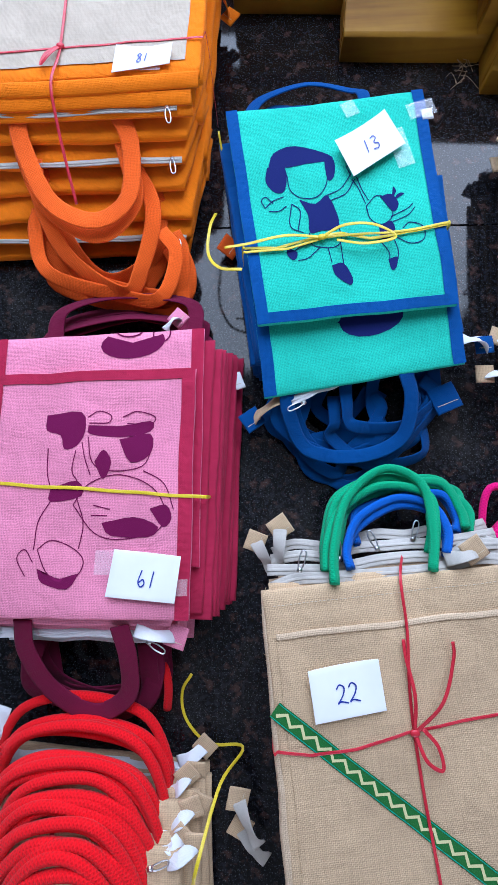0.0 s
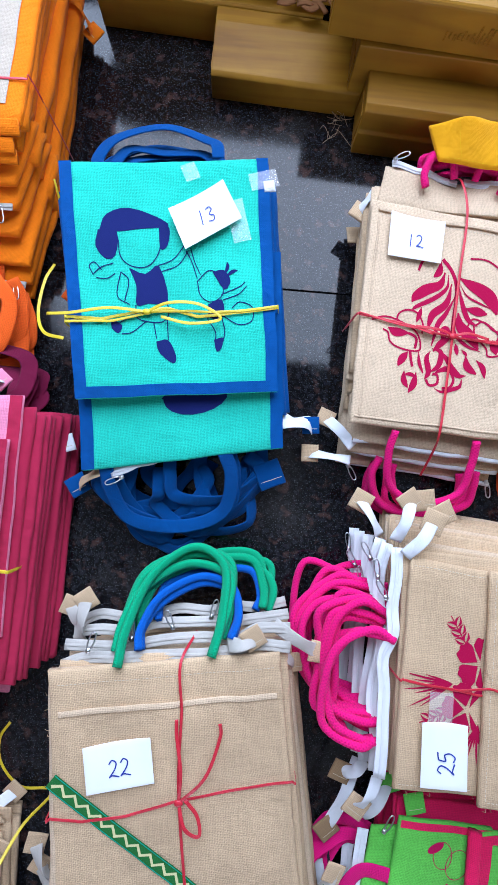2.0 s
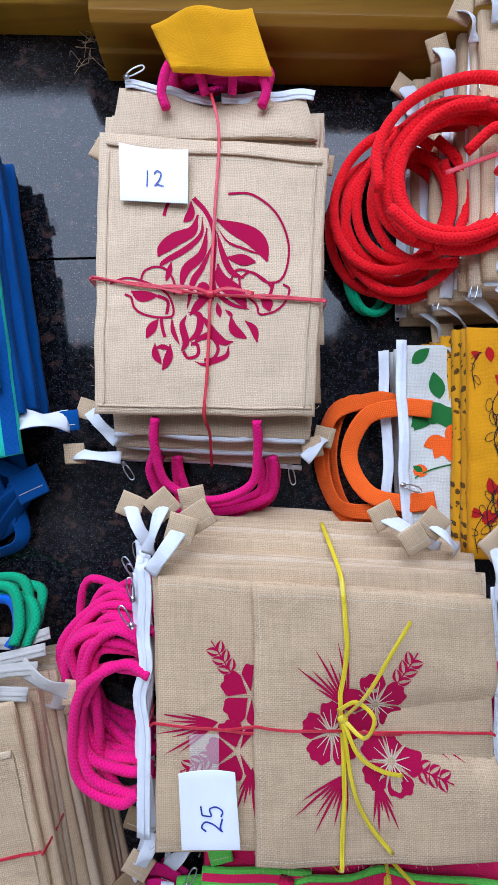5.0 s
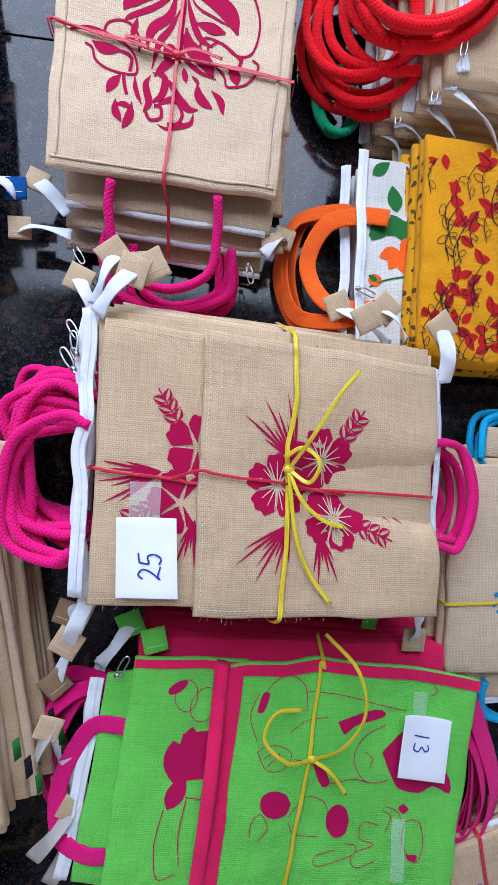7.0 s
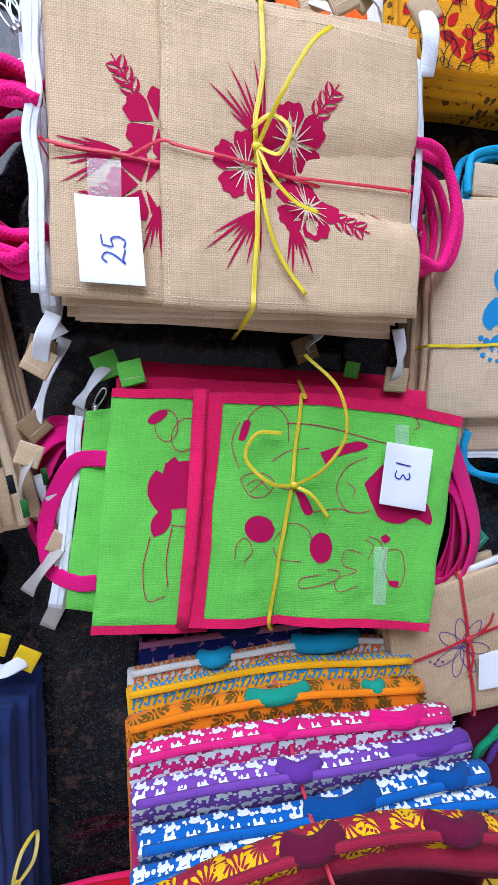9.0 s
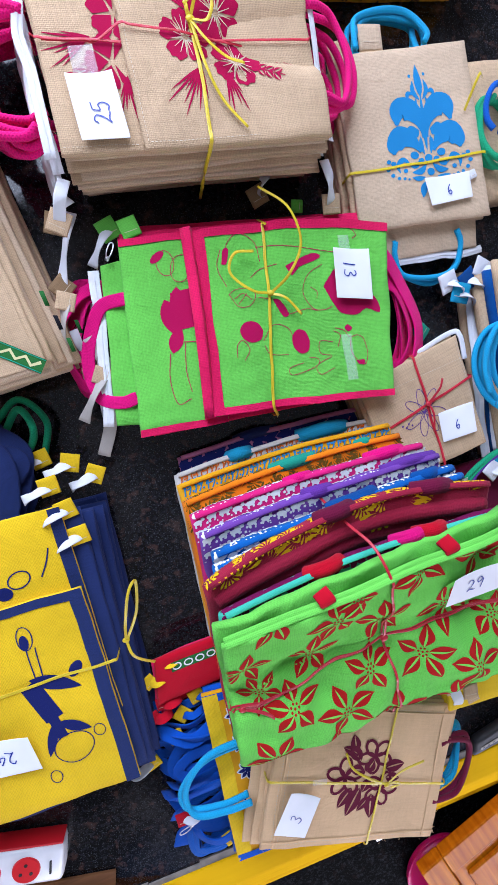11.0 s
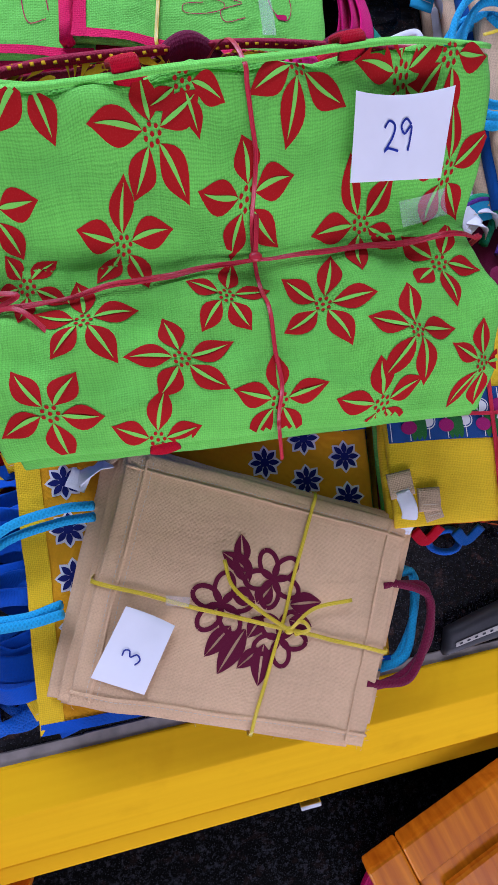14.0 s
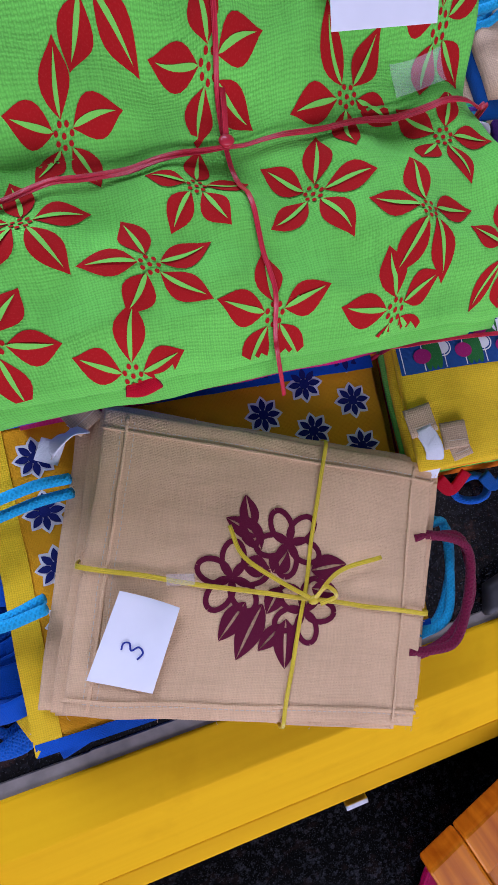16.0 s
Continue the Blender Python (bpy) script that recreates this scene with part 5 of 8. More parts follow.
# ---- jute bundle with lily print ----
b = thing("lily_print_bag_bundle", 0.67, 0.58, 0, "tied bundle of jute bags with crimson lily print", "bag bundle")
s = Sheet((0.528, 0.421, 0.098), (0.784, 0.411, 0.094), (0.812, 0.728, 0.094), (0.543, 0.750, 0.098), 0.002, 90)
q = Sheet((0.536, 0.50, 0.085), (0.792, 0.49, 0.085), (0.806, 0.776, 0.080), (0.546, 0.780, 0.082), 0.002, 91)
bags = layers(b, q, 0.0, 0.078, 9, ["jute_pale", "jute"], (0.004, -0.075), 0.008, 71, ease=1.2)
rear = part("bag", slab(q, 0.008, 14, 14), "jute_pale", b)
flap = Sheet((0.552, 0.752, 0.088), (0.800, 0.742, 0.088), (0.789, 0.797, 0.082), (0.565, 0.813, 0.084), 0.003, 92, lambda u, v: -0.012 * v * np.exp(-((u - 0.5) / 0.16) ** 2))
fl = part("bag_rim", slab(flap, 0.006, 14, 6), "jute_pale", b)
mouth(fl, (0.572, 0.815, 0.088), (0.675, 0.800, 0.078), 0.010), mouth(fl, (0.685, 0.800, 0.078), (0.800, 0.798, 0.086), 0.012)
for i, (y, z) in enumerate(((0.352, 0.025), (0.368, 0.047), (0.384, 0.068))):
    q2 = Sheet((0.530 + 0.006 * i, y + 0.016, z), (0.776 + 0.003 * i, y, z), (0.795, 0.50, z + 0.004), (0.54, 0.51, z + 0.004), 0.002, 94 + i)
    o = part("bag", slab(q2, 0.010, 14, 6), "jute_pale", b)
    mouth(o, (0.545, y + 0.017, z - 0.004), (0.775, y - 0.003, z - 0.004), 0.007, up=(0, -0.6, 1))
    bags.append((o, q2))
tp = part("bag", slab(s, 0.009, 24, 26), "jute_pale", b, "natural jute bag with crimson lily print")
hem(tp, s, [((0.05, 0.93), (0.97, 0.92)), ((0.955, 0.04), (0.955, 0.92)), ((0.03, 0.03), (0.97, 0.03))])
fray(tp, s, "nesw", 100, "jute_pale", 12)
ridge(tp, s, [((0.045, 0.03), (0.045, 0.93)), ((0.945, 0.03), (0.945, 0.93)), ((0.02, 0.03), (0.98, 0.03))], "jute_pale")
part("pocket_hem", strap(over(s, [(0.04, 0.955), (0.3, 0.945), (0.55, 0.95), (0.97, 0.94)], 0.0024), 0.006, 0.002), "jute_pale", tp)


X, Y, K = s.w * 0.505, s.h * 0.428, 0.00076


def lily(*strokes):
    """Brush strokes given from the print's middle as (points, width), in the print's own units."""
    return [blade([(X + a * K, Y + c * K) for a, c in l], w * K) for l, w in strokes]


def vine(w, *lines):
    return [stroke([(X + a * K, Y + c * K) for a, c in l], w * K) for l in lines]


shapes = vine(7, [(-30, 150), (-10, 130), (2, 100), (3, 50), (2, -5)])
shapes += lily(([(-22, 125), (-30, 100), (-55, 85), (-73, 70), (-80, 58)], 21), ([(-15, 122), (-17, 95), (-40, 70), (-70, 50), (-77, 42)], 9), ([(-60, 50), (-62, 36), (-67, 20)], 9), ([(-8, 105), (-15, 65), (-37, 40), (-45, 10)], 15), ([(0, 80), (-13, 45), (-27, 20), (-35, -20)], 10),
               ([(-33, 145), (-33, 125), (-43, 112)], 13), ([(7, 118), (30, 107), (60, 95), (75, 80), (85, 58)], 29), ([(7, 108), (24, 84), (52, 74), (82, 66)], 4), ([(7, 100), (15, 70), (30, 40), (50, 30)], 10), ([(23, 60), (45, 58), (67, 56)], 17))
shapes += lily(([(10, 50), (17, 25), (40, 5), (55, -15)], 24), ([(7, 40), (7, 10), (30, -10), (60, -18)], 7), ([(0, 0), (-15, -10), (-30, -30)], 13), ([(0, 10), (-12, 14), (-15, -10)], 16), ([(-120, 5), (-105, -2), (-80, -2)], 17), ([(75, 5), (86, -6), (92, -20)], 17),
               ([(-77, -38), (-85, -50), (-93, -67)], 15), ([(-80, -75), (-80, -92), (-72, -106)], 12), ([(-57, -75), (-60, -95), (-70, -115)], 13), ([(-80, -82), (-68, -80), (-57, -83)], 8), ([(-57, -35), (-53, -55), (-43, -75)], 7))
shapes += lily(([(-35, -30), (-40, -45), (-33, -70), (-40, -85)], 11), ([(-33, -25), (-15, -30), (-15, -55), (-30, -70)], 11), ([(-15, -30), (-5, -38), (10, -55), (30, -68)], 9), ([(-25, -76), (-10, -64), (7, -60), (25, -70), (40, -68)], 12), ([(-20, -100), (-5, -105), (15, -98), (30, -90), (33, -75)], 8),
               ([(33, -30), (40, -50), (60, -62)], 15), ([(55, -35), (70, -48), (77, -68)], 11), ([(23, -20), (30, -25), (36, -30)], 6), ([(10, -10), (13, -20), (17, -32)], 9))
shapes += vine(3.4, [(23, 158), (60, 158), (95, 135), (115, 95), (117, 60), (107, 30), (85, 25), (65, 38), (40, 42), (30, 25)], [(-152, 15), (-125, 25), (-95, 18), (-65, 0), (-55, -30), (-75, -35), (-100, -30), (-115, -20), (-120, -5), (-130, 0)], [(-105, 20), (-100, 35), (-85, 42), (-67, 38), (-55, 20), (-55, 0)], [(43, 30), (47, 10), (70, -10), (77, -25), (100, -20), (115, -5), (120, 15), (110, 22)], [(45, 30), (60, 40), (80, 30), (95, 15)])
shapes += vine(5, [(-55, 148), (-67, 140), (-73, 120)], [(-80, -2), (-65, -10), (-65, -30)], [(95, 25), (90, 5), (80, 5)], [(-37, -85), (-30, -95), (-15, -90), (-15, -75), (-25, -72)], [(10, -65), (17, -80), (10, -95), (-5, -98)], [(-73, -35), (-70, -50), (-65, -65)])
printed("print", shapes, s, "ink_crimson", tp, "crimson lily print")
girdle(b, s, (0.0, 0.475), (1.0, 0.425), 0.02, "twine_red", 0.0032, [(0.2, 0.465), (0.4, 0.44), (0.505, 0.428), (0.75, 0.435)], 0.003)
girdle(b, s, (0.01, 0.48), (1.0, 0.42), 0.03, "twine_red", 0.0025, [(0.2, 0.455), (0.4, 0.435), (0.505, 0.43), (0.75, 0.425)], 0.004)
twine(b, [Vector((0.672, 0.815, 0.07)), Vector((0.676, 0.79, 0.094)), s.at(0.52, 1.0, 0.004), s.at(0.515, 0.7, 0.004), s.at(0.505, 0.43, 0.005), s.at(0.505, 0.15, 0.004), s.at(0.50, 0.0, 0.004), Vector((0.660, 0.395, 0.078)), Vector((0.658, 0.355, 0.04))], "twine_red", 0.0036)
knot(b, s.at(0.505, 0.43, 0.007), "twine_red", [[(0.02, 0.004, 0.004), (0.05, -0.002, 0.003)], [(-0.02, 0.006, 0.004), (-0.055, 0.008, 0.004), (-0.03, 0.0, 0.003)]])
card(b, [(0.569, 0.729), (0.648, 0.719), (0.645, 0.659), (0.568, 0.665)], (0.1035,) * 4, "12", 3, 0.019, (0.48, 0.42))
bl = [tp] + [o for o, _ in reversed(bags)]
loops(bl, "rope", (0.597, 0.414, 0.090), (0.716, 0.410, 0.088), (-0.004, -0.118, -0.045), 1, "rope_magenta", 0.003, r=0.0058, seed=72)
loops(bl, "rope", (0.588, 0.375, 0.055), (0.735, 0.366, 0.055), (-0.002, -0.086, -0.030), 4, "rope_magenta", 0.007, 0.010, r=0.0058, seed=73)
loops(bl, "rope", (0.612, 0.372, 0.040), (0.720, 0.364, 0.040), (0.004, -0.070, -0.020), 2, "rope_magenta", 0.006, 0.008, r=0.0058, seed=76)
loops(bl, "rope", (0.622, 0.780, 0.094), (0.735, 0.776, 0.092), (0.0, 0.056, 0.015), 1, "rope_magenta", 0.004, r=0.0056, seed=74)
loops(bl, "rope", (0.632, 0.806, 0.07), (0.738, 0.802, 0.07), (0.0, 0.036, 0.02), 5, "rope_magenta", 0.012, 0.008, r=0.0056, seed=75)
part("handle", rope([(0.668, 0.800, 0.085), (0.660, 0.833, 0.105), (0.682, 0.846, 0.112), (0.700, 0.826, 0.108), (0.70, 0.800, 0.085)], 0.0056), "rope_magenta", fl)
for x, y, z, a, r in ((0.484, 0.377, 0.045, 2, (0.545, 0.37, 0.05)), (0.505, 0.432, 0.05, 70, (0.545, 0.39, 0.06)), (0.535, 0.755, 0.06, 60, (0.556, 0.78, 0.07)), (0.538, 0.735, 0.03, 100, None), (0.816, 0.745, 0.04, 80, (0.800, 0.785, 0.07)), (0.802, 0.388, 0.05, 75, (0.775, 0.36, 0.06)), (0.785, 0.375, 0.06, 10, None)):
    tab(b, x, y, z, a, "jute", 0.026, 0.05, r)
puller(fl, 0.576, 0.818, 0.092, 30), puller(b, 0.758, 0.352, 0.046, -80), puller(b, 0.545, 0.362, 0.04, -60)

m = thing("mustard_cloth_pouch", 0.655, 0.85, 0.1, "folded mustard yellow cotton cloth pouch propped on timber", "cloth")
sh = Sheet((0.634, 0.808, 0.112), (0.748, 0.803, 0.110), (0.726, 0.864, 0.126), (0.612, 0.850, 0.122), 0.004, 98, lambda u, v: 0.012 * v * np.exp(-((u - 0.45) / 0.25) ** 2))
o = part("cloth", slab(sh, 0.007, 14, 10), "mustard", m)
part("underside", slab(Sheet((0.640, 0.815, 0.105), (0.738, 0.812, 0.103), (0.718, 0.858, 0.114), (0.622, 0.846, 0.112), 0.002, 97), 0.006, 6, 6), "mustard", m)
hem(o, sh, [((0.30, 0.10), (0.32, 0.95)), ((0.05, 0.06), (0.95, 0.06))], "ink_gold")

# ---- hibiscus bundle ----
b = thing("hibiscus_print_bag_bundle", 0.78, 0.1, 0, "thick tied bundle of jute bags with crimson hibiscus print", "bag bundle")
s = Sheet((0.596, -0.036, 0.144), (0.955, -0.052, 0.140), (0.952, 0.212, 0.140), (0.606, 0.248, 0.144), 0.0022, 100)
bags = layers(b, Sheet((0.602, -0.034, 0.1), (0.958, -0.045, 0.1), (0.958, 0.225, 0.1), (0.606, 0.255, 0.1)), 0.0, 0.134, 22, ["jute", "jute_pale", "jute"], (0.006, 0.048), 0.007, 81, res=8, near=0.030)
tp = part("bag", slab(s, 0.009, 22, 20), "jute", b, "natural jute bag with crimson hibiscus print")
f = Sheet((0.697, -0.046, 0.154), (0.957, -0.054, 0.150), (0.953, 0.212, 0.150), (0.706, 0.240, 0.154), 0.003, 101, lambda u, v: -0.030 * np.exp(-((v - 0.47) / 0.12) ** 2) * u ** 1.4 + 0.004 * np.exp(-((v - 0.25) / 0.14) ** 2) * u)
fp = part("folded_bag", slab(f, 0.009, 24, 22), "jute", b, "folded jute bag with crimson hibiscus print")
fray(fp, f, "nse", 90, seed=25), fray(tp, s, "nsw", 60, seed=26)
hem(fp, f, [((0.02, 0.965), (0.97, 0.965)), ((0.03, 0.03), (0.6, 0.03)), ((0.025, 0.03), (0.025, 0.97))])
hem(tp, s, [((0.01, 0.97), (0.28, 0.97)), ((0.01, 0.03), (0.27, 0.03))])


def hibiscus(x, y, r, ang):
    """Five broad overlapping petals with a waved rim, parted by thin gaps."""
    out = []
    for k in range(5):
        a = radians(ang + 72 * k)
        pts, n = [(x + np.cos(a) * r * 0.12, y + np.sin(a) * r * 0.12)], 22
        for i in range(n + 1):
            f = -1 + 2 * i / n
            t = a + f * 0.60
            d = r * (1.02 - 0.30 * abs(f) ** 4 + 0.035 * np.sin(f * 11 + k))
            pts.append((x + np.cos(t) * d, y + np.sin(t) * d))
        out.append((pts, [(0, i + 1, i + 2) for i in range(n)]))
    return out


def rays(x, y, r, ang):
    """Pale hairlines of a hibiscus, left out of the ink."""
    return [stroke([(x + np.cos(radians(ang + k * 24 + 6)) * r * 0.12, y + np.sin(radians(ang + k * 24 + 6)) * r * 0.12), (x + np.cos(radians(ang + k * 24 + 6)) * r * 0.62, y + np.sin(radians(ang + k * 24 + 6)) * r * 0.78)], 0.0013, True, 2) for k in range(15)]


def spikes(x, y, ang, n, spread, long):
    return [leaf(x, y, ang + spread * (k / (n - 1) - 0.5), long * (0.8 + 0.25 * np.sin(k * 2.1)), 0.0026) for k in range(n)]


def sprig(x, y, ang, n=4, k=1.0):
    out = [stroke([(x, y), (x + np.cos(radians(ang)) * 0.042 * k, y + np.sin(radians(ang)) * 0.042 * k)], 0.0014)]
    for i in range(n):
        px, py = x + np.cos(radians(ang)) * 0.011 * k * (i + 0.4), y + np.sin(radians(ang)) * 0.011 * k * (i + 0.4)
        for sd in (45, -45):
            for lo, hi in ((-1, -0.35), (0.35, 1)):
                out.append(leaf(px, py, ang + sd, 0.015 * k, 0.010 * k, 0, 6, lo, hi))
    return out


def bouquet(cx, cy):
    shapes = hibiscus(cx - 0.032, cy - 0.005, 0.030, 15) + hibiscus(cx + 0.012, cy + 0.026, 0.031, 30) + hibiscus(cx + 0.026, cy - 0.030, 0.031, 0)
    shapes += spikes(cx - 0.015, cy + 0.02, 122, 9, 56, 0.068) + spikes(cx - 0.02, cy - 0.04, 240, 9, 60, 0.065) + spikes(cx + 0.045, cy - 0.002, -12, 9, 50, 0.065) + spikes(cx + 0.01, cy - 0.045, 280, 6, 36, 0.052)
    shapes += sprig(cx + 0.030, cy + 0.046, 55, 3, 0.95) + sprig(cx + 0.050, cy - 0.036, -24, 3, 0.9)
    return shapes, rays(cx - 0.032, cy - 0.005, 0.030, 15) + rays(cx + 0.012, cy + 0.026, 0.031, 30) + rays(cx + 0.026, cy - 0.030, 0.031, 0)


X, Y = f.w * 0.45, f.h * 0.485
shapes, pale = bouquet(0, 0)
shapes, pale = turned(shapes, X, Y, 0, 1.04), turned(pale, X, Y, 0, 1.04)
pr = printed("print", shapes, f, "ink_crimson", fp, "crimson hibiscus bouquet print")
printed("vein_print", pale, f, "thread", pr, "", 0.0014)
shapes = turned([([(-x, y) for x, y in p], [tuple(reversed(q)) for q in k]) for p, k in bouquet(0, 0)[0]], s.w * 0.31, s.h * 0.485, 0, 1.0)
pr = printed("print", shapes, s, "ink_crimson", tp, "crimson hibiscus bouquet print, half covered", limit=s.w * 0.295)
girdle(b, s, (0.0, 0.475), (0.97, 0.475), 0.03, "twine_red", 0.003, [(0.1, 0.465), (0.28, 0.45)], 0.004)
twine(b, over(s, [(0.02, 0.47), (0.2, 0.455)], 0.003) + over(f, [(0.0, 0.50), (0.2, 0.485), (0.36, 0.475), (0.75, 0.45), (0.97, 0.44)], 0.004) + [Vector((0.962, 0.08, 0.12))], "twine_red", 0.003)
twine(b, [Vector((0.795, 0.28, 0.05)), Vector((0.797, 0.245, 0.135))] + over(f, [(0.365, 0.99), (0.37, 0.8), (0.35, 0.62), (0.36, 0.47), (0.355, 0.25), (0.33, 0.0)], 0.004) + [Vector((0.776, -0.06, 0.12)), Vector((0.776, -0.058, 0.03))], "twine_yellow", 0.0048)
knot(b, f.at(0.36, 0.53, 0.007), "twine_yellow", [[(0.02, 0.035, 0.02), (0.045, 0.075, 0.022), (0.068, 0.10, 0.012)], [(0.018, -0.012, 0.012), (0.028, 0.008, 0.014), (0.012, 0.022, 0.01), (-0.006, 0.012, 0.006)], [(0.012, -0.03, 0.008), (0.035, -0.05, 0.004), (0.058, -0.058, 0.002)], [(0.006, -0.06, 0.006), (0.02, -0.10, 0.003), (0.045, -0.135, 0.002)]])
card(b, [(0.624, 0.052), (0.681, 0.051), (0.684, -0.028), (0.625, -0.025)], (0.150, 0.150, 0.152, 0.153), "25", 90, 0.022, (0.55, 0.40))
printed("clear_tape", [oblong(0.035, s.h * 0.30, 0.065, s.h * 0.44)], s, "tape", tp, "clear sticky tape", 0.003)
bl = [o for o, _ in bags]
for i in range(6):
    z, x = 0.02 + 0.022 * i, 0.583 - 0.004 * (5 - i)
    mouth(bl[3 * i], (x, -0.05 + 0.004 * i, z), (x + 0.004, 0.265 - 0.002 * i, z + 0.003), 0.015, up=(-0.2, 0, 1), crumple=2.2)
    puller(bl[3 * i], x - 0.006, 0.235 - 0.02 * (i % 3), z + 0.008, 100 + 20 * (i % 2))
for i in range(3):
    mouth(bl[4 + 5 * i], (0.966, -0.045, 0.05 + 0.035 * i), (0.972, 0.215, 0.05 + 0.035 * i), 0.012, up=(0.6, 0, 1))
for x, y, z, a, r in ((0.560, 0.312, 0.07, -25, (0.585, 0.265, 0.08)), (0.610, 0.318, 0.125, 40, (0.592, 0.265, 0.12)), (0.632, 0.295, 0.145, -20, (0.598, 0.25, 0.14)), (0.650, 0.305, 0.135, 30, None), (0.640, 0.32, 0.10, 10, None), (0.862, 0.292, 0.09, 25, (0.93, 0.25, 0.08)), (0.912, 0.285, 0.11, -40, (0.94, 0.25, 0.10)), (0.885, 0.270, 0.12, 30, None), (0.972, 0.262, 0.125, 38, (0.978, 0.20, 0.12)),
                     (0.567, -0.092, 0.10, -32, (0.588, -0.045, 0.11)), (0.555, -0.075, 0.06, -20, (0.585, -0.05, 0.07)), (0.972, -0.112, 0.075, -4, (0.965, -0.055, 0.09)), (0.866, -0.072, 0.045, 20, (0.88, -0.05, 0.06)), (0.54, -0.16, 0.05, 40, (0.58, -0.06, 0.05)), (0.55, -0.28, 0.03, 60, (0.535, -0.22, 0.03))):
    # Low tabs take darker jute: the pile's shade put into their colour.
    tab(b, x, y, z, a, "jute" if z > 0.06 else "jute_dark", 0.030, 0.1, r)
loops(bl, "rope", (0.588, 0.168, 0.12), (0.584, 0.028, 0.12), (-0.098, 0.012, -0.012), 9, "rope_magenta", 0.014, 0.010, r=0.0056, seed=82)
loops(bl, "rope", (0.586, 0.148, 0.135), (0.584, 0.010, 0.13), (-0.078, 0.005, -0.01), 5, "rope_magenta", 0.014, 0.008, r=0.0056, seed=83)
loops(bl, "rope", (0.60, 0.19, 0.09), (0.584, 0.04, 0.09), (-0.115, 0.022, -0.02), 6, "rope_magenta", 0.016, 0.010, r=0.0056, seed=84)
loops(bl, "rope", (0.960, 0.135, 0.125), (0.962, 0.020, 0.125), (0.066, -0.012, -0.02), 4, "rope_magenta", 0.008, 0.014, r=0.0050, seed=85)
loops(bl, "rope", (0.965, 0.12, 0.08), (0.965, 0.030, 0.08), (0.045, -0.01, -0.02), 4, "rope_magenta", 0.012, 0.012, r=0.0050, seed=86)

# ---- green and magenta bundle ----
b = thing("green_bag_bundle", 0.82, -0.27, 0, "tied bundle of lime green jute bags with magenta bindings", "bag bundle")
f = Sheet((0.710, -0.394, 0.092), (1.012, -0.429, 0.088), (1.052, -0.160, 0.086), (0.738, -0.128, 0.092), 0.003, 110, lambda u, v: -0.010 * np.exp(-((u - 0.34) / 0.07) ** 2) * (4 * (v - 0.5) ** 2) + 0.003 * np.sin(u * 7) * (1 - v), 0.013)
l1 = Sheet((0.598, -0.402, 0.080), (0.735, -0.410, 0.082), (0.765, -0.125, 0.084), (0.635, -0.119, 0.080), 0.002, 111)
l2 = Sheet((0.567, -0.378, 0.066), (0.66, -0.392, 0.070), (0.69, -0.135, 0.070), (0.602, -0.144, 0.066), 0.002, 112)
bags = layers(b, Sheet((0.615, -0.405, 0.06), (1.005, -0.428, 0.06), (1.035, -0.135, 0.06), (0.645, -0.105, 0.06)), 0.0, 0.062, 9, ["magenta"], (0.0, 0.020), 0.010, 91)
o2 = part("bag", slab(l2, 0.009, 8, 16), "green", b, "lime green jute bag")
o1 = part("bag", slab(l1, 0.010, 10, 18), "green", b, "lime green jute bag with magenta binding and print")
binding(o1, l1, "n", 0.010, "magenta"), binding(o1, l1, "s", 0.011, "magenta")
w = l1.w
printed("print", [oblong(0.070, 0.150, 0.118, 0.205, 6), leaf(0.058, 0.195, -75, 0.06, 0.030), leaf(0.078, 0.21, -95, 0.04, 0.02), leaf(0.062, 0.115, 70, 0.042, 0.022), oval(0.055, 0.255, 0.012, 0.006, 30), ring(0.088, 0.235, 0.020, 0.015, 70, 0.0010), ring(0.066, 0.245, 0.013, 0.018, 10, 0.0010)]
        + [stroke(l, 0.0012) for l in ([(0.058, 0.115), (0.052, 0.075), (0.060, 0.04), (0.080, 0.045)], [(0.082, 0.128), (0.078, 0.085), (0.082, 0.055)], [(0.08, 0.13), (0.10, 0.128)])], l1, "ink_magenta", o1, "magenta printed shapes and fine outlines")
of = part("folded_bag", slab(f, 0.010, 26, 24), "green", b, "folded lime green jute bag with magenta binding and print")
binding(of, f, "w", 0.020, "magenta", "wide magenta binding"), binding(of, f, "n", 0.013, "magenta"), binding(of, f, "s", 0.011, "magenta")
part("fold_roll", strap([(0.706, -0.398, 0.088), (0.722, -0.26, 0.096), (0.734, -0.122, 0.090)], 0.016, 0.012, (-0.4, 0, 1)), "magenta", of)
FILLS = [[(198, 172), (223, 200), (249, 197), (256, 172), (283, 155), (290, 131), (267, 138), (250, 129), (225, 131), (213, 144)], [(140, 204), (184, 221), (196, 214), (158, 200), (149, 190)], [(113, 160), (125, 157), (138, 137), (128, 134)], [(94, 116), (89, 103), (74, 100), (61, 108), (59, 122), (70, 131), (86, 128)], [(169, 95), (166, 81), (153, 77), (142, 87), (140, 103), (149, 113), (162, 109)], [(234, 115), (242, 110), (236, 104), (229, 110)], [(245, 60), (259, 61), (258, 54), (249, 54)], [(41, 215), (45, 236), (53, 236), (49, 216)]]
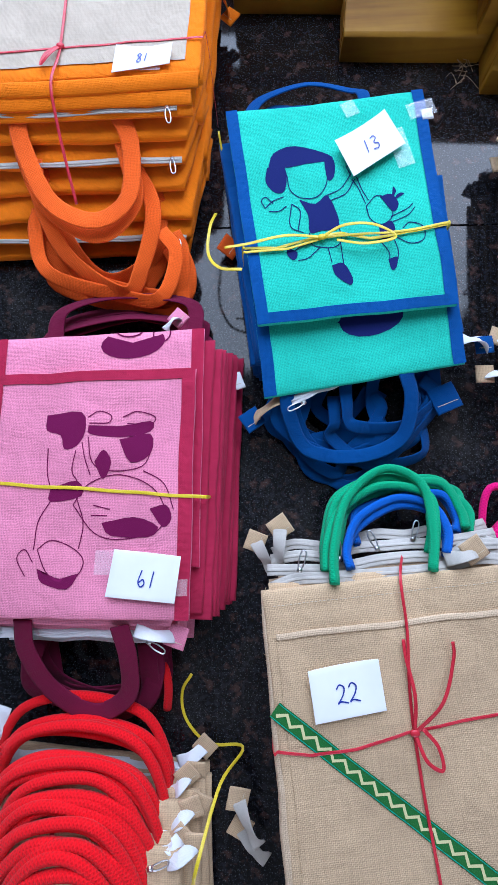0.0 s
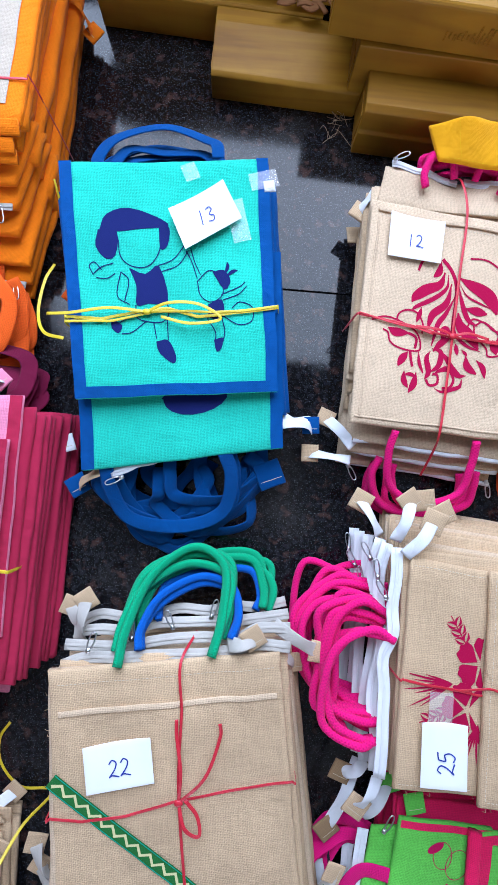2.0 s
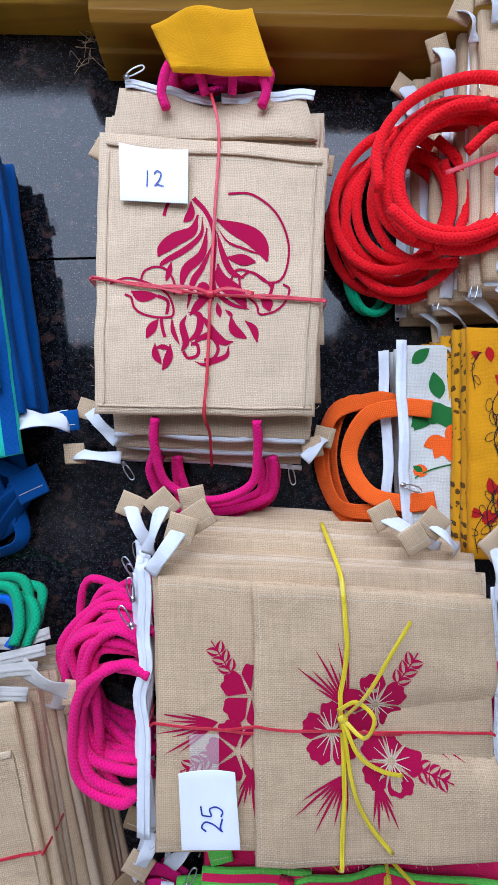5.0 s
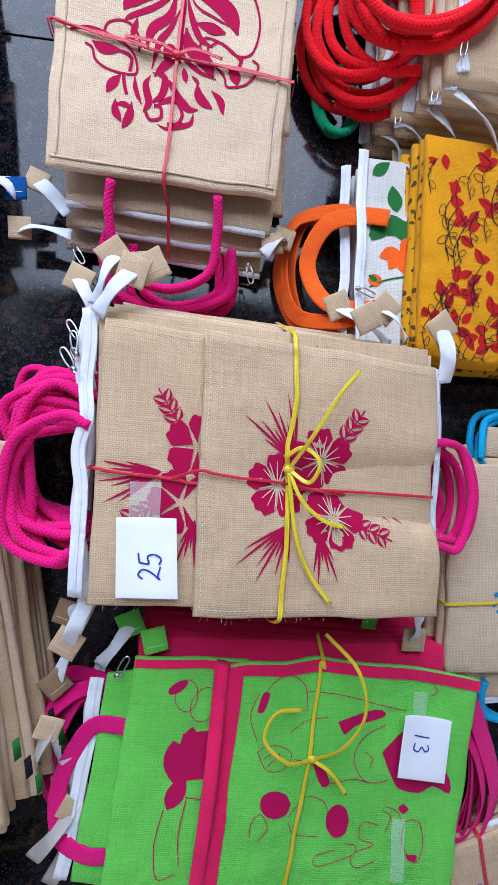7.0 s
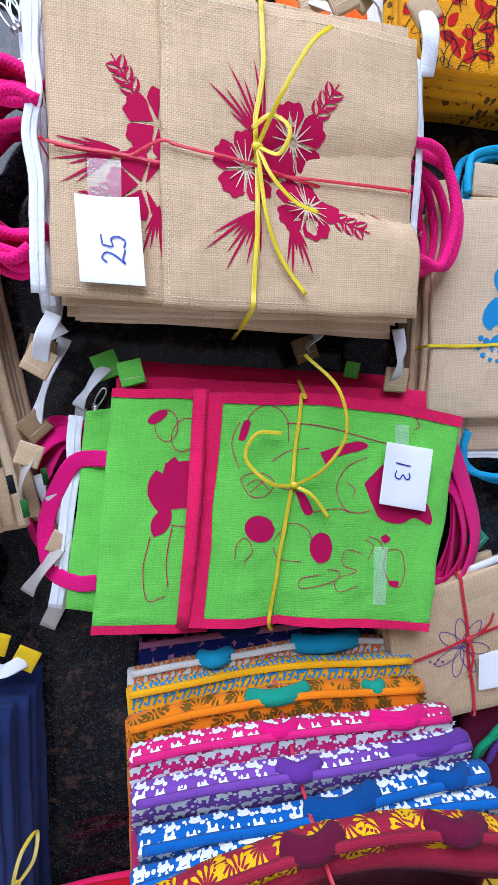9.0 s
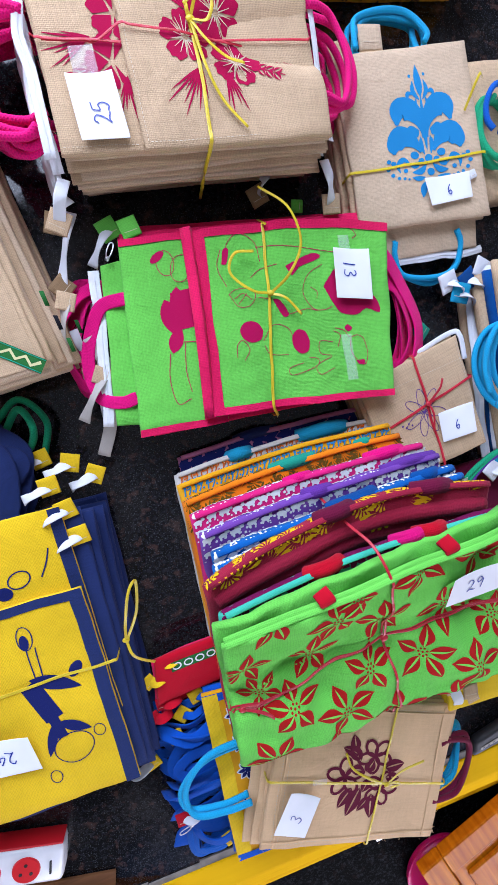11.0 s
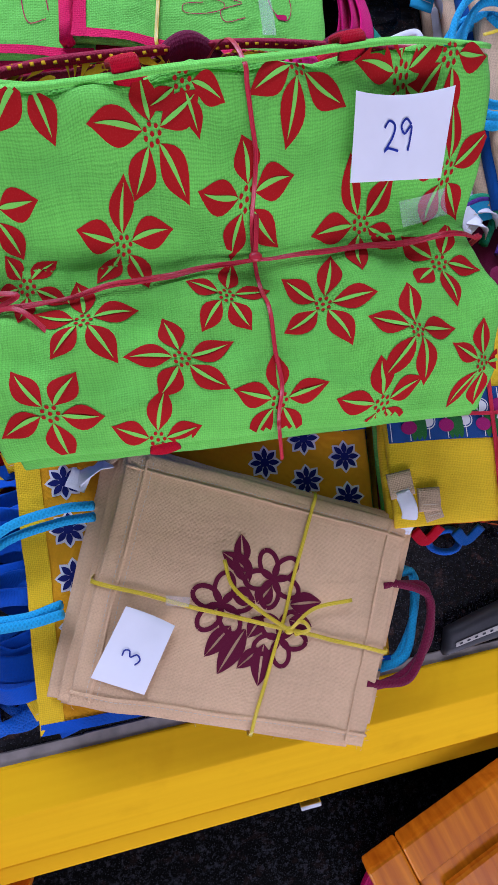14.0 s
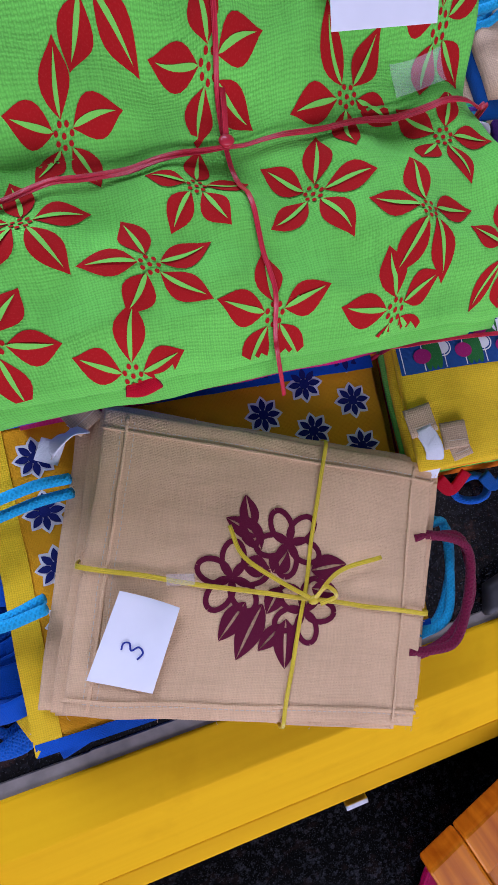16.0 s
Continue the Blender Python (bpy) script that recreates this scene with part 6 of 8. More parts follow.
LINES = [[(198, 204), (174, 190), (163, 165), (177, 141), (195, 137), (209, 141)], [(96, 236), (154, 232), (221, 221)], [(138, 136), (166, 141), (185, 137)], [(48, 215), (51, 243), (71, 258), (95, 243), (102, 215)], [(45, 183), (34, 211), (41, 236)], [(47, 172), (60, 154), (78, 154), (87, 169), (75, 179), (57, 178), (47, 172)], [(55, 165), (68, 172), (81, 162)], [(60, 157), (68, 165), (74, 172)], [(83, 194), (100, 204), (128, 208)], [(91, 165), (113, 160)], [(176, 172), (186, 165), (185, 155)]]
CURVES = [[(93, 101), (111, 123), (134, 116), (143, 98)], [(49, 80), (50, 97), (60, 105), (69, 90), (60, 76)], [(94, 94), (103, 80), (132, 77)], [(165, 70), (180, 67), (177, 57), (136, 45), (131, 56), (155, 63)], [(240, 96), (251, 99), (262, 93), (267, 72), (260, 54), (249, 58), (239, 75), (240, 96)], [(209, 89), (187, 92), (186, 74), (204, 68), (177, 57), (183, 43), (207, 50)], [(213, 110), (228, 106), (237, 96)], [(217, 82), (222, 99), (210, 106)], [(231, 256), (241, 263), (257, 249), (251, 242)]]
shapes = [patch(l) for l in drawn(FILLS)] + [stroke(l, 0.0010) for l in drawn(LINES) + drawn(CURVES)]
printed("print", shapes, f, "ink_magenta", of, "magenta printed shapes and fine outlines")
card(b, [(0.947, -0.186), (1.006, -0.197), (1.000, -0.273), (0.940, -0.260)], (0.099, 0.097, 0.097, 0.099), "13", -90, 0.020, (0.42, 0.60))
for piece in (oblong(0.225, 0.03, 0.242, 0.10, 4), oblong(0.228, 0.215, 0.245, 0.245, 4)):
    printed("clear_tape", [piece], f, "tape", of, "clear sticky tape", 0.003)
twine(b, [Vector((0.855, -0.11, 0.05)), Vector((0.853, -0.132, 0.09))] + over(f, [(0.36, 0.99), (0.355, 0.8), (0.345, 0.55), (0.33, 0.3), (0.32, 0.0)], 0.0035) + [Vector((0.815, -0.42, 0.07)), Vector((0.815, -0.415, 0.02))], "twine_yellow", 0.0045)
knot(b, f.at(0.355, 0.62, 0.006), "twine_yellow", [[(-0.03, 0.006, 0.012), (-0.058, 0.035, 0.015), (-0.045, 0.062, 0.012), (-0.015, 0.062, 0.008)], [(0.03, 0.02, 0.015), (0.055, 0.06, 0.02), (0.045, 0.11, 0.022), (0.01, 0.148, 0.012)], [(0.02, -0.012, 0.006), (0.04, -0.04, 0.004)]])
bl = [o for o, _ in bags]
mouth(o2, (0.556, -0.375, 0.06), (0.592, -0.150, 0.06), 0.016), mouth(bl[3], (0.550, -0.37, 0.035), (0.588, -0.14, 0.035), 0.016, up=(-0.5, 0, 1))
loops([o1, o2], "strap", (0.640, -0.205, 0.078), (0.606, -0.345, 0.074), (-0.078, 0.006, -0.02), 1, "hot_pink", 0.003, 0, 0.019, 92)
loops(bl, "strap", (0.60, -0.175, 0.05), (0.575, -0.32, 0.04), (-0.060, 0.012, -0.01), 5, "hot_pink", 0.012, 0.006, 0.018, 93, lean=(-0.8, 0, 0.6))
loops(bl, "strap", (1.035, -0.200, 0.060), (1.015, -0.395, 0.055), (0.075, -0.03, -0.01), 3, "hot_pink", 0.008, 0.010, 0.034, 94, up=(0.55, -0.1, 0.8))
loops(bl, "strap", (1.035, -0.235, 0.055), (1.020, -0.375, 0.05), (0.05, -0.02, 0.0), 4, "hot_pink", 0.010, 0.006, 0.030, 95, up=(-0.5, 0.1, 0.8), lean=(0.6, -0.2, 0.6))
tab(b, 0.656, -0.102, 0.075, 12, "green", 0.028, 0, None), tab(b, 0.625, -0.092, 0.055, 20, "green", 0.03, 0.1, (0.59, -0.14, 0.05)), tab(b, 0.985, -0.43, 0.03, 15, "green", 0.025), tab(b, 0.545, -0.19, 0.085, 70, "jute", 0.026, 0.1, (0.52, -0.25, 0.05), "zip_grey"), tab(b, 0.925, -0.098, 0.05, 80, "green", 0.02)
tab(b, 0.545, -0.292, 0.035, -5, "jute", 0.026, 0.1, (0.55, -0.32, 0.03)), puller(b, 0.615, -0.14, 0.075, 60)

# ---- red cord coil and jute bags with white zips ----
b = thing("zip_bag_bundle", 1.08, 0.7, 0, "bundle of jute bags with white zips and coiled red cords", "bag bundle")
bags = layers(b, Sheet((0.985, 0.555, 0.1), (1.36, 0.545, 0.1), (1.36, 0.86, 0.1), (0.995, 0.865, 0.1)), 0.0, 0.115, 9, ["jute", "jute_pale"], (-0.070, -0.006), 0.010, 101)
bl = [o for o, _ in bags]
for i in range(9):
    x, z = 0.918 + 0.010 * i + 0.003 * (i % 2), 0.013 + 0.0128 * i
    mouth(bl[i], (x, 0.545 + 0.008 * (i % 3), z), (x + 0.012, 0.845 - 0.006 * (i % 3), z + 0.004), 0.015, up=(-0.2, 0, 1), crumple=2.0)
    puller(bl[i], x - 0.002, (0.565, 0.80, 0.60)[i % 3], z + 0.008, 260)
    if i % 2:
        tab(b, x + 0.03 + 0.008 * i, 0.522 - 0.004 * i, max(0.03, z - 0.02), 25 * (i % 3) - 20, "jute", 0.030, 0.1, (x + 0.008, 0.555, z))
for x, y, z, a in ((0.948, 0.848, 0.09, 20), (0.968, 0.872, 0.11, -25), (0.925, 0.845, 0.04, 60), (0.99, 0.885, 0.12, 10)):
    tab(b, x, y, z, a, "jute", 0.026, 0.2, (x + 0.01, y - 0.04, z))


def coil(parent, x, y, z, rx, ry, count, material, r, seed, tilt=0.0, rise=0.008):
    """Loose turns of cord lying over one another."""
    rnd = random.Random(seed)
    for i in range(count):
        k, a0 = 1 + rnd.uniform(-0.14, 0.1), rnd.uniform(0, 6.28)
        cx, cy, cz = x + rnd.uniform(-1, 1) * rx * 0.16, y + rnd.uniform(-1, 1) * ry * 0.16, z + i * rise
        pts = [(cx + rx * k * np.cos(a0 + t), cy + ry * k * np.sin(a0 + t), max(r, cz + tilt * rx * np.cos(a0 + t) + 0.004 * np.sin(2 * t + i))) for t in np.linspace(0, 6.0, 12)]
        part("handle", rope(pts, r, 5), material, parent)


coil(bl[0], 0.905, 0.665, 0.030, 0.068, 0.085, 8, "rope_red", 0.0062, 5, 0.25, 0.006)
coil(bl[4], 0.950, 0.680, 0.085, 0.078, 0.080, 9, "rope_red", 0.0062, 6, 0.25, 0.006)
coil(bl[1], 0.878, 0.60, 0.012, 0.030, 0.05, 2, "rope_green", 0.005, 8)
part("handle", rope([(0.96, 0.70, 0.12), (0.985, 0.715, 0.135), (1.0, 0.69, 0.14), (0.985, 0.665, 0.135)], 0.0062), "rope_red", bl[6])
twine(b, [(0.93, 0.67, 0.13), (1.0, 0.69, 0.136), (1.1, 0.72, 0.13), (1.3, 0.72, 0.126)], "twine_red", 0.005)

# ---- white floral bag and mustard floral cloth ----
b = thing("floral_canvas_bag", 0.95, 0.38, 0, "white canvas bag with red and green flowers and orange straps", "bag")
s = Sheet((0.905, 0.243, 0.052), (1.00, 0.240, 0.055), (1.00, 0.500, 0.056), (0.905, 0.503, 0.052), 0.002, 120)
for z in (0.018, 0.034):
    o = part("body_layer", slab(s.shifted(z - 0.054), 0.016, 8, 10), "floral_white", b)
tp = part("body", slab(s, 0.014, 14, 20), "floral_white", b)
printed("leaf_print", [leaf(0.012 + 0.008 * k, 0.150 + 0.012 * k, 60 - 38 * k, 0.044, 0.022) for k in range(4)] + [leaf(0.045, 0.19, 100, 0.035, 0.02), leaf(0.008, 0.155, 30, 0.04, 0.02), leaf(0.012, 0.235, 40, 0.03, 0.016), stroke([(0.01, 0.09), (0.03, 0.10), (0.06, 0.108)], 0.002), leaf(0.02, 0.098, 150, 0.014, 0.008)], s, "ink_leaf", tp, "dark green printed leaves")
printed("flower_print", [leaf(0.050, 0.140, 200 + 40 * k, 0.030, 0.018) for k in range(6)] + [oval(0.017, 0.099, 0.009, 0.008), oval(0.010, 0.06, 0.010, 0.012)], s, "orange_strap", tp, "orange red printed flowers")
mouth(tp, (0.902, 0.245, 0.056), (0.902, 0.508, 0.056), 0.013), mouth(o, (0.886, 0.25, 0.034), (0.886, 0.50, 0.034), 0.013, up=(-0.4, 0, 1))
puller(tp, 0.896, 0.325, 0.062, -20)
loops([tp], "strap", (0.935, 0.418, 0.062), (0.935, 0.305, 0.062), (-0.115, 0.0, -0.03), 1, "orange_strap", 0.002, 0, 0.022, 121)
loops([tp, o], "strap", (0.90, 0.432, 0.04), (0.90, 0.292, 0.04), (-0.100, -0.004, -0.015), 3, "orange_strap", 0.008, 0.008, 0.020, 122, lean=(-0.9, 0, 0.5))
b = thing("mustard_floral_cloth", 1.1, 0.37, 0, "stack of mustard cotton bags printed with red leaves", "bag stack")
s = Sheet((0.962, 0.236, 0.088), (1.32, 0.222, 0.088), (1.32, 0.505, 0.088), (0.972, 0.512, 0.088), 0.003, 125)
layers(b, s, 0.0, 0.08, 6, ["ochre_edge"], (-0.022, 0.0), 0.006, 126, "bag")
tp = part("bag", slab(s, 0.012, 18, 18), "mustard_floral", b, "mustard cotton bag with red leaf print")
rnd = random.Random(9)
for k in range(105):
    x, y, a = rnd.uniform(0.01, 0.33), rnd.uniform(0.01, 0.26), rnd.uniform(0, 360)
    sprig_print = printed("leaf_print", [leaf(x, y, a, 0.022, 0.012), leaf(x + 0.010, y + 0.007, a + 70, 0.019, 0.011)], s, "ink_red", tp, "red printed leaves")
    lines = [stroke([(x, y), (x - 0.01, y - 0.02), (x - 0.006, y - 0.045)], 0.0010), stroke([(x + 0.002, y), (x + 0.002 + np.cos(radians(a)) * 0.02, y + np.sin(radians(a)) * 0.02)], 0.0008), ring(x - 0.014, y - 0.02, 0.008, 0.004, a, 0.0008), ring(x - 0.004, y - 0.034, 0.006, 0.003, a + 90, 0.0008)]
    printed("line_print", lines, s, "ink_black", sprig_print, "dark printed stems and veins", 0.0012)
for x, y in ((0.105, 0.18), (0.13, 0.05), (0.21, 0.11), (0.23, 0.22)):
    big = printed("big_leaf_print", [ring(x, y + 0.025, 0.016, 0.034, -10, 0.0014)] + [stroke([(x + 0.012 * np.cos(t), y + i * 0.006 + 0.004 * np.sin(t)) for t in np.linspace(0, 3.1, 6)], 0.0011) for i in range(9)], s, "ink_black", tp, "dark outlined leaf print", 0.0012)
    printed("flower_print", [leaf(x + 0.045, y, 60 * j, 0.018, 0.010) for j in range(6)], s, "ink_red", tp, "red printed flower")

# ---- tall pile of printed bags with the lime green one on top ----
b = thing("printed_bag_pile", 0.84, -0.7, 0, "tall tied pile of folded bags in many printed colours", "bag bundle")
RIMS = [  # material, far edge y, top z, left x, right x, thickness
    ("mauve_print", -0.452, 0.026, 0.642, 0.985, 0.026), ("white_print", -0.473, 0.044, 0.630, 0.998, 0.020), ("yellow_print", -0.484, 0.068, 0.632, 1.005, 0.026),
    ("orange_print", -0.499, 0.100, 0.634, 1.004, 0.032), ("pink_print", -0.517, 0.130, 0.640, 1.022, 0.032), ("purple_print", -0.532, 0.160, 0.646, 1.034, 0.032),
    ("blue_print", -0.552, 0.186, 0.655, 1.040, 0.028), ("blue_print", -0.560, 0.204, 0.652, 1.036, 0.022), ("maroon_print", -0.568, 0.236, 0.634, 1.046, 0.030), ("teal_print", -0.600, 0.256, 0.645, 1.040, 0.020)]
pile = []
for i, (mat, y, z, x0, x1, t) in enumerate(RIMS):
    q = Sheet((x0 - 0.012, -0.866, z * 0.66), (x1 + 0.024, -0.872, z * 0.66), (x1, y + 0.006, z), (x0, y - (0.002, 0.004, 0.008, 0.014)[min(i, 3)] - (0.008 if i > 4 else 0), z - 0.004), 0.004, 130 + i, lambda u, v, i=i: 0.006 * np.sin(u * 5 + i) * v - (0.045 * np.sin(np.pi * v) ** 2 if i > 4 else 0), 0.030 if i == 8 else 0.008)
    o = part("bag", slab(q, t, 20, 14, 0.008), mat, b, mat.replace("_", " ") + "ed cloth bag, folded")
    pile.append((o, q))
    rim = [q.at(u, 1.0, 0.0) + Vector((0, -0.002, 0)) for u in (0.02, 0.2, 0.4, 0.6, 0.8, 0.98)]
    part("rim", strap(rim, 0.008, 0.006, (0, 0.5, 1), n=5), mat, o)


def side_point(q, t, x, d, out=0.0009):
    """A place on the bulging far side of a folded bag: x along it, d down it, in metres."""
    f = min(1.0, max(0.0, d / t))
    e = t * 0.35 / q.h
    v = 1 - e + e * np.interp(f, (0, 0.18, 0.5, 0.85, 1), (0, 0.75, 1, 0.8, 0.3))
    return q.at(x / q.w, v, -d) + Vector((0, out, out * max(0, 1 - 2.5 * f)))


def side_print(q, t, shapes, material, parent, label):
    verts, faces, uvs = [], [], []
    for pts, fs in shapes:
        base = len(verts)
        ok = [0.002 < x < q.w - 0.002 and -0.012 <= d <= t for x, d in pts]
        for x, d in pts:
            verts.append(side_point(q, t, x, d) if d >= 0 else q.at(x / q.w, 1 - (t * 0.35 - d) / q.h, 0.001)), uvs.append((x, d))
        faces += [tuple(base + i for i in f) for f in fs if all(ok[i] for i in f)]
    return part("print", (verts, faces, uvs), material, parent, label)


def motifs(kind, wide, deep, rnd, lo, hi, size=0.85):
    """Rows of small printed figures on a strip."""
    out, x = [], 0.010
    while x < wide - 0.012:
        y = deep * rnd.uniform(lo, hi)
        if kind == "block":
            a = rnd.uniform(-12, 12)
            out += turned([oval(0, -0.001, 0.0085, 0.0045, 8, 14), oval(-0.005, 0.004, 0.0022, 0.004, 0, 8), oval(0.004, 0.004, 0.0022, 0.004, 0, 8), oval(0.010, -0.004, 0.0038, 0.003, 30, 9)], x, y, a, rnd.uniform(0.85, 1.05) * size)
            out += [oval(x + 0.014, y + rnd.uniform(-0.008, 0.008), 0.0022, n=8), oval(x + 0.004, y - 0.012, 0.0014, n=7), oval(x - 0.006, y + 0.012, 0.0014, n=7)]
            x += rnd.uniform(0.020, 0.027)
        elif kind == "fan":
            a = rnd.uniform(0, 360)
            out += [leaf(x + 0.004 * np.cos(radians(a + 24 * k)), y + 0.004 * np.sin(radians(a + 24 * k)), a + 24 * k, 0.015, 0.0038, 0.2, 6, skew=0.74) for k in range(-3, 4)] + [oval(x + 0.013, y + 0.008, 0.0022, 0.003, n=8)]
            x += rnd.uniform(0.024, 0.032)
        elif kind == "leaf":
            a = rnd.uniform(0, 360)
            out += [leaf(x, y, a + k, 0.017, 0.010, 0.1, 6) for k in (0, 75, 150, 215, 290)]
            x += rnd.uniform(0.020, 0.027)
        else:
            a = rnd.uniform(-0.5, 0.5)
            out += [stroke([(x, y + 0.008), (x + 0.003 + a * 0.004, y), (x + 0.002, y - 0.007)], 0.0026), stroke([(x + 0.006, y - 0.006), (x + 0.013, y - 0.004), (x + 0.010, y + 0.004), (x + 0.007, y + 0.008)], 0.0024), oval(x + 0.016, y + 0.004, 0.002, n=7)]
            x += rnd.uniform(0.017, 0.023)
    return out


PRINTS = [("leaf", "ink_navy", "navy leaf print"), ("scroll", "ink_rust", "rust scroll print"), ("scroll", "ink_sky", "blue scroll print"), ("fan", "ink_brown", "brown fan print"), ("block", "ink_white", "white block print"),
          ("block", "ink_white", "white block print"), ("block", "ink_white", "white block print"), ("block", "ink_white", "white block print"), ("fan", "ink_gold", "golden fan print"), ("leaf", "ink_plum", "maroon leaf print")]
rnd = random.Random(77)
for i, ((o, q), (kind, inkname, label)) in enumerate(zip(pile, PRINTS)):
    side_print(q, RIMS[i][5], (motifs(kind, q.w, RIMS[i][5], rnd, 0.10, 0.22) if i else []) + motifs(kind, q.w, RIMS[i][5], rnd, 0.55, 0.70), inkname, o, label)
for i, ((o, q), (kind, inkname, label)) in enumerate(zip(pile[:8], PRINTS)):
    figures = motifs(kind, q.w, 1.0, rnd, 0.008, 0.012, 0.95) + motifs(kind, q.w, 1.0, rnd, 0.026, 0.032, 0.95)
    printed("top_print", [([(x, q.h - 0.003 - y) for x, y in pts], [tuple(reversed(k)) for k in fs]) for pts, fs in figures], q, inkname, o, label, 0.0012)
fans, q = [], pile[8][1]
for u, v, a in ((0.12, 0.955, 60), (0.22, 0.925, 20), (0.32, 0.965, 200), (0.42, 0.935, 100), (0.52, 0.965, 60), (0.61, 0.93, 240), (0.70, 0.96, 30), (0.80, 0.93, 190), (0.90, 0.96, 80)):
    fans = [leaf(u * q.w + 0.006 * np.cos(radians(a + 22 * k)), v * q.h + 0.006 * np.sin(radians(a + 22 * k)), a + 22 * k, 0.027, 0.0062, 0.2, skew=0.74) for k in range(-3, 4)]
    printed("fan_print", fans, q, "ink_gold", pile[8][0], "golden fan print", 0.0012)
for v, dz, r in ((0.895, -0.004, 0.013), (0.83, -0.010, 0.016)):
    roll = [q.at(u, v, dz + 0.003 * np.sin(u * 11 + v * 20)) for u in (0.03, 0.15, 0.3, 0.45, 0.6, 0.75, 0.88, 0.97)]
    part("fold_roll", rope(roll, r, 5, 12), "maroon_print", pile[8][0], "rolled maroon fold")
dashes = [q.at(0.03 + 0.0105 * k, 0.985, 0.0042) for k in range(90)]
for p in dashes[::2]:
    part("stitch", strap([p, p + Vector((0.003, 0.0005, 0))], 0.003, 0.001, n=2), "ink_gold", pile[8][0])
for i, m, u0, u1, r in ((1, "cyan_cloth", 0.26, 0.36, 0.011), (1, "cyan_cloth", 0.60, 0.84, 0.013), (0, "navy", 0.30, 0.52, 0.009), (3, "aqua", 0.40, 0.60, 0.010), (3, "aqua", 0.80, 0.85, 0.008), (4, "hot_pink", 0.40, 0.50, 0.008), (4, "hot_pink", 0.74, 0.90, 0.010), (5, "purple", 0.42, 0.52, 0.010), (5, "purple", 0.74, 0.98, 0.009), (6, "blue", 0.45, 0.64, 0.012), (6, "blue", 0.82, 0.92, 0.009), (8, "plum", 0.40, 0.52, 0.011), (8, "plum", 0.74, 0.86, 0.011), (9, "hot_pink", 0.60, 0.72, 0.009), (9, "red_cloth", 0.30, 0.42, 0.010), (9, "red_cloth", 0.68, 0.78, 0.010)):
    q, t = pile[i][1], RIMS[i][5]
    pts = [side_point(q, t, q.w * (u0 + (u1 - u0) * f), t * 0.4, 0) + Vector((0, 0.004 * np.sin(f * 3.14) - 0.003, (r + 0.004) * np.sin(f * 3.14) - 0.003)) for f in (0, 0.15, 0.35, 0.55, 0.8, 1)]
    part("handle", rope(pts, r, 5, 10), m, pile[i][0])


def crease(u, v):
    return -0.031 * np.exp(-((v - 0.60) / 0.19) ** 2) + 0.005 * np.exp(-((v - 0.24) / 0.2) ** 2) + 0.003 * np.sin(u * 9) * (v < 0.6) + 0.0050 * np.sin(u * 23 + v * 9) * np.exp(-((v - 0.45) / 0.25) ** 2) + 0.0028 * np.sin(u * 38 - v * 15) + 0.0026 * np.sin(u * 17 + v * 31) - 0.022 * max(0, 0.12 - v) / 0.12


s = Sheet((0.626, -0.874, 0.212), (1.068, -0.884, 0.208), (1.054, -0.606, 0.287), (0.640, -0.642, 0.287), 0.009, 150, crease)
under = Sheet((0.626, -0.880, 0.185), (1.078, -0.888, 0.185), (1.036, -0.588, 0.274), (0.634, -0.622, 0.274), 0.004, 151, crease)
under2 = Sheet((0.622, -0.876, 0.165), (1.070, -0.884, 0.165), (1.036, -0.612, 0.252), (0.640, -0.650, 0.252), 0.004, 152, crease)
part("bag", slab(under2, 0.020, 18, 14, 0.006), "green", b, "lime green jute bag")
ob2 = part("bag", slab(under, 0.018, 20, 16, 0.006), "green", b, "lime green jute bag with red poinsettia print")
tp = part("bag", slab(s, 0.014, 90, 120, 0.004), "green", b, "lime green jute bag with red poinsettia print")
for k, z in ((0.001, 0.001), (0.006, -0.003)):
    part("rim", strap([s.at(u, 1.0, z) + Vector((0, k, 0)) for u in (0.01, 0.2, 0.4, 0.6, 0.8, 0.99)], 0.007, 0.003, (0, 0.6, 1), n=6), "green", tp)
FLOWERS = [(0.704, -0.630, 75, 0.95), (0.779, -0.662, 20, 1.05), (0.850, -0.694, 90, 1), (0.891, -0.625, -25, 1.05), (0.748, -0.719, 15, 0.95), (0.950, -0.713, 40, 1), (0.659, -0.696, 5, 0.9), (0.822, -0.764, 82, 0.9), (0.711, -0.777, 20, 1), (0.780, -0.814, 22, 1),
           (0.907, -0.776, -5, 1), (0.978, -0.814, 15, 1), (1.018, -0.752, 60, 0.9), (0.860, -0.854, 20, 1), (0.676, -0.844, 55, 1), (0.751, -0.872, 10, 0.95), (0.955, -0.868, 30, 0.95), (1.026, -0.680, 20, 0.95), (0.806, -0.633, 60, 0.8), (0.975, -0.626, 30, 0.95), (1.012, -0.618, 70, 0.85), (0.672, -0.745, 40, 0.75), (1.045, -0.845, 10, 0.85)]
petals, dots = [], []
rnd = random.Random(4)
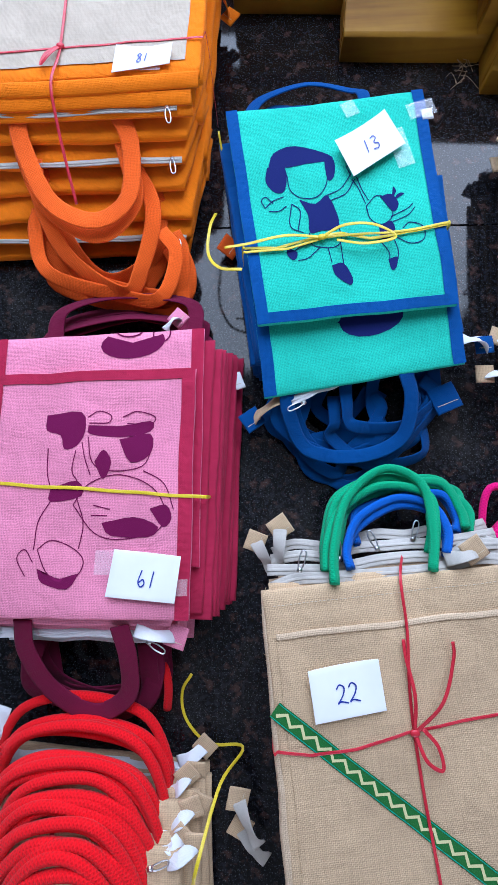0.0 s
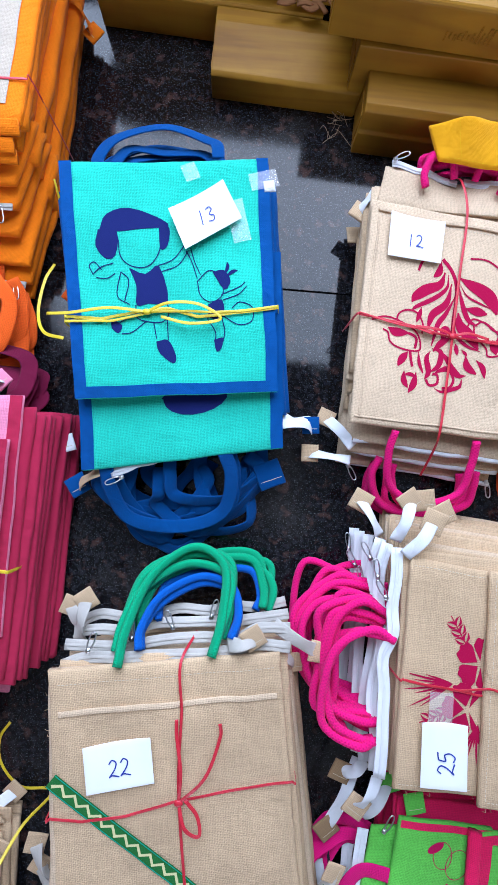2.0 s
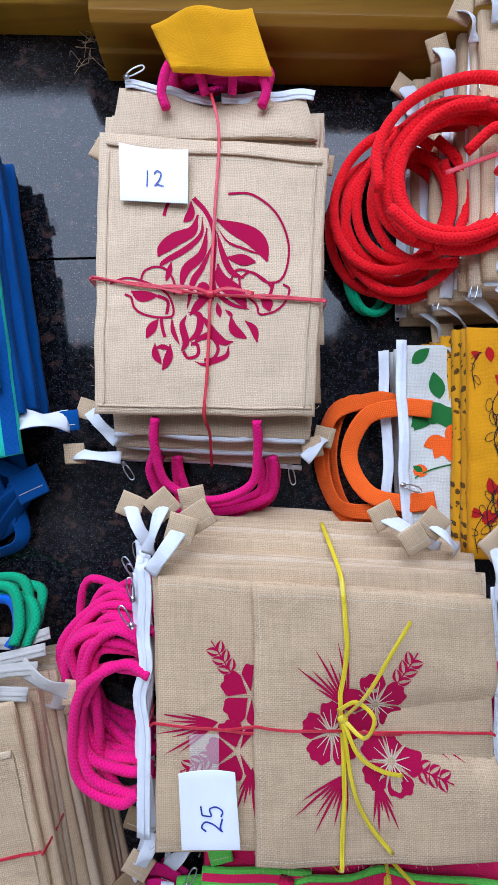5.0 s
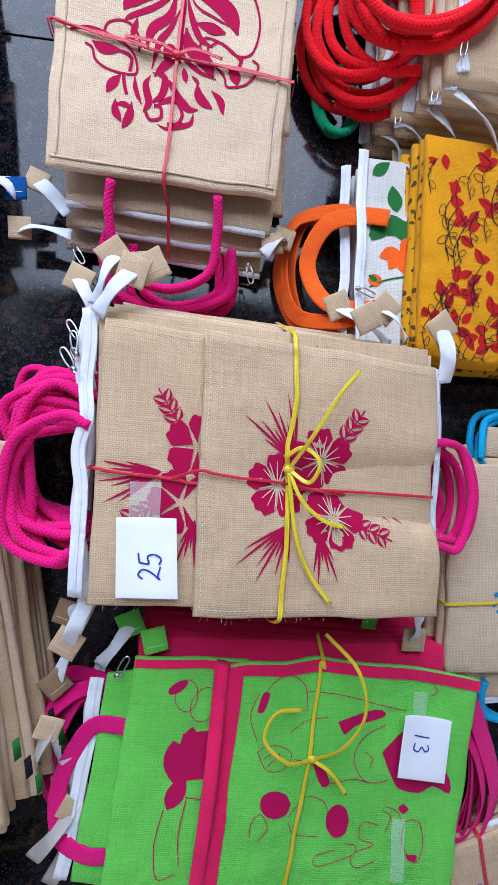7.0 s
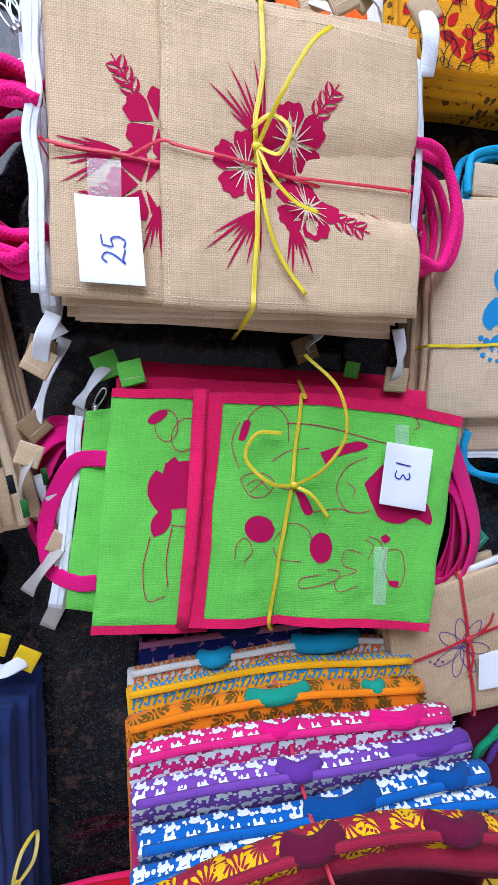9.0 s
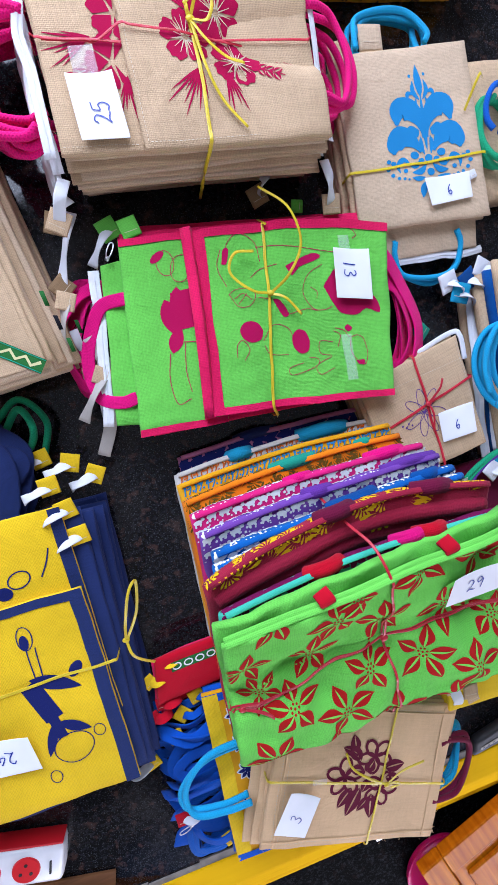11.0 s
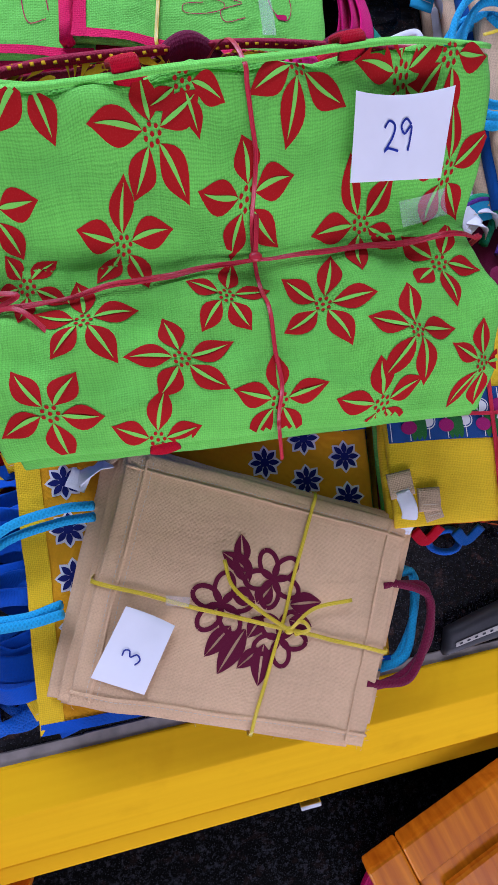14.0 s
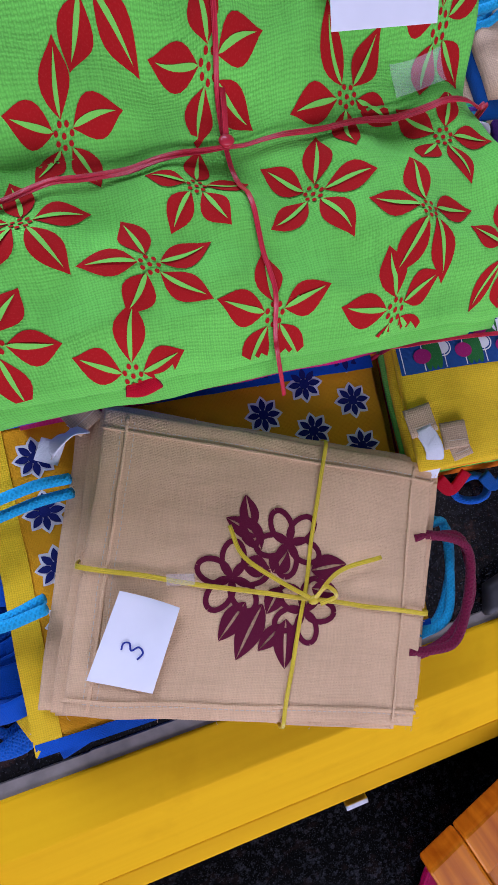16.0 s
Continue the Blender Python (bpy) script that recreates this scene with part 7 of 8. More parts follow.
for x, y, a, k in FLOWERS:
    px, py = on(s, x, y)
    for i in range(5):
        ang = a + 72 * i + rnd.uniform(-7, 7)
        cx, cy = px + np.cos(radians(ang)) * 0.007, py + np.sin(radians(ang)) * 0.007
        l = 0.036 * k * rnd.uniform(0.85, 1.08)
        bend = rnd.uniform(-0.15, 0.15)
        petals.append(leaf(cx, cy, ang, l, 0.0205 * k, bend, 9, tip=1.2))
        dots.append(leaf(cx, cy, ang, l * 0.86, 0.0032 * k, bend, 9, skew=0.35))
    petals += [oval(px + 0.0055 * np.cos(j * 0.9) * (1 if j < 7 else 0), py + 0.0055 * np.sin(j * 0.9) * (1 if j < 7 else 0), 0.0016, n=8) for j in range(8)]
for k in range(len(FLOWERS)):
    pr = printed("poinsettia_print", petals[13 * k:13 * k + 13], s, "ink_red", tp, "brick red poinsettia print", 0.0006)
    printed("vein_print", dots[5 * k:5 * k + 5], s, "ink_lime", pr, "", 0.0013)
for u, mat in ((0.30, "red_cloth"), (0.70, "red_cloth")):
    for k, (w, z) in enumerate(((0.0, -0.004),)):
        part("handle_root", strap([s.at(u - 0.02 * k, 1.07 + w, z - 0.012) , s.at(u - 0.02 * k + 0.01, 1.03 + w, z + 0.004), s.at(u - 0.02 * k + 0.012, 0.995 + w, z)], 0.020, 0.006, (0, 0.3, 1)), mat, tp)
for u in (0.29,):
    part("handle", strap([s.at(u - 0.025, 0.004, -0.006), s.at(u, -0.004, -0.004), s.at(u + 0.03, 0.006, -0.006)], 0.014, 0.006, (0, -0.6, 1)), "red_cloth", tp)
twine(b, [Vector((0.815, -0.470, 0.03)), Vector((0.822, -0.52, 0.10)), Vector((0.832, -0.560, 0.215)), Vector((0.845, -0.585, 0.270)), *over(s, [(0.51, 1.0), (0.52, 0.8), (0.515, 0.57), (0.52, 0.35), (0.53, 0.15), (0.53, 0.0)], 0.004), Vector((0.865, -0.905, 0.16))], "twine_red", 0.0036)
girdle(b, s, (0.0, 0.50), (1.0, 0.56), 0.12, "twine_red", 0.0032, [(0.08, 0.49), (0.2, 0.505), (0.35, 0.54), (0.515, 0.575), (0.65, 0.57), (0.82, 0.565)], 0.004)
girdle(b, s, (0.01, 0.49), (1.0, 0.55), 0.12, "twine_red", 0.0026, [(0.08, 0.48), (0.2, 0.51), (0.35, 0.55), (0.515, 0.575), (0.65, 0.56), (0.82, 0.555)], 0.005)
knot(b, s.at(0.515, 0.575, 0.010), "twine_red", [[(0.004, 0.03, 0.008), (0.006, 0.06, 0.01)]])
knot(b, s.at(0.03, 0.49, 0.008), "twine_red", [[(0.02, -0.005, 0.008), (0.035, -0.02, 0.006), (0.045, -0.035, 0.006)], [(0.02, 0.006, 0.008), (0.0, 0.01, 0.006)]])
card(b, [(0.930, -0.648), (1.010, -0.645), (1.008, -0.696), (0.929, -0.697)], (0.287, 0.287, 0.263, 0.264), "29", 4, 0.021, (0.48, 0.52), 0.006)
printed("clear_tape", [oblong(0.355, 0.165, 0.40, 0.185, 8)], s, "tape", tp, "clear sticky tape", 0.004)

# ---- blue bundle with mustard flower cloth ----
b = thing("blue_mustard_bag_bundle", 0.75, -0.99, 0, "bundle of blue bags with mustard flower cloth panels", "bag bundle")
s = Sheet((0.575, -1.164, 0.066), (0.985, -1.175, 0.064), (1.000, -0.870, 0.066), (0.586, -0.845, 0.066), 0.002, 160)
bags = layers(b, s, 0.0, 0.056, 5, ["royal"], (-0.01, -0.006), 0.008, 161)
tp = part("bag", slab(s, 0.012, 16, 16), "mustard", b, "mustard bag with navy flower print and yellow edge")
binding(tp, s, "w", 0.026, "yellow", "plain yellow band"), binding(tp, s, "n", 0.014, "royal"), binding(tp, s, "s", 0.012, "royal")
for x in (0.050, 0.105, 0.28, 0.33, 0.38):
    for k in range(6):
        y = 0.032 + 0.052 * k + (0.026 if int(x * 20) % 2 else 0)
        wp = printed("flower_print", [leaf(x, y, 45 * j, 0.021, 0.014) for j in range(8)], s, "ink_white", tp, "white printed flower")
        printed("flower_centre", [leaf(x + 0.004 * np.cos(radians(45 * j)), y + 0.004 * np.sin(radians(45 * j)), 45 * j, 0.014, 0.007) for j in range(8)] + [oval(x, y, 0.0055)], s, "ink_navy", wp, "navy petal centre", 0.0014)
bl = [o for o, _ in bags]
rnd = random.Random(12)
for k in range(16):
    y, z = -0.86 - 0.018 * k, 0.010 + 0.010 * (k % 5)
    x = 0.582
    l = rnd.uniform(0.05, 0.085)
    part("strap_end", strap([(x + 0.02, y, z), (x - l * 0.4, y + rnd.uniform(-0.015, 0.015), z + 0.012), (x - l, y + rnd.uniform(-0.025, 0.025), max(0.006, z - 0.004)), (x - l - 0.02, y + rnd.uniform(-0.04, 0.03), 0.006)], rnd.choice((0.018, 0.022, 0.03)), 0.003, (0.1, rnd.uniform(-0.7, 0.7), 1)), "royal", bl[k % 5])
loops(bl, "strap", (0.578, -0.955, 0.05), (0.578, -1.01, 0.05), (-0.07, 0.0, -0.01), 2, "royal", 0.006, 0.01, 0.02, 162)
loops(bl, "strap", (0.570, -1.05, 0.03), (0.565, -1.15, 0.03), (-0.07, -0.02, -0.01), 4, "rope_blue", 0.012, 0.004, 0.014, 163, lean=(-0.6, 0, 0.7))
for x, y, a, m in ((0.525, -0.92, 10, "yellow"), (0.545, -0.885, 40, "yellow"), (0.50, -1.075, 0, "red_cloth"), (0.57, -1.145, 20, "yellow"), (0.575, -0.86, 15, "yellow")):
    tab(b, x, y, 0.04, a, m, 0.026, 0.05, (x + 0.035, y - 0.004, 0.035), "zip" if m == "red_cloth" else "royal", 0.012)
tab(b, 0.985, -0.885, 0.035, 30, "royal", 0.05, 0.1), tab(b, 0.60, -1.165, 0.03, 15, "royal", 0.045), puller(b, 0.512, -1.085, 0.046, 200)
part("lining", slab(Sheet((0.60, -1.168, 0.02), (0.80, -1.175, 0.02), (0.80, -1.14, 0.03), (0.60, -1.14, 0.03), 0.003, 165), 0.006, 8, 4), "royal", b)

# ---- small tan bundle with plum flowers ----
b = thing("plum_flower_bag_bundle", 0.81, -1.03, 0.066, "small bundle of tan bags with plum flower print", "bag bundle")
s = Sheet((0.616, -1.122, 0.100), (0.922, -1.243, 0.094), (1.020, -1.004, 0.096), (0.714, -0.868, 0.104), 0.0022, 170)
bags = layers(b, s, 0.0685, 0.092, 6, ["tan_jute"], (-0.026, 0.006), 0.006, 171, grow=0.012)
TAN = "tan jute bag with plum flower print"
tp = part("bag", slab(s, 0.008, 22, 20), "tan_jute", b, TAN)
part("bag", slab(Sheet((0.90, -1.212, 0.084), (0.938, -1.228, 0.084), (1.030, -1.012, 0.084), (0.99, -0.997, 0.084), 0.002, 172), 0.006, 4, 10), "tan_jute", b)
fray(tp, s, "nesw", 90, "tan_jute", 3)
ridge(tp, s, [((0.065, 0.02), (0.065, 0.98)), ((0.93, 0.02), (0.93, 0.98)), ((0.0, 0.055), (1.0, 0.055)), ((0.0, 0.93), (1.0, 0.93))], "tan_jute")
hem(tp, s, [((0.05, 0.04), (0.05, 0.97)), ((0.05, 0.045), (0.97, 0.045)), ((0.05, 0.945), (0.97, 0.945)), ((0.085, 0.04), (0.085, 0.97))])


def frangipani(x, y, r, a):
    """Five open petals drawn as thick outlines, with a small star."""
    out = []
    for k in range(5):
        t = radians(a + 72 * k)
        cx, cy = x + np.cos(t) * r * 0.55, y + np.sin(t) * r * 0.55
        out.append(ring(cx, cy, r * 0.47, r * 0.31, a + 72 * k, 0.0046))
    return out


cx, cy = on(s, 0.824, -1.062)
shapes = frangipani(cx - 0.033, cy - 0.005, 0.030, 20) + frangipani(cx + 0.012, cy + 0.030, 0.028, 50) + frangipani(cx + 0.030, cy - 0.024, 0.027, 0)
shapes += [leaf(cx + dx * 0.72, cy + dy * 0.72, a, l * 1.15, w * 1.2, 0, 9, lo, hi) for lo, hi in ((-1, -0.12), (0.12, 1)) for dx, dy, a, l, w in ((-0.015, 0.030, 130, 0.030, 0.016), (-0.030, 0.050, 105, 0.026, 0.014), (-0.020, 0.045, 160, 0.028, 0.014), (-0.008, -0.032, 250, 0.042, 0.019), (-0.028, -0.032, 240, 0.032, 0.016), (0.022, -0.045, 275, 0.036, 0.017), (0.045, 0.012, 15, 0.028, 0.018), (0.048, -0.008, -5, 0.022, 0.014), (0.0, 0.005, 60, 0.02, 0.016), (-0.005, 0.01, 180, 0.02, 0.016), (0.01, -0.01, 250, 0.022, 0.014), (0.020, -0.052, 230, 0.026, 0.013))]
shapes = [p for q in shapes for p in turned([([(x - cx, y - cy) for x, y in q[0]], q[1])], cx, cy, 0, 1.14)]
printed("print", shapes, s, "ink_wine", tp, "plum flower print")
girdle(b, s, (0.0, 0.47), (1.0, 0.42), 0.075, "twine_yellow", 0.0045, [(0.2, 0.455), (0.45, 0.44), (0.65, 0.44), (0.8, 0.43)], 0.003)
girdle(b, s, (0.64, 1.0), (0.60, 0.0), 0.075, "twine_yellow", 0.0040)
knot(b, s.at(0.645, 0.44, 0.006), "twine_yellow", [[(0.03, 0.02, 0.006), (0.075, 0.02, 0.004)], [(-0.03, 0.03, 0.006), (-0.055, 0.06, 0.005), (-0.06, 0.09, 0.003)], [(0.012, 0.012, 0.012), (0.02, 0.0, 0.008), (0.004, -0.004, 0.004)]])
printed("clear_tape", [oblong(0.075, s.h * 0.44, 0.10, s.h * 0.48, 8)], s, "tape", tp, "clear sticky tape", 0.004)
card(b, [(0.690, -1.031), (0.736, -1.061), (0.695, -1.126), (0.645, -1.097)], (0.107, 0.106, 0.105, 0.106), "3", 75, 0.020, (0.50, 0.42))
loops([tp], "rope", (0.668, -0.925, 0.098), (0.624, -1.030, 0.098), (-0.132, -0.010, -0.02), 1, "rope_cyan", 0.002, r=0.0052, seed=173)
loops([bags[0][0]], "rope", (0.666, -0.935, 0.088), (0.622, -1.022, 0.088), (-0.122, -0.012, -0.018), 1, "rope_cyan", 0.003, r=0.0052, seed=174)
loops([tp, bags[1][0]], "rope", (0.980, -1.070, 0.092), (0.938, -1.178, 0.092), (0.078, -0.022, -0.01), 2, "rope_plum", 0.006, 0.01, r=0.0048, seed=175)
loops([bags[0][0]], "rope", (0.990, -1.060, 0.082), (0.950, -1.165, 0.082), (0.062, -0.012, -0.02), 2, "rope_cyan", 0.006, 0.008, r=0.0048, seed=176)
tab(b, 0.655, -0.895, 0.094, 60, "zip", 0.022, 0, (0.69, -0.88, 0.09)), tab(b, 0.69, -0.868, 0.092, 30, "jute", 0.03)

# ---- jute bundle with blue damask print ----
b = thing("damask_print_bag_bundle", 1.14, -0.05, 0, "tied bundle of jute bags with blue damask print", "bag bundle")
s = Sheet((1.018, -0.160, 0.068), (1.262, -0.168, 0.068), (1.262, 0.112, 0.066), (1.022, 0.105, 0.068), 0.0025, 180)
bags = layers(b, s, 0.0, 0.058, 6, ["jute_pale", "jute"], (-0.012, -0.008), 0.008, 181)
tp = part("bag", slab(s, 0.009, 20, 22), "jute_pale", b, "natural jute bag with blue damask print")
q = Sheet((1.052, -0.205, 0.045), (1.245, -0.210, 0.045), (1.25, -0.10, 0.055), (1.04, -0.10, 0.055), 0.002, 182)
o = part("bag", slab(q, 0.009, 10, 6), "jute_pale", b)
mouth(o, (1.045, -0.212, 0.038), (1.255, -0.216, 0.038), 0.013)
X, Y = s.w * 0.56, s.h * 0.60
X, Y = on(s, 1.160, -0.022)
shapes = [leaf(X, Y + 0.052, 90, 0.050, 0.013), leaf(X, Y - 0.03, 90, 0.088, 0.009), oval(X, Y - 0.040, 0.007, 0.006), oval(X, Y - 0.062, 0.007, 0.006), leaf(X, Y - 0.072, 270, 0.040, 0.024)]
for sd in (1, -1):
    def side(a, c):
        return X + sd * a, Y + c

    def sweep(w, peak, *l):
        return blade([side(a, c) for a, c in l], w, peak)
    shapes += [sweep(0.008, 0.5, (0.003, 0.048), (0.012, 0.062), (0.010, 0.078)), sweep(0.007, 0.5, (0.012, 0.058), (0.022, 0.060), (0.024, 0.048)), oval(*side(0.013, 0.086), 0.0026, n=8), sweep(0.005, 0.5, (0.006, 0.030), (0.010, 0.042), (0.008, 0.052)),
               sweep(0.036, 0.60, (0.003, -0.008), (0.008, 0.018), (0.024, 0.036), (0.044, 0.036), (0.050, 0.014)), patch([side(a, c) for a, c in ((0.010, 0.004), (0.024, 0.012), (0.034, 0.006), (0.030, -0.004), (0.014, -0.006))]),
               sweep(0.034, 0.55, (0.012, -0.030), (0.026, -0.012), (0.046, -0.004), (0.060, -0.018), (0.062, -0.030)), sweep(0.008, 0.5, (0.006, -0.034), (0.010, -0.018), (0.009, -0.006)), oval(*side(0.025, -0.034), 0.008, 0.006), oval(*side(0.014, -0.044), 0.006, 0.005, 20), oval(*side(0.026, -0.050), 0.008, 0.005, -20 * sd)]
    shapes += [sweep(0.009, 0.5, (0.034, -0.052), (0.046, -0.040), (0.058, -0.048), (0.056, -0.060)), sweep(0.010, 0.5, (0.006, -0.050), (0.018, -0.060), (0.034, -0.062)), sweep(0.008, 0.5, (0.012, -0.070), (0.024, -0.072), (0.036, -0.070)), sweep(0.012, 0.5, (0.008, -0.076), (0.018, -0.088), (0.022, -0.102))]
    shapes += [oval(*side(a, c), r, r * 0.8, n=10) for a, c, r in ((0.066, -0.044, 0.005), (0.074, -0.040, 0.0042), (0.077, -0.052, 0.0042), (0.070, -0.062, 0.004), (0.060, -0.068, 0.0034), (0.050, -0.070, 0.003), (0.042, -0.072, 0.0024), (0.046, -0.058, 0.0044))]
pr = printed("print", shapes, s, "ink_blue", tp, "bright blue damask print")
girdle(b, s, (0.0, 0.33), (1.0, 0.36), 0.02, "twine_yellow", 0.004)
card(b, [(1.137, -0.098), (1.220, -0.097), (1.224, -0.137), (1.146, -0.141)], (0.076,) * 4, "6", 0, 0.016)
bl = [tp] + [k for k, _ in bags]
loops([o], "rope", (1.083, -0.178, 0.052), (1.205, -0.180, 0.052), (0.012, -0.082, -0.02), 2, "rope_cyan", 0.004, 0.008, r=0.0048, seed=183)
loops(bl, "rope", (1.07, 0.108, 0.062), (1.19, 0.110, 0.062), (0.0, 0.07, -0.01), 4, "rope_cyan", 0.010, 0.008, r=0.0048, seed=184)
tab(b, 1.035, 0.115, 0.06, 10, "jute", 0.03), tab(b, 1.10, 0.135, 0.055, -5, "jute_pale", 0.04), tab(b, 1.232, -0.10, 0.074, 15, "zip", 0.014)
twine(b, [(1.235, 0.0, 0.072), (1.255, 0.04, 0.09), (1.28, 0.05, 0.07)], "twine_yellow", 0.004)
g = thing("green_cord_bag", 1.30, 0.0, 0, "jute bag with coiled green and blue cord handles", "bag")
gb = part("body", slab(Sheet((1.275, -0.14, 0.045), (1.52, -0.14, 0.045), (1.52, 0.10, 0.045), (1.275, 0.10, 0.045), 0.002, 188), 0.045, 8, 8), "jute", g)
coil(gb, 1.300, -0.03, 0.053, 0.035, 0.055, 3, "rope_green", 0.005, 19), coil(gb, 1.300, -0.01, 0.075, 0.025, 0.035, 1, "rope_blue", 0.0048, 20)

# ---- small tan bundle with purple lotus ----
b = thing("lotus_print_bag_bundle", 1.08, -0.46, 0, "small tied bundle of tan bags with purple lotus outline", "bag bundle")
s = Sheet((1.000, -0.585, 0.062), (1.192, -0.560, 0.060), (1.164, -0.356, 0.060), (0.962, -0.405, 0.062), 0.002, 190)
bags = layers(b, s, 0.0, 0.053, 5, ["jute", "jute_dark"], (-0.006, -0.012), 0.006, 191)
tp = part("bag", slab(s, 0.008, 14, 14), "jute", b, "tan jute bag with purple lotus outline")
hem(tp, s, [((0.02, 0.86), (0.98, 0.80)), ((0.97, 0.03), (0.97, 0.95))])
cx, cy = on(s, 1.078, -0.475)
printed("print", [ring(cx + 0.022 * np.cos(radians(a)), cy + 0.022 * np.sin(radians(a)), 0.021, 0.008, a, 0.0013) for a in (90, 45, 135, 200, -20, 250, 290)] + [oval(cx - 0.03 - 0.006 * k, cy - 0.012 + 0.005 * (k % 2), 0.002, n=8) for k in range(4)], s, "ink_purple", tp, "purple lotus outline print")
girdle(b, s, (0.0, 0.50), (1.0, 0.62), 0.02, "twine_red", 0.0045), girdle(b, s, (0.55, 1.0), (0.52, 0.0), 0.02, "twine_red", 0.0045)
knot(b, s.at(0.535, 0.57, 0.006), "twine_red", [[(0.01, 0.012, 0.006), (0.022, 0.024, 0.008), (0.03, 0.038, 0.006)], [(0.004, -0.02, 0.004), (0.0, -0.05, 0.003)]])
card(b, [(1.096, -0.482), (1.166, -0.476), (1.169, -0.531), (1.100, -0.535)], (0.068,) * 4, "6", 0, 0.017)
part("zip_tape", strap([(1.09, -0.372, 0.05), (1.155, -0.350, 0.056), (1.172, -0.358, 0.058), (1.176, -0.40, 0.056)], 0.009, 0.004), "zip", tp)
tab(b, 1.115, -0.335, 0.035, 45, "aqua", 0.03, 0.2)
g = thing("cord_handle_bag", 1.2, -0.66, 0, "dark bag with loose green and purple cord handles", "bag")
gb = part("body", slab(Sheet((1.10, -0.74, 0.022), (1.40, -0.74, 0.022), (1.40, -0.60, 0.022), (1.12, -0.60, 0.022), 0.002, 195), 0.022, 8, 6), "plum", g)
loops([gb], "rope", (1.13, -0.67, 0.028), (1.24, -0.64, 0.028), (0.03, 0.07, 0.02), 2, "rope_green", 0.008, r=0.005, seed=196)
loops([gb], "rope", (1.15, -0.68, 0.030), (1.26, -0.66, 0.030), (0.02, 0.085, 0.02), 1, "rope_purple", 0.004, r=0.005, seed=197)

# ---- cyan cord pile ----
b = thing("cyan_cord_bag_bundle", 1.30, -0.43, 0, "bundle of blue bags with white zips and cyan cords", "bag bundle")
bags = layers(b, Sheet((1.235, -0.60, 0.09), (1.55, -0.60, 0.09), (1.55, -0.25, 0.09), (1.235, -0.25, 0.09)), 0.0, 0.085, 5, ["jute", "blue"], (-0.01, 0), 0.008, 198)
for i in range(6):
    x = 1.215 + 0.018 * i
    mouth(bags[i % 5][0], (x, -0.60 + 0.012 * i, 0.02 + 0.013 * i), (x + 0.012, -0.28 + 0.01 * (i % 3), 0.03 + 0.013 * i), 0.016, up=(-0.4, 0, 1))
for x, y, a, m in ((1.175, -0.262, 15, "zip"), (1.195, -0.285, -20, "cyan_cloth"), (1.215, -0.265, 30, "blue"), (1.225, -0.60, 10, "cyan_cloth"), (1.205, -0.615, 40, "zip"), (1.245, -0.25, 60, "zip")):
    tab(b, x, y, 0.05, a, m, 0.034, 0.15, (x + 0.03, y - 0.02, 0.04))
coil(bags[2][0], 1.245, -0.425, 0.060, 0.052, 0.078, 6, "rope_cyan", 0.005, 21, 0.2, 0.009)
twine(b, [(1.20, -0.43, 0.13), (1.25, -0.425, 0.135), (1.35, -0.42, 0.12)], "twine_yellow", 0.004)

# ---- yellow bundle with patchwork band ----
b = thing("patchwork_bag_bundle", 1.12, -0.88, 0, "tied bundle of yellow bags with cactus patchwork band", "bag bundle")
s = Sheet((1.000, -1.006, 0.104), (1.30, -1.030, 0.104), (1.31, -0.748, 0.104), (1.014, -0.728, 0.104), 0.002, 200)
bags = layers(b, s, 0.0, 0.094, 7, ["orange", "green", "yellow", "red_cloth", "orange", "green", "yellow"], (0.012, -0.018), 0.006, 201)
tp = part("bag", slab(s, 0.009, 18, 18), "yellow", b, "yellow cloth bag with patchwork band")
band = printed("patchwork_band", [oblong_grid(0.001, s.h * 0.36, s.w - 0.001, s.h * 0.58, 16, 6)], s, "patchwork", tp, "blue patchwork band of printed cacti", 0.0016)
greens, whites, figs = [], [], []
for k in range(12):
    x, y = 0.016 + 0.024 * k, s.h * (0.42 if k % 2 else 0.52)
    greens += [oval(x + d, y, 0.0042, 0.016) for d in (-0.006, 0, 0.006)]
    whites += [ring(x + 0.012, y + (0.006 if k % 2 else -0.006), 0.010, 0.009, 0, 0.0012), oval(x + 0.012, y + (0.006 if k % 2 else -0.006), 0.008, 0.007), stroke([(x - 0.011, s.h * 0.365), (x - 0.011, s.h * 0.575)], 0.001)]
    figs += [oval(x + 0.012, s.h * (0.50 if k % 2 else 0.42), 0.010, 0.008)]
printed("cactus_print", greens, s, "ink_leaf", band, "", 0.0022), printed("white_print", whites, s, "ink_white", band, "", 0.0022), printed("flower_print", figs, s, "ink_fig", band, "", 0.0026)
girdle(b, s, (0.0, 0.47), (1.0, 0.46), 0.03, "twine_red", 0.0045, lift=0.004), girdle(b, s, (0.48, 1.0), (0.44, 0.0), 0.02, "twine_red", 0.0055, lift=0.004)
card(b, [(1.148, -0.912), (1.222, -0.916), (1.214, -0.968), (1.136, -0.958)], (0.110,) * 4, "11", 180, 0.018, (0.45, 0.5), label="white paper card with upside-down handwritten 11")
tab(b, 1.012, -0.955, 0.108, 4, "jute", 0.030), part("zip_tape", strap([(1.012, -0.962, 0.107), (1.018, -0.99, 0.106), (1.012, -1.015, 0.09)], 0.020, 0.002), "zip", b)
tab(b, 1.045, -0.978, 0.108, -4, "jute", 0.028), tab(b, 1.048, -0.992, 0.104, 8, "jute", 0.024)
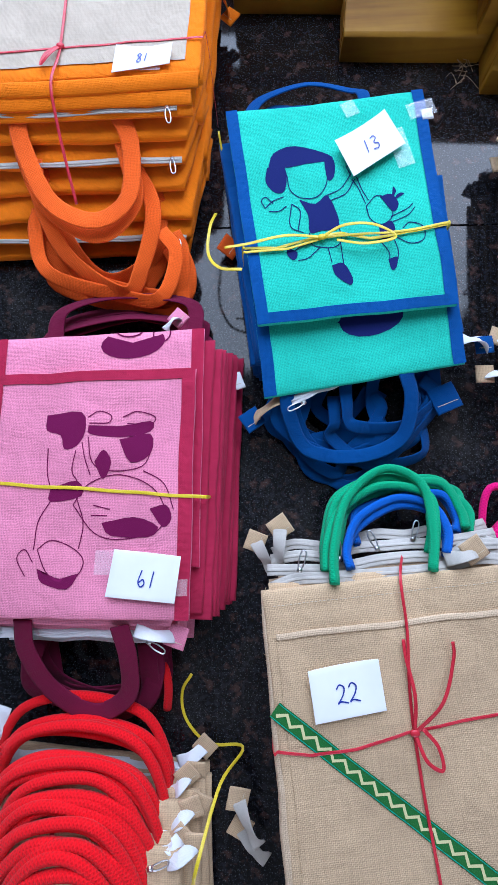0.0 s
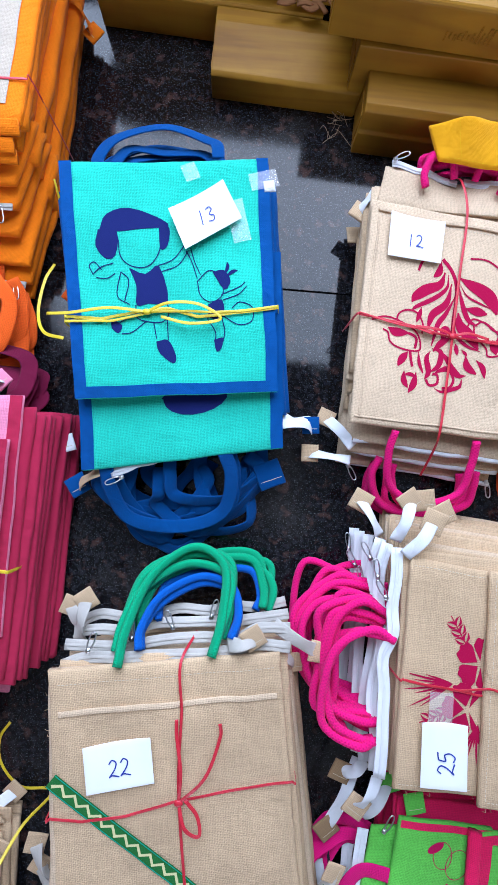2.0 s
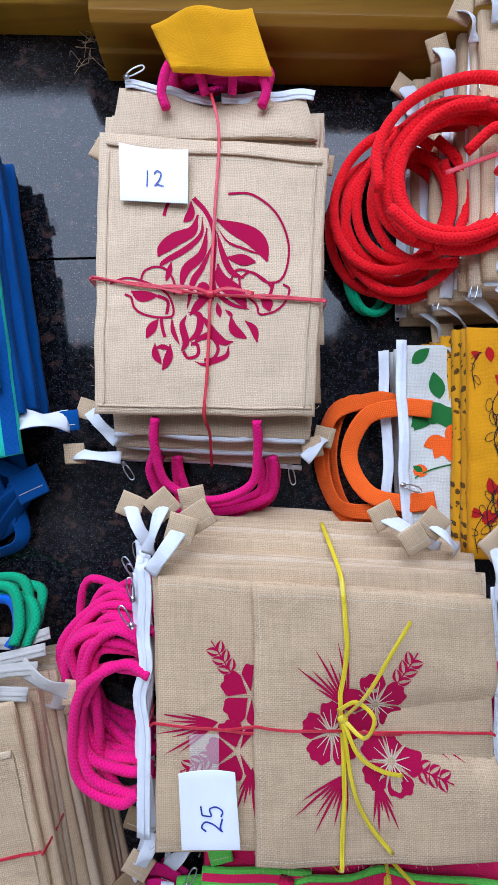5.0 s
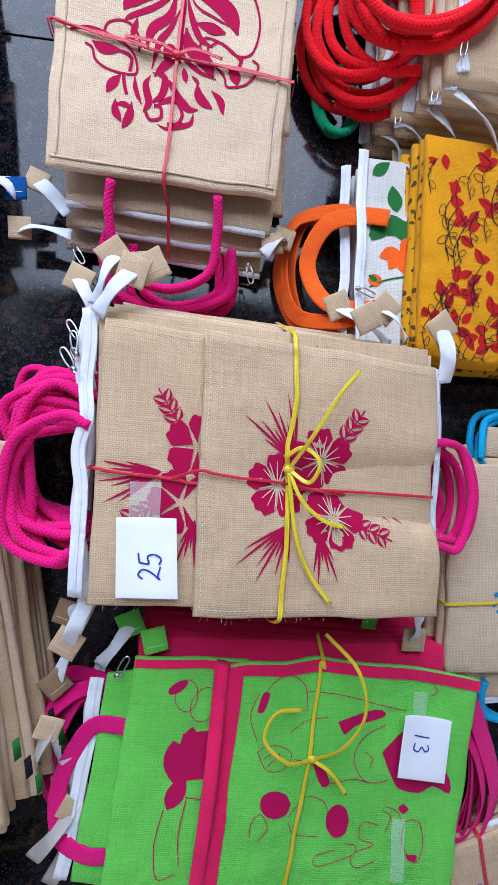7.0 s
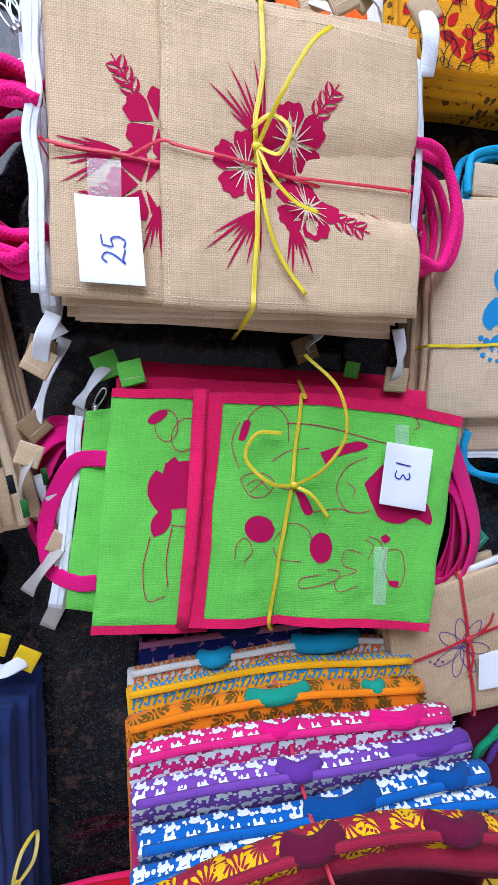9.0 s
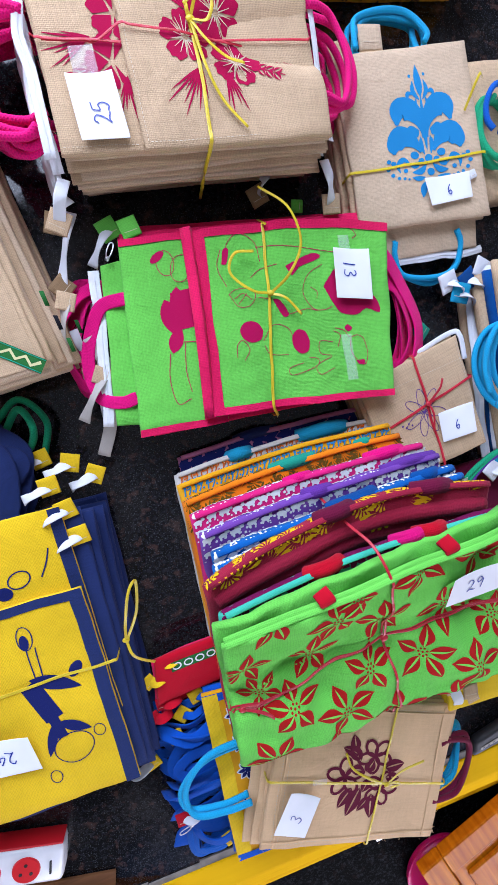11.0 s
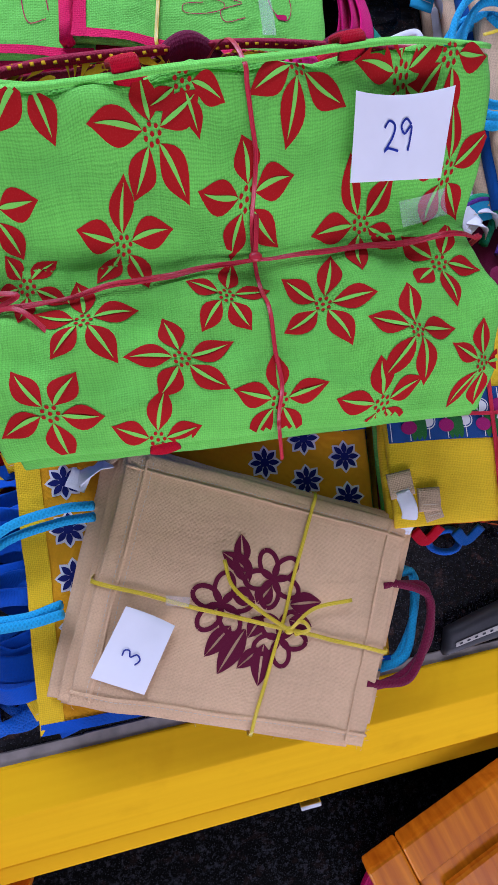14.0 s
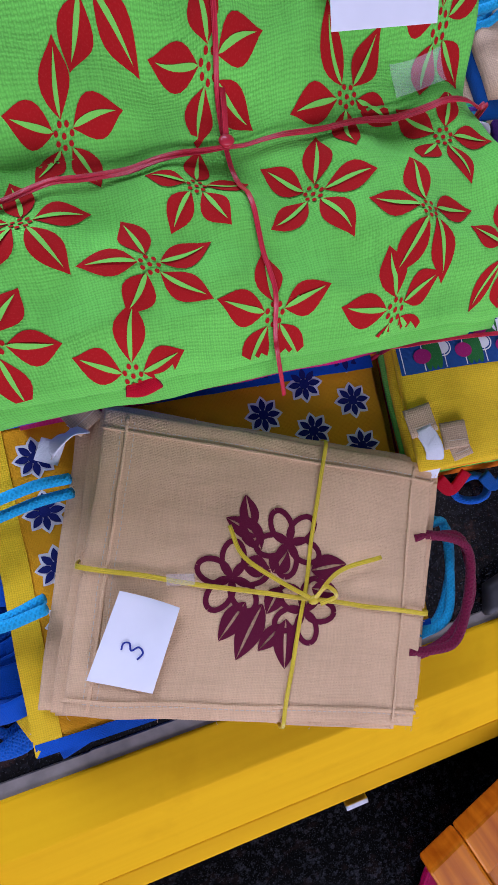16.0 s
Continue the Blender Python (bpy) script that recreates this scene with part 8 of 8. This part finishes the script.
for x, y in ((1.06, -1.03), (1.12, -1.04), (1.19, -1.05)):
    part("handle_end", strap([(x, y, 0.03), (x + 0.02, y - 0.018, 0.02), (x + 0.04, y, 0.03)], 0.016, 0.004, (0, -0.5, 1)), "blue" if x > 1.1 else "red_cloth", b)
coil(bags[0][0], 1.12, -1.058, 0.008, 0.022, 0.014, 1, "rope_blue", 0.005, 22)
for x, m in ((1.10, "blue"), (1.16, "aqua"), (1.20, "plum")):
    part("handle_end", strap([(x, -0.735, 0.08), (x + 0.02, -0.70, 0.07), (x + 0.04, -0.735, 0.08)], 0.018, 0.004, (0, 0.5, 1)), m, b)

p = thing("black_zip_pouch", 1.15, -1.175, 0, "flat black fabric pouch with a grey zip on the threshold", "pouch")
s = Sheet((1.082, -1.208, 0.022), (1.34, -1.185, 0.022), (1.34, -1.115, 0.026), (1.090, -1.172, 0.026), 0.001, 205)
pb = part("body", slab(s, 0.020, 10, 5), "black_cloth", p)
printed("zip_tape", [oblong_grid(0.012, s.h * 0.30, s.w - 0.01, s.h * 0.46, 14, 1)], s, "zip_grey", pb, "grey zip", 0.001)
printed("zip_teeth", [oval(0.02 + 0.012 * k, s.h * 0.38, 0.003, 0.002, n=8) for k in range(18)], s, "black_cloth", pb, "", 0.0015)

# ---- yellow and navy bundle ----
b = thing("yellow_navy_bag_bundle", 0.33, -0.70, 0, "tied bundle of yellow jute bags with navy bindings", "bag bundle")
s = Sheet((0.170, -0.905, 0.104), (0.470, -0.914, 0.100), (0.464, -0.592, 0.102), (0.170, -0.588, 0.104), 0.0025, 210)
q = Sheet((0.165, -0.80, 0.094), (0.470, -0.80, 0.092), (0.462, -0.470, 0.092), (0.165, -0.470, 0.094), 0.002, 211)
bags = layers(b, Sheet((0.172, -0.905, 0.08), (0.485, -0.915, 0.08), (0.498, -0.485, 0.08), (0.17, -0.48, 0.08)), 0.0, 0.084, 10, ["navy"], (0.020, -0.006), 0.008, 212)
rear = part("bag", slab(q, 0.007, 14, 14), "yellow", b, "yellow jute bag with navy binding")
binding(rear, q, "e", 0.018, "navy")
printed("print", [ring(0.22, 0.24, 0.016, 0.012, 20, 0.002), oval(0.195, 0.225, 0.012, 0.010), stroke([(0.25, 0.235), (0.262, 0.255), (0.27, 0.275)], 0.002)], q, "ink_navy", rear, "navy printed shapes")
tp = part("bag", slab(s, 0.009, 22, 22), "yellow", b, "yellow jute bag with navy binding and print")
binding(tp, s, "n", 0.014, "navy"), binding(tp, s, "e", 0.020, "navy")
shapes = [oblong(0.185, 0.135, 0.212, 0.20, 18), leaf(0.19, 0.205, -25, 0.075, 0.022), oblong(0.20, 0.105, 0.215, 0.15, 10), leaf(0.21, 0.13, -30, 0.05, 0.016), leaf(0.205, 0.13, 250, 0.055, 0.014), oval(0.255, 0.202, 0.014, 0.008, 50), oval(0.20, 0.262, 0.006, 0.012)]
shapes += [ring(0.222, 0.085, 0.028, 0.024, 10, 0.0016), stroke([(0.20, 0.20), (0.20, 0.25)], 0.0018), stroke([(0.21, 0.20), (0.212, 0.25)], 0.0018), ring(0.202, 0.268, 0.010, 0.018, 0, 0.0016), ring(0.262, 0.098, 0.008, 0.010, 0, 0.0014), ring(0.185, 0.045, 0.008, 0.010, 0, 0.0014), stroke([(0.10, 0.15), (0.14, 0.11), (0.12, 0.09)], 0.0016)]
printed("print", shapes, s, "ink_navy", tp, "navy printed shapes and outlines")
card(b, [(0.255, -0.768), (0.341, -0.781), (0.346, -0.838), (0.262, -0.826)], (0.110,) * 4, "24", 180, 0.02, (0.55, 0.5), label="white paper card with upside-down handwritten 24")
girdle(b, s, (0.0, 0.60), (1.04, 0.62), 0.03, "twine_yellow", 0.0045)
knot(b, (0.500, -0.70, 0.085), "twine_yellow", [[(0.012, 0.04, 0.03), (0.03, 0.09, 0.045), (0.042, 0.10, 0.035), (0.03, 0.05, 0.02), (0.004, 0.004, 0.004)], [(0.006, -0.03, 0.0), (0.03, -0.075, -0.04), (0.045, -0.10, -0.06)]])
bl = [o for o, _ in bags]
loops(bl, "strap", (0.385, -0.47, 0.08), (0.30, -0.47, 0.08), (0.04, 0.12, 0.0), 4, "navy", 0.016, 0.012, 0.034, 213, lean=(0.5, 0.3, 0.7))
for x, y, z, a, m in ((0.485, -0.415, 0.06, -20, "yellow"), (0.455, -0.44, 0.085, 5, "yellow"), (0.515, -0.442, 0.055, -30, "yellow"), (0.47, -0.478, 0.09, 10, "yellow"), (0.478, -0.52, 0.09, 5, "yellow"), (0.44, -0.40, 0.04, 10, "yellow"), (0.475, -0.95, 0.04, 20, "yellow")):
    tab(b, x, y, z, a, m, 0.028, 0.05, (x - 0.04, y - 0.012, z - 0.004))
loops(bl, "strap", (0.22, -0.91, 0.05), (0.42, -0.925, 0.04), (0.02, -0.06, -0.02), 3, "navy", 0.010, 0.008, 0.024, 214, lean=(0, -0.6, 0.7))
part("handle", rope([(0.40, -0.35, 0.03), (0.43, -0.32, 0.04), (0.445, -0.35, 0.045), (0.43, -0.38, 0.03), (0.40, -0.39, 0.02)], 0.0055), "rope_green", bl[0])
part("handle", rope([(0.38, -0.34, 0.02), (0.43, -0.305, 0.03), (0.462, -0.345, 0.03), (0.445, -0.395, 0.02)], 0.0055), "rope_green", bl[1])

# ---- small red bundle ----
b = thing("red_trim_bag_bundle", 0.57, -0.79, 0, "small bundle of red bags with green patterned trim", "bag bundle")
s = Sheet((0.515, -0.845, 0.050), (0.64, -0.830, 0.052), (0.635, -0.755, 0.052), (0.528, -0.765, 0.050), 0.002, 220)
bags = layers(b, s, 0.0, 0.052, 5, ["red_cloth", "magenta"], (-0.016, -0.052), 0.006, 221)
for i, (o, q) in enumerate(bags):
    st = printed("trim", [oblong_grid(0.03, q.h - 0.030, q.w - 0.002, q.h - 0.014, 8, 2)], q, "ink_leaf", o, "green trim with white flowers")
    printed("trim_flowers", [ring(0.04 + 0.02 * k, q.h - 0.022, 0.007, 0.005, 0, 0.0022) for k in range(4)], q, "ink_white", st, "", 0.0016)
for x, y, a, m in ((0.508, -0.805, 30, "yellow"), (0.52, -0.85, 0, "red_cloth"), (0.50, -0.87, 20, "red_cloth"), (0.535, -0.78, 10, "yellow")):
    tab(b, x, y, 0.045, a, m, 0.022, 0, (x + 0.03, y, 0.04), m)

# ---- power strip ----
p = thing("power_strip", 0.22, -1.06, 0, "white extension socket strip with red sockets", "power strip")
turn = Matrix.Translation((0.215, -1.045, 0)) @ Matrix.Rotation(radians(-16), 4, "Z")
bm = block(-0.16, 0.085, -0.032, 0.032, 0.0, 0.040, bevel=0.008)
bm.transform(turn)
pb = part("body", bm, "white_plastic", p)
bm = block(-0.158, 0.083, 0.0325, 0.036, 0.004, 0.036, bevel=0.001)
bm.transform(turn)
part("side_strip", bm, "red_plastic", p, "red side strip")
for k in range(3):
    x = 0.028 - 0.060 * k
    bm = bmesh.new()
    bmesh.ops.create_cone(bm, cap_ends=True, segments=28, radius1=0.022, radius2=0.021, depth=0.003, matrix=turn @ Matrix.Translation((x, 0, 0.0415)))
    sk = part("socket", bm, "red_plastic", p, "round red socket", False)
    for dx, dy in ((0, 0.010), (-0.008, -0.005), (0.008, -0.005)):
        bm = bmesh.new()
        bmesh.ops.create_cone(bm, cap_ends=True, segments=12, radius1=0.0028, radius2=0.0028, depth=0.002, matrix=turn @ Matrix.Translation((x + dx, dy, 0.0428)))
        part("pin_hole", bm, "dark_hole", sk, "", False)
bm = block(0.064, 0.067, -0.012, 0.010, 0.0395, 0.0425)
bm.transform(turn)
part("lamp", bm, "dark_hole", p, "", False)

# ---- lacquered furniture and cup on the lower floor ----
def stool(x, y, z, ang, w, d, label):
    """A framed panel top on four legs, lacquered."""
    st = thing("wooden_stool", x, y, -0.188, label, "stool", "lacquered stools")
    m = Matrix.Translation((x, y, 0)) @ Matrix.Rotation(radians(ang), 4, "Z")

    def put(name, *a, mat="lacquer", label="", **k):
        bm = block(*a, **k)
        me = part(name, bm, mat, st, label, False)
        me.data.transform(Matrix.Diagonal((1, 1, 1, 1)))
        me.matrix_basis = Matrix.Translation(ORIGIN[st]) @ Matrix.Translation((0, 0, 0.188)) @ Matrix.Rotation(radians(ang), 4, "Z")
        return me

    r = 0.060
    put("rail", 0, w, 0, r, z - 0.028, z, bevel=0.004), put("rail", 0, w, d - r, d, z - 0.028, z, bevel=0.004)
    put("stile", 0, r, r + 0.0005, d - r - 0.0005, z - 0.028, z - 0.0004, bevel=0.004), put("stile", w - r, w, r + 0.0005, d - r - 0.0005, z - 0.028, z - 0.0004, bevel=0.004)
    put("panel", r + 0.001, w - r - 0.001, r + 0.001, d - r - 0.001, z - 0.024, z - 0.010, bevel=0.003)
    put("raised_field", r + 0.03, w - r - 0.03, r + 0.03, d - r - 0.03, z - 0.0098, z - 0.002, bevel=0.006)
    for a, c in ((0.19, 0.19), (w - 0.20, 0.19), (0.19, d - 0.20), (w - 0.20, d - 0.20)):
        put("leg", a, a + 0.04, c, c + 0.04, -0.188, z - 0.0285, bevel=0.003)
    return st


stool(0.944, -1.518, -0.045, -71, 0.52, 0.50, "orange-brown lacquered wooden stool with framed panel top")
bench = thing("wooden_bench", 0.27, -1.37, -0.188, "orange-brown lacquered wooden bench end against the threshold", "bench")
TILTED = Matrix.Translation((0.451, -1.256, 0)) @ Matrix.Rotation(radians(-22), 4, "Z")
for name, a in (("seat", (-0.36, 0, -0.42, 0, 0.012, 0.034)), ("moulding", (-0.34, -0.008, -0.40, -0.012, -0.004, 0.0115)), ("apron", (-0.32, 0.030, -0.41, -0.05, -0.095, -0.0045)), ("leg", (-0.02, 0.022, -0.10, -0.06, -0.187, -0.0955)), ("leg", (-0.02, 0.022, -0.40, -0.36, -0.187, -0.0955)), ("leg", (-0.31, -0.27, -0.10, -0.06, -0.187, -0.0955)), ("leg", (-0.31, -0.27, -0.40, -0.36, -0.187, -0.0955))):
    bm = block(*a, bevel=0.005)
    bm.transform(TILTED)
    part(name, bm, "lacquer", bench, smooth=False)
leg = thing("wooden_chair_leg", 0.40, -1.55, -0.188, "orange-brown lacquered chair leg rail on the lower floor", "chair part")
bm = block(-0.022, 0.022, -0.16, 0.10, -0.187, -0.10, bevel=0.004)
bm.transform(Matrix.Translation((0.398, -1.552, 0)) @ Matrix.Rotation(radians(-23.5), 4, "Z"))
part("rail", bm, "lacquer", leg, "", False)
bm = block(0.19, 0.352, -1.20, -1.135, 0.001, 0.006, bevel=0.001, turn=-14)
mat_board = thing("wooden_scrap", 0.27, -1.17, 0, "thin brown wooden scrap on the plaster edge", "wood scraps")
part("board", bm, "end_wood", mat_board, "", False)

cup = thing("pink_plastic_tub", 1.050, -1.722, -0.188, "bright pink plastic tub upside down beside the stool", "tub")
bm = bmesh.new()
rings = [(0.074, 0.0), (0.079, 0.001), (0.080, 0.004), (0.080, 0.012), (0.077, 0.014), (0.0745, 0.016), (0.070, 0.070), (0.066, 0.104), (0.062, 0.108), (0.058, 0.106)]
rows = [[bm.verts.new((1.050 + 1.2 * r * np.cos(t), -1.722 + 1.2 * r * np.sin(t), h - 0.1875)) for t in np.linspace(0, 2 * np.pi, 49)[:-1]] for r, h in rings]
for a, c in zip(rows, rows[1:]):
    for i in range(48):
        bm.faces.new((a[i], a[(i + 1) % 48], c[(i + 1) % 48], c[i]))
bm.faces.new(list(reversed(rows[0]))), bm.faces.new(rows[-1])
part("body", bm, "pink_plastic", cup)
part("rim", rope([(1.050 + 0.0966 * np.cos(t), -1.722 + 0.0966 * np.sin(t), -0.1735) for t in np.linspace(0, 2 * np.pi, 33)], 0.0026, 3, 8), "pink_plastic", cup, "rolled rim")
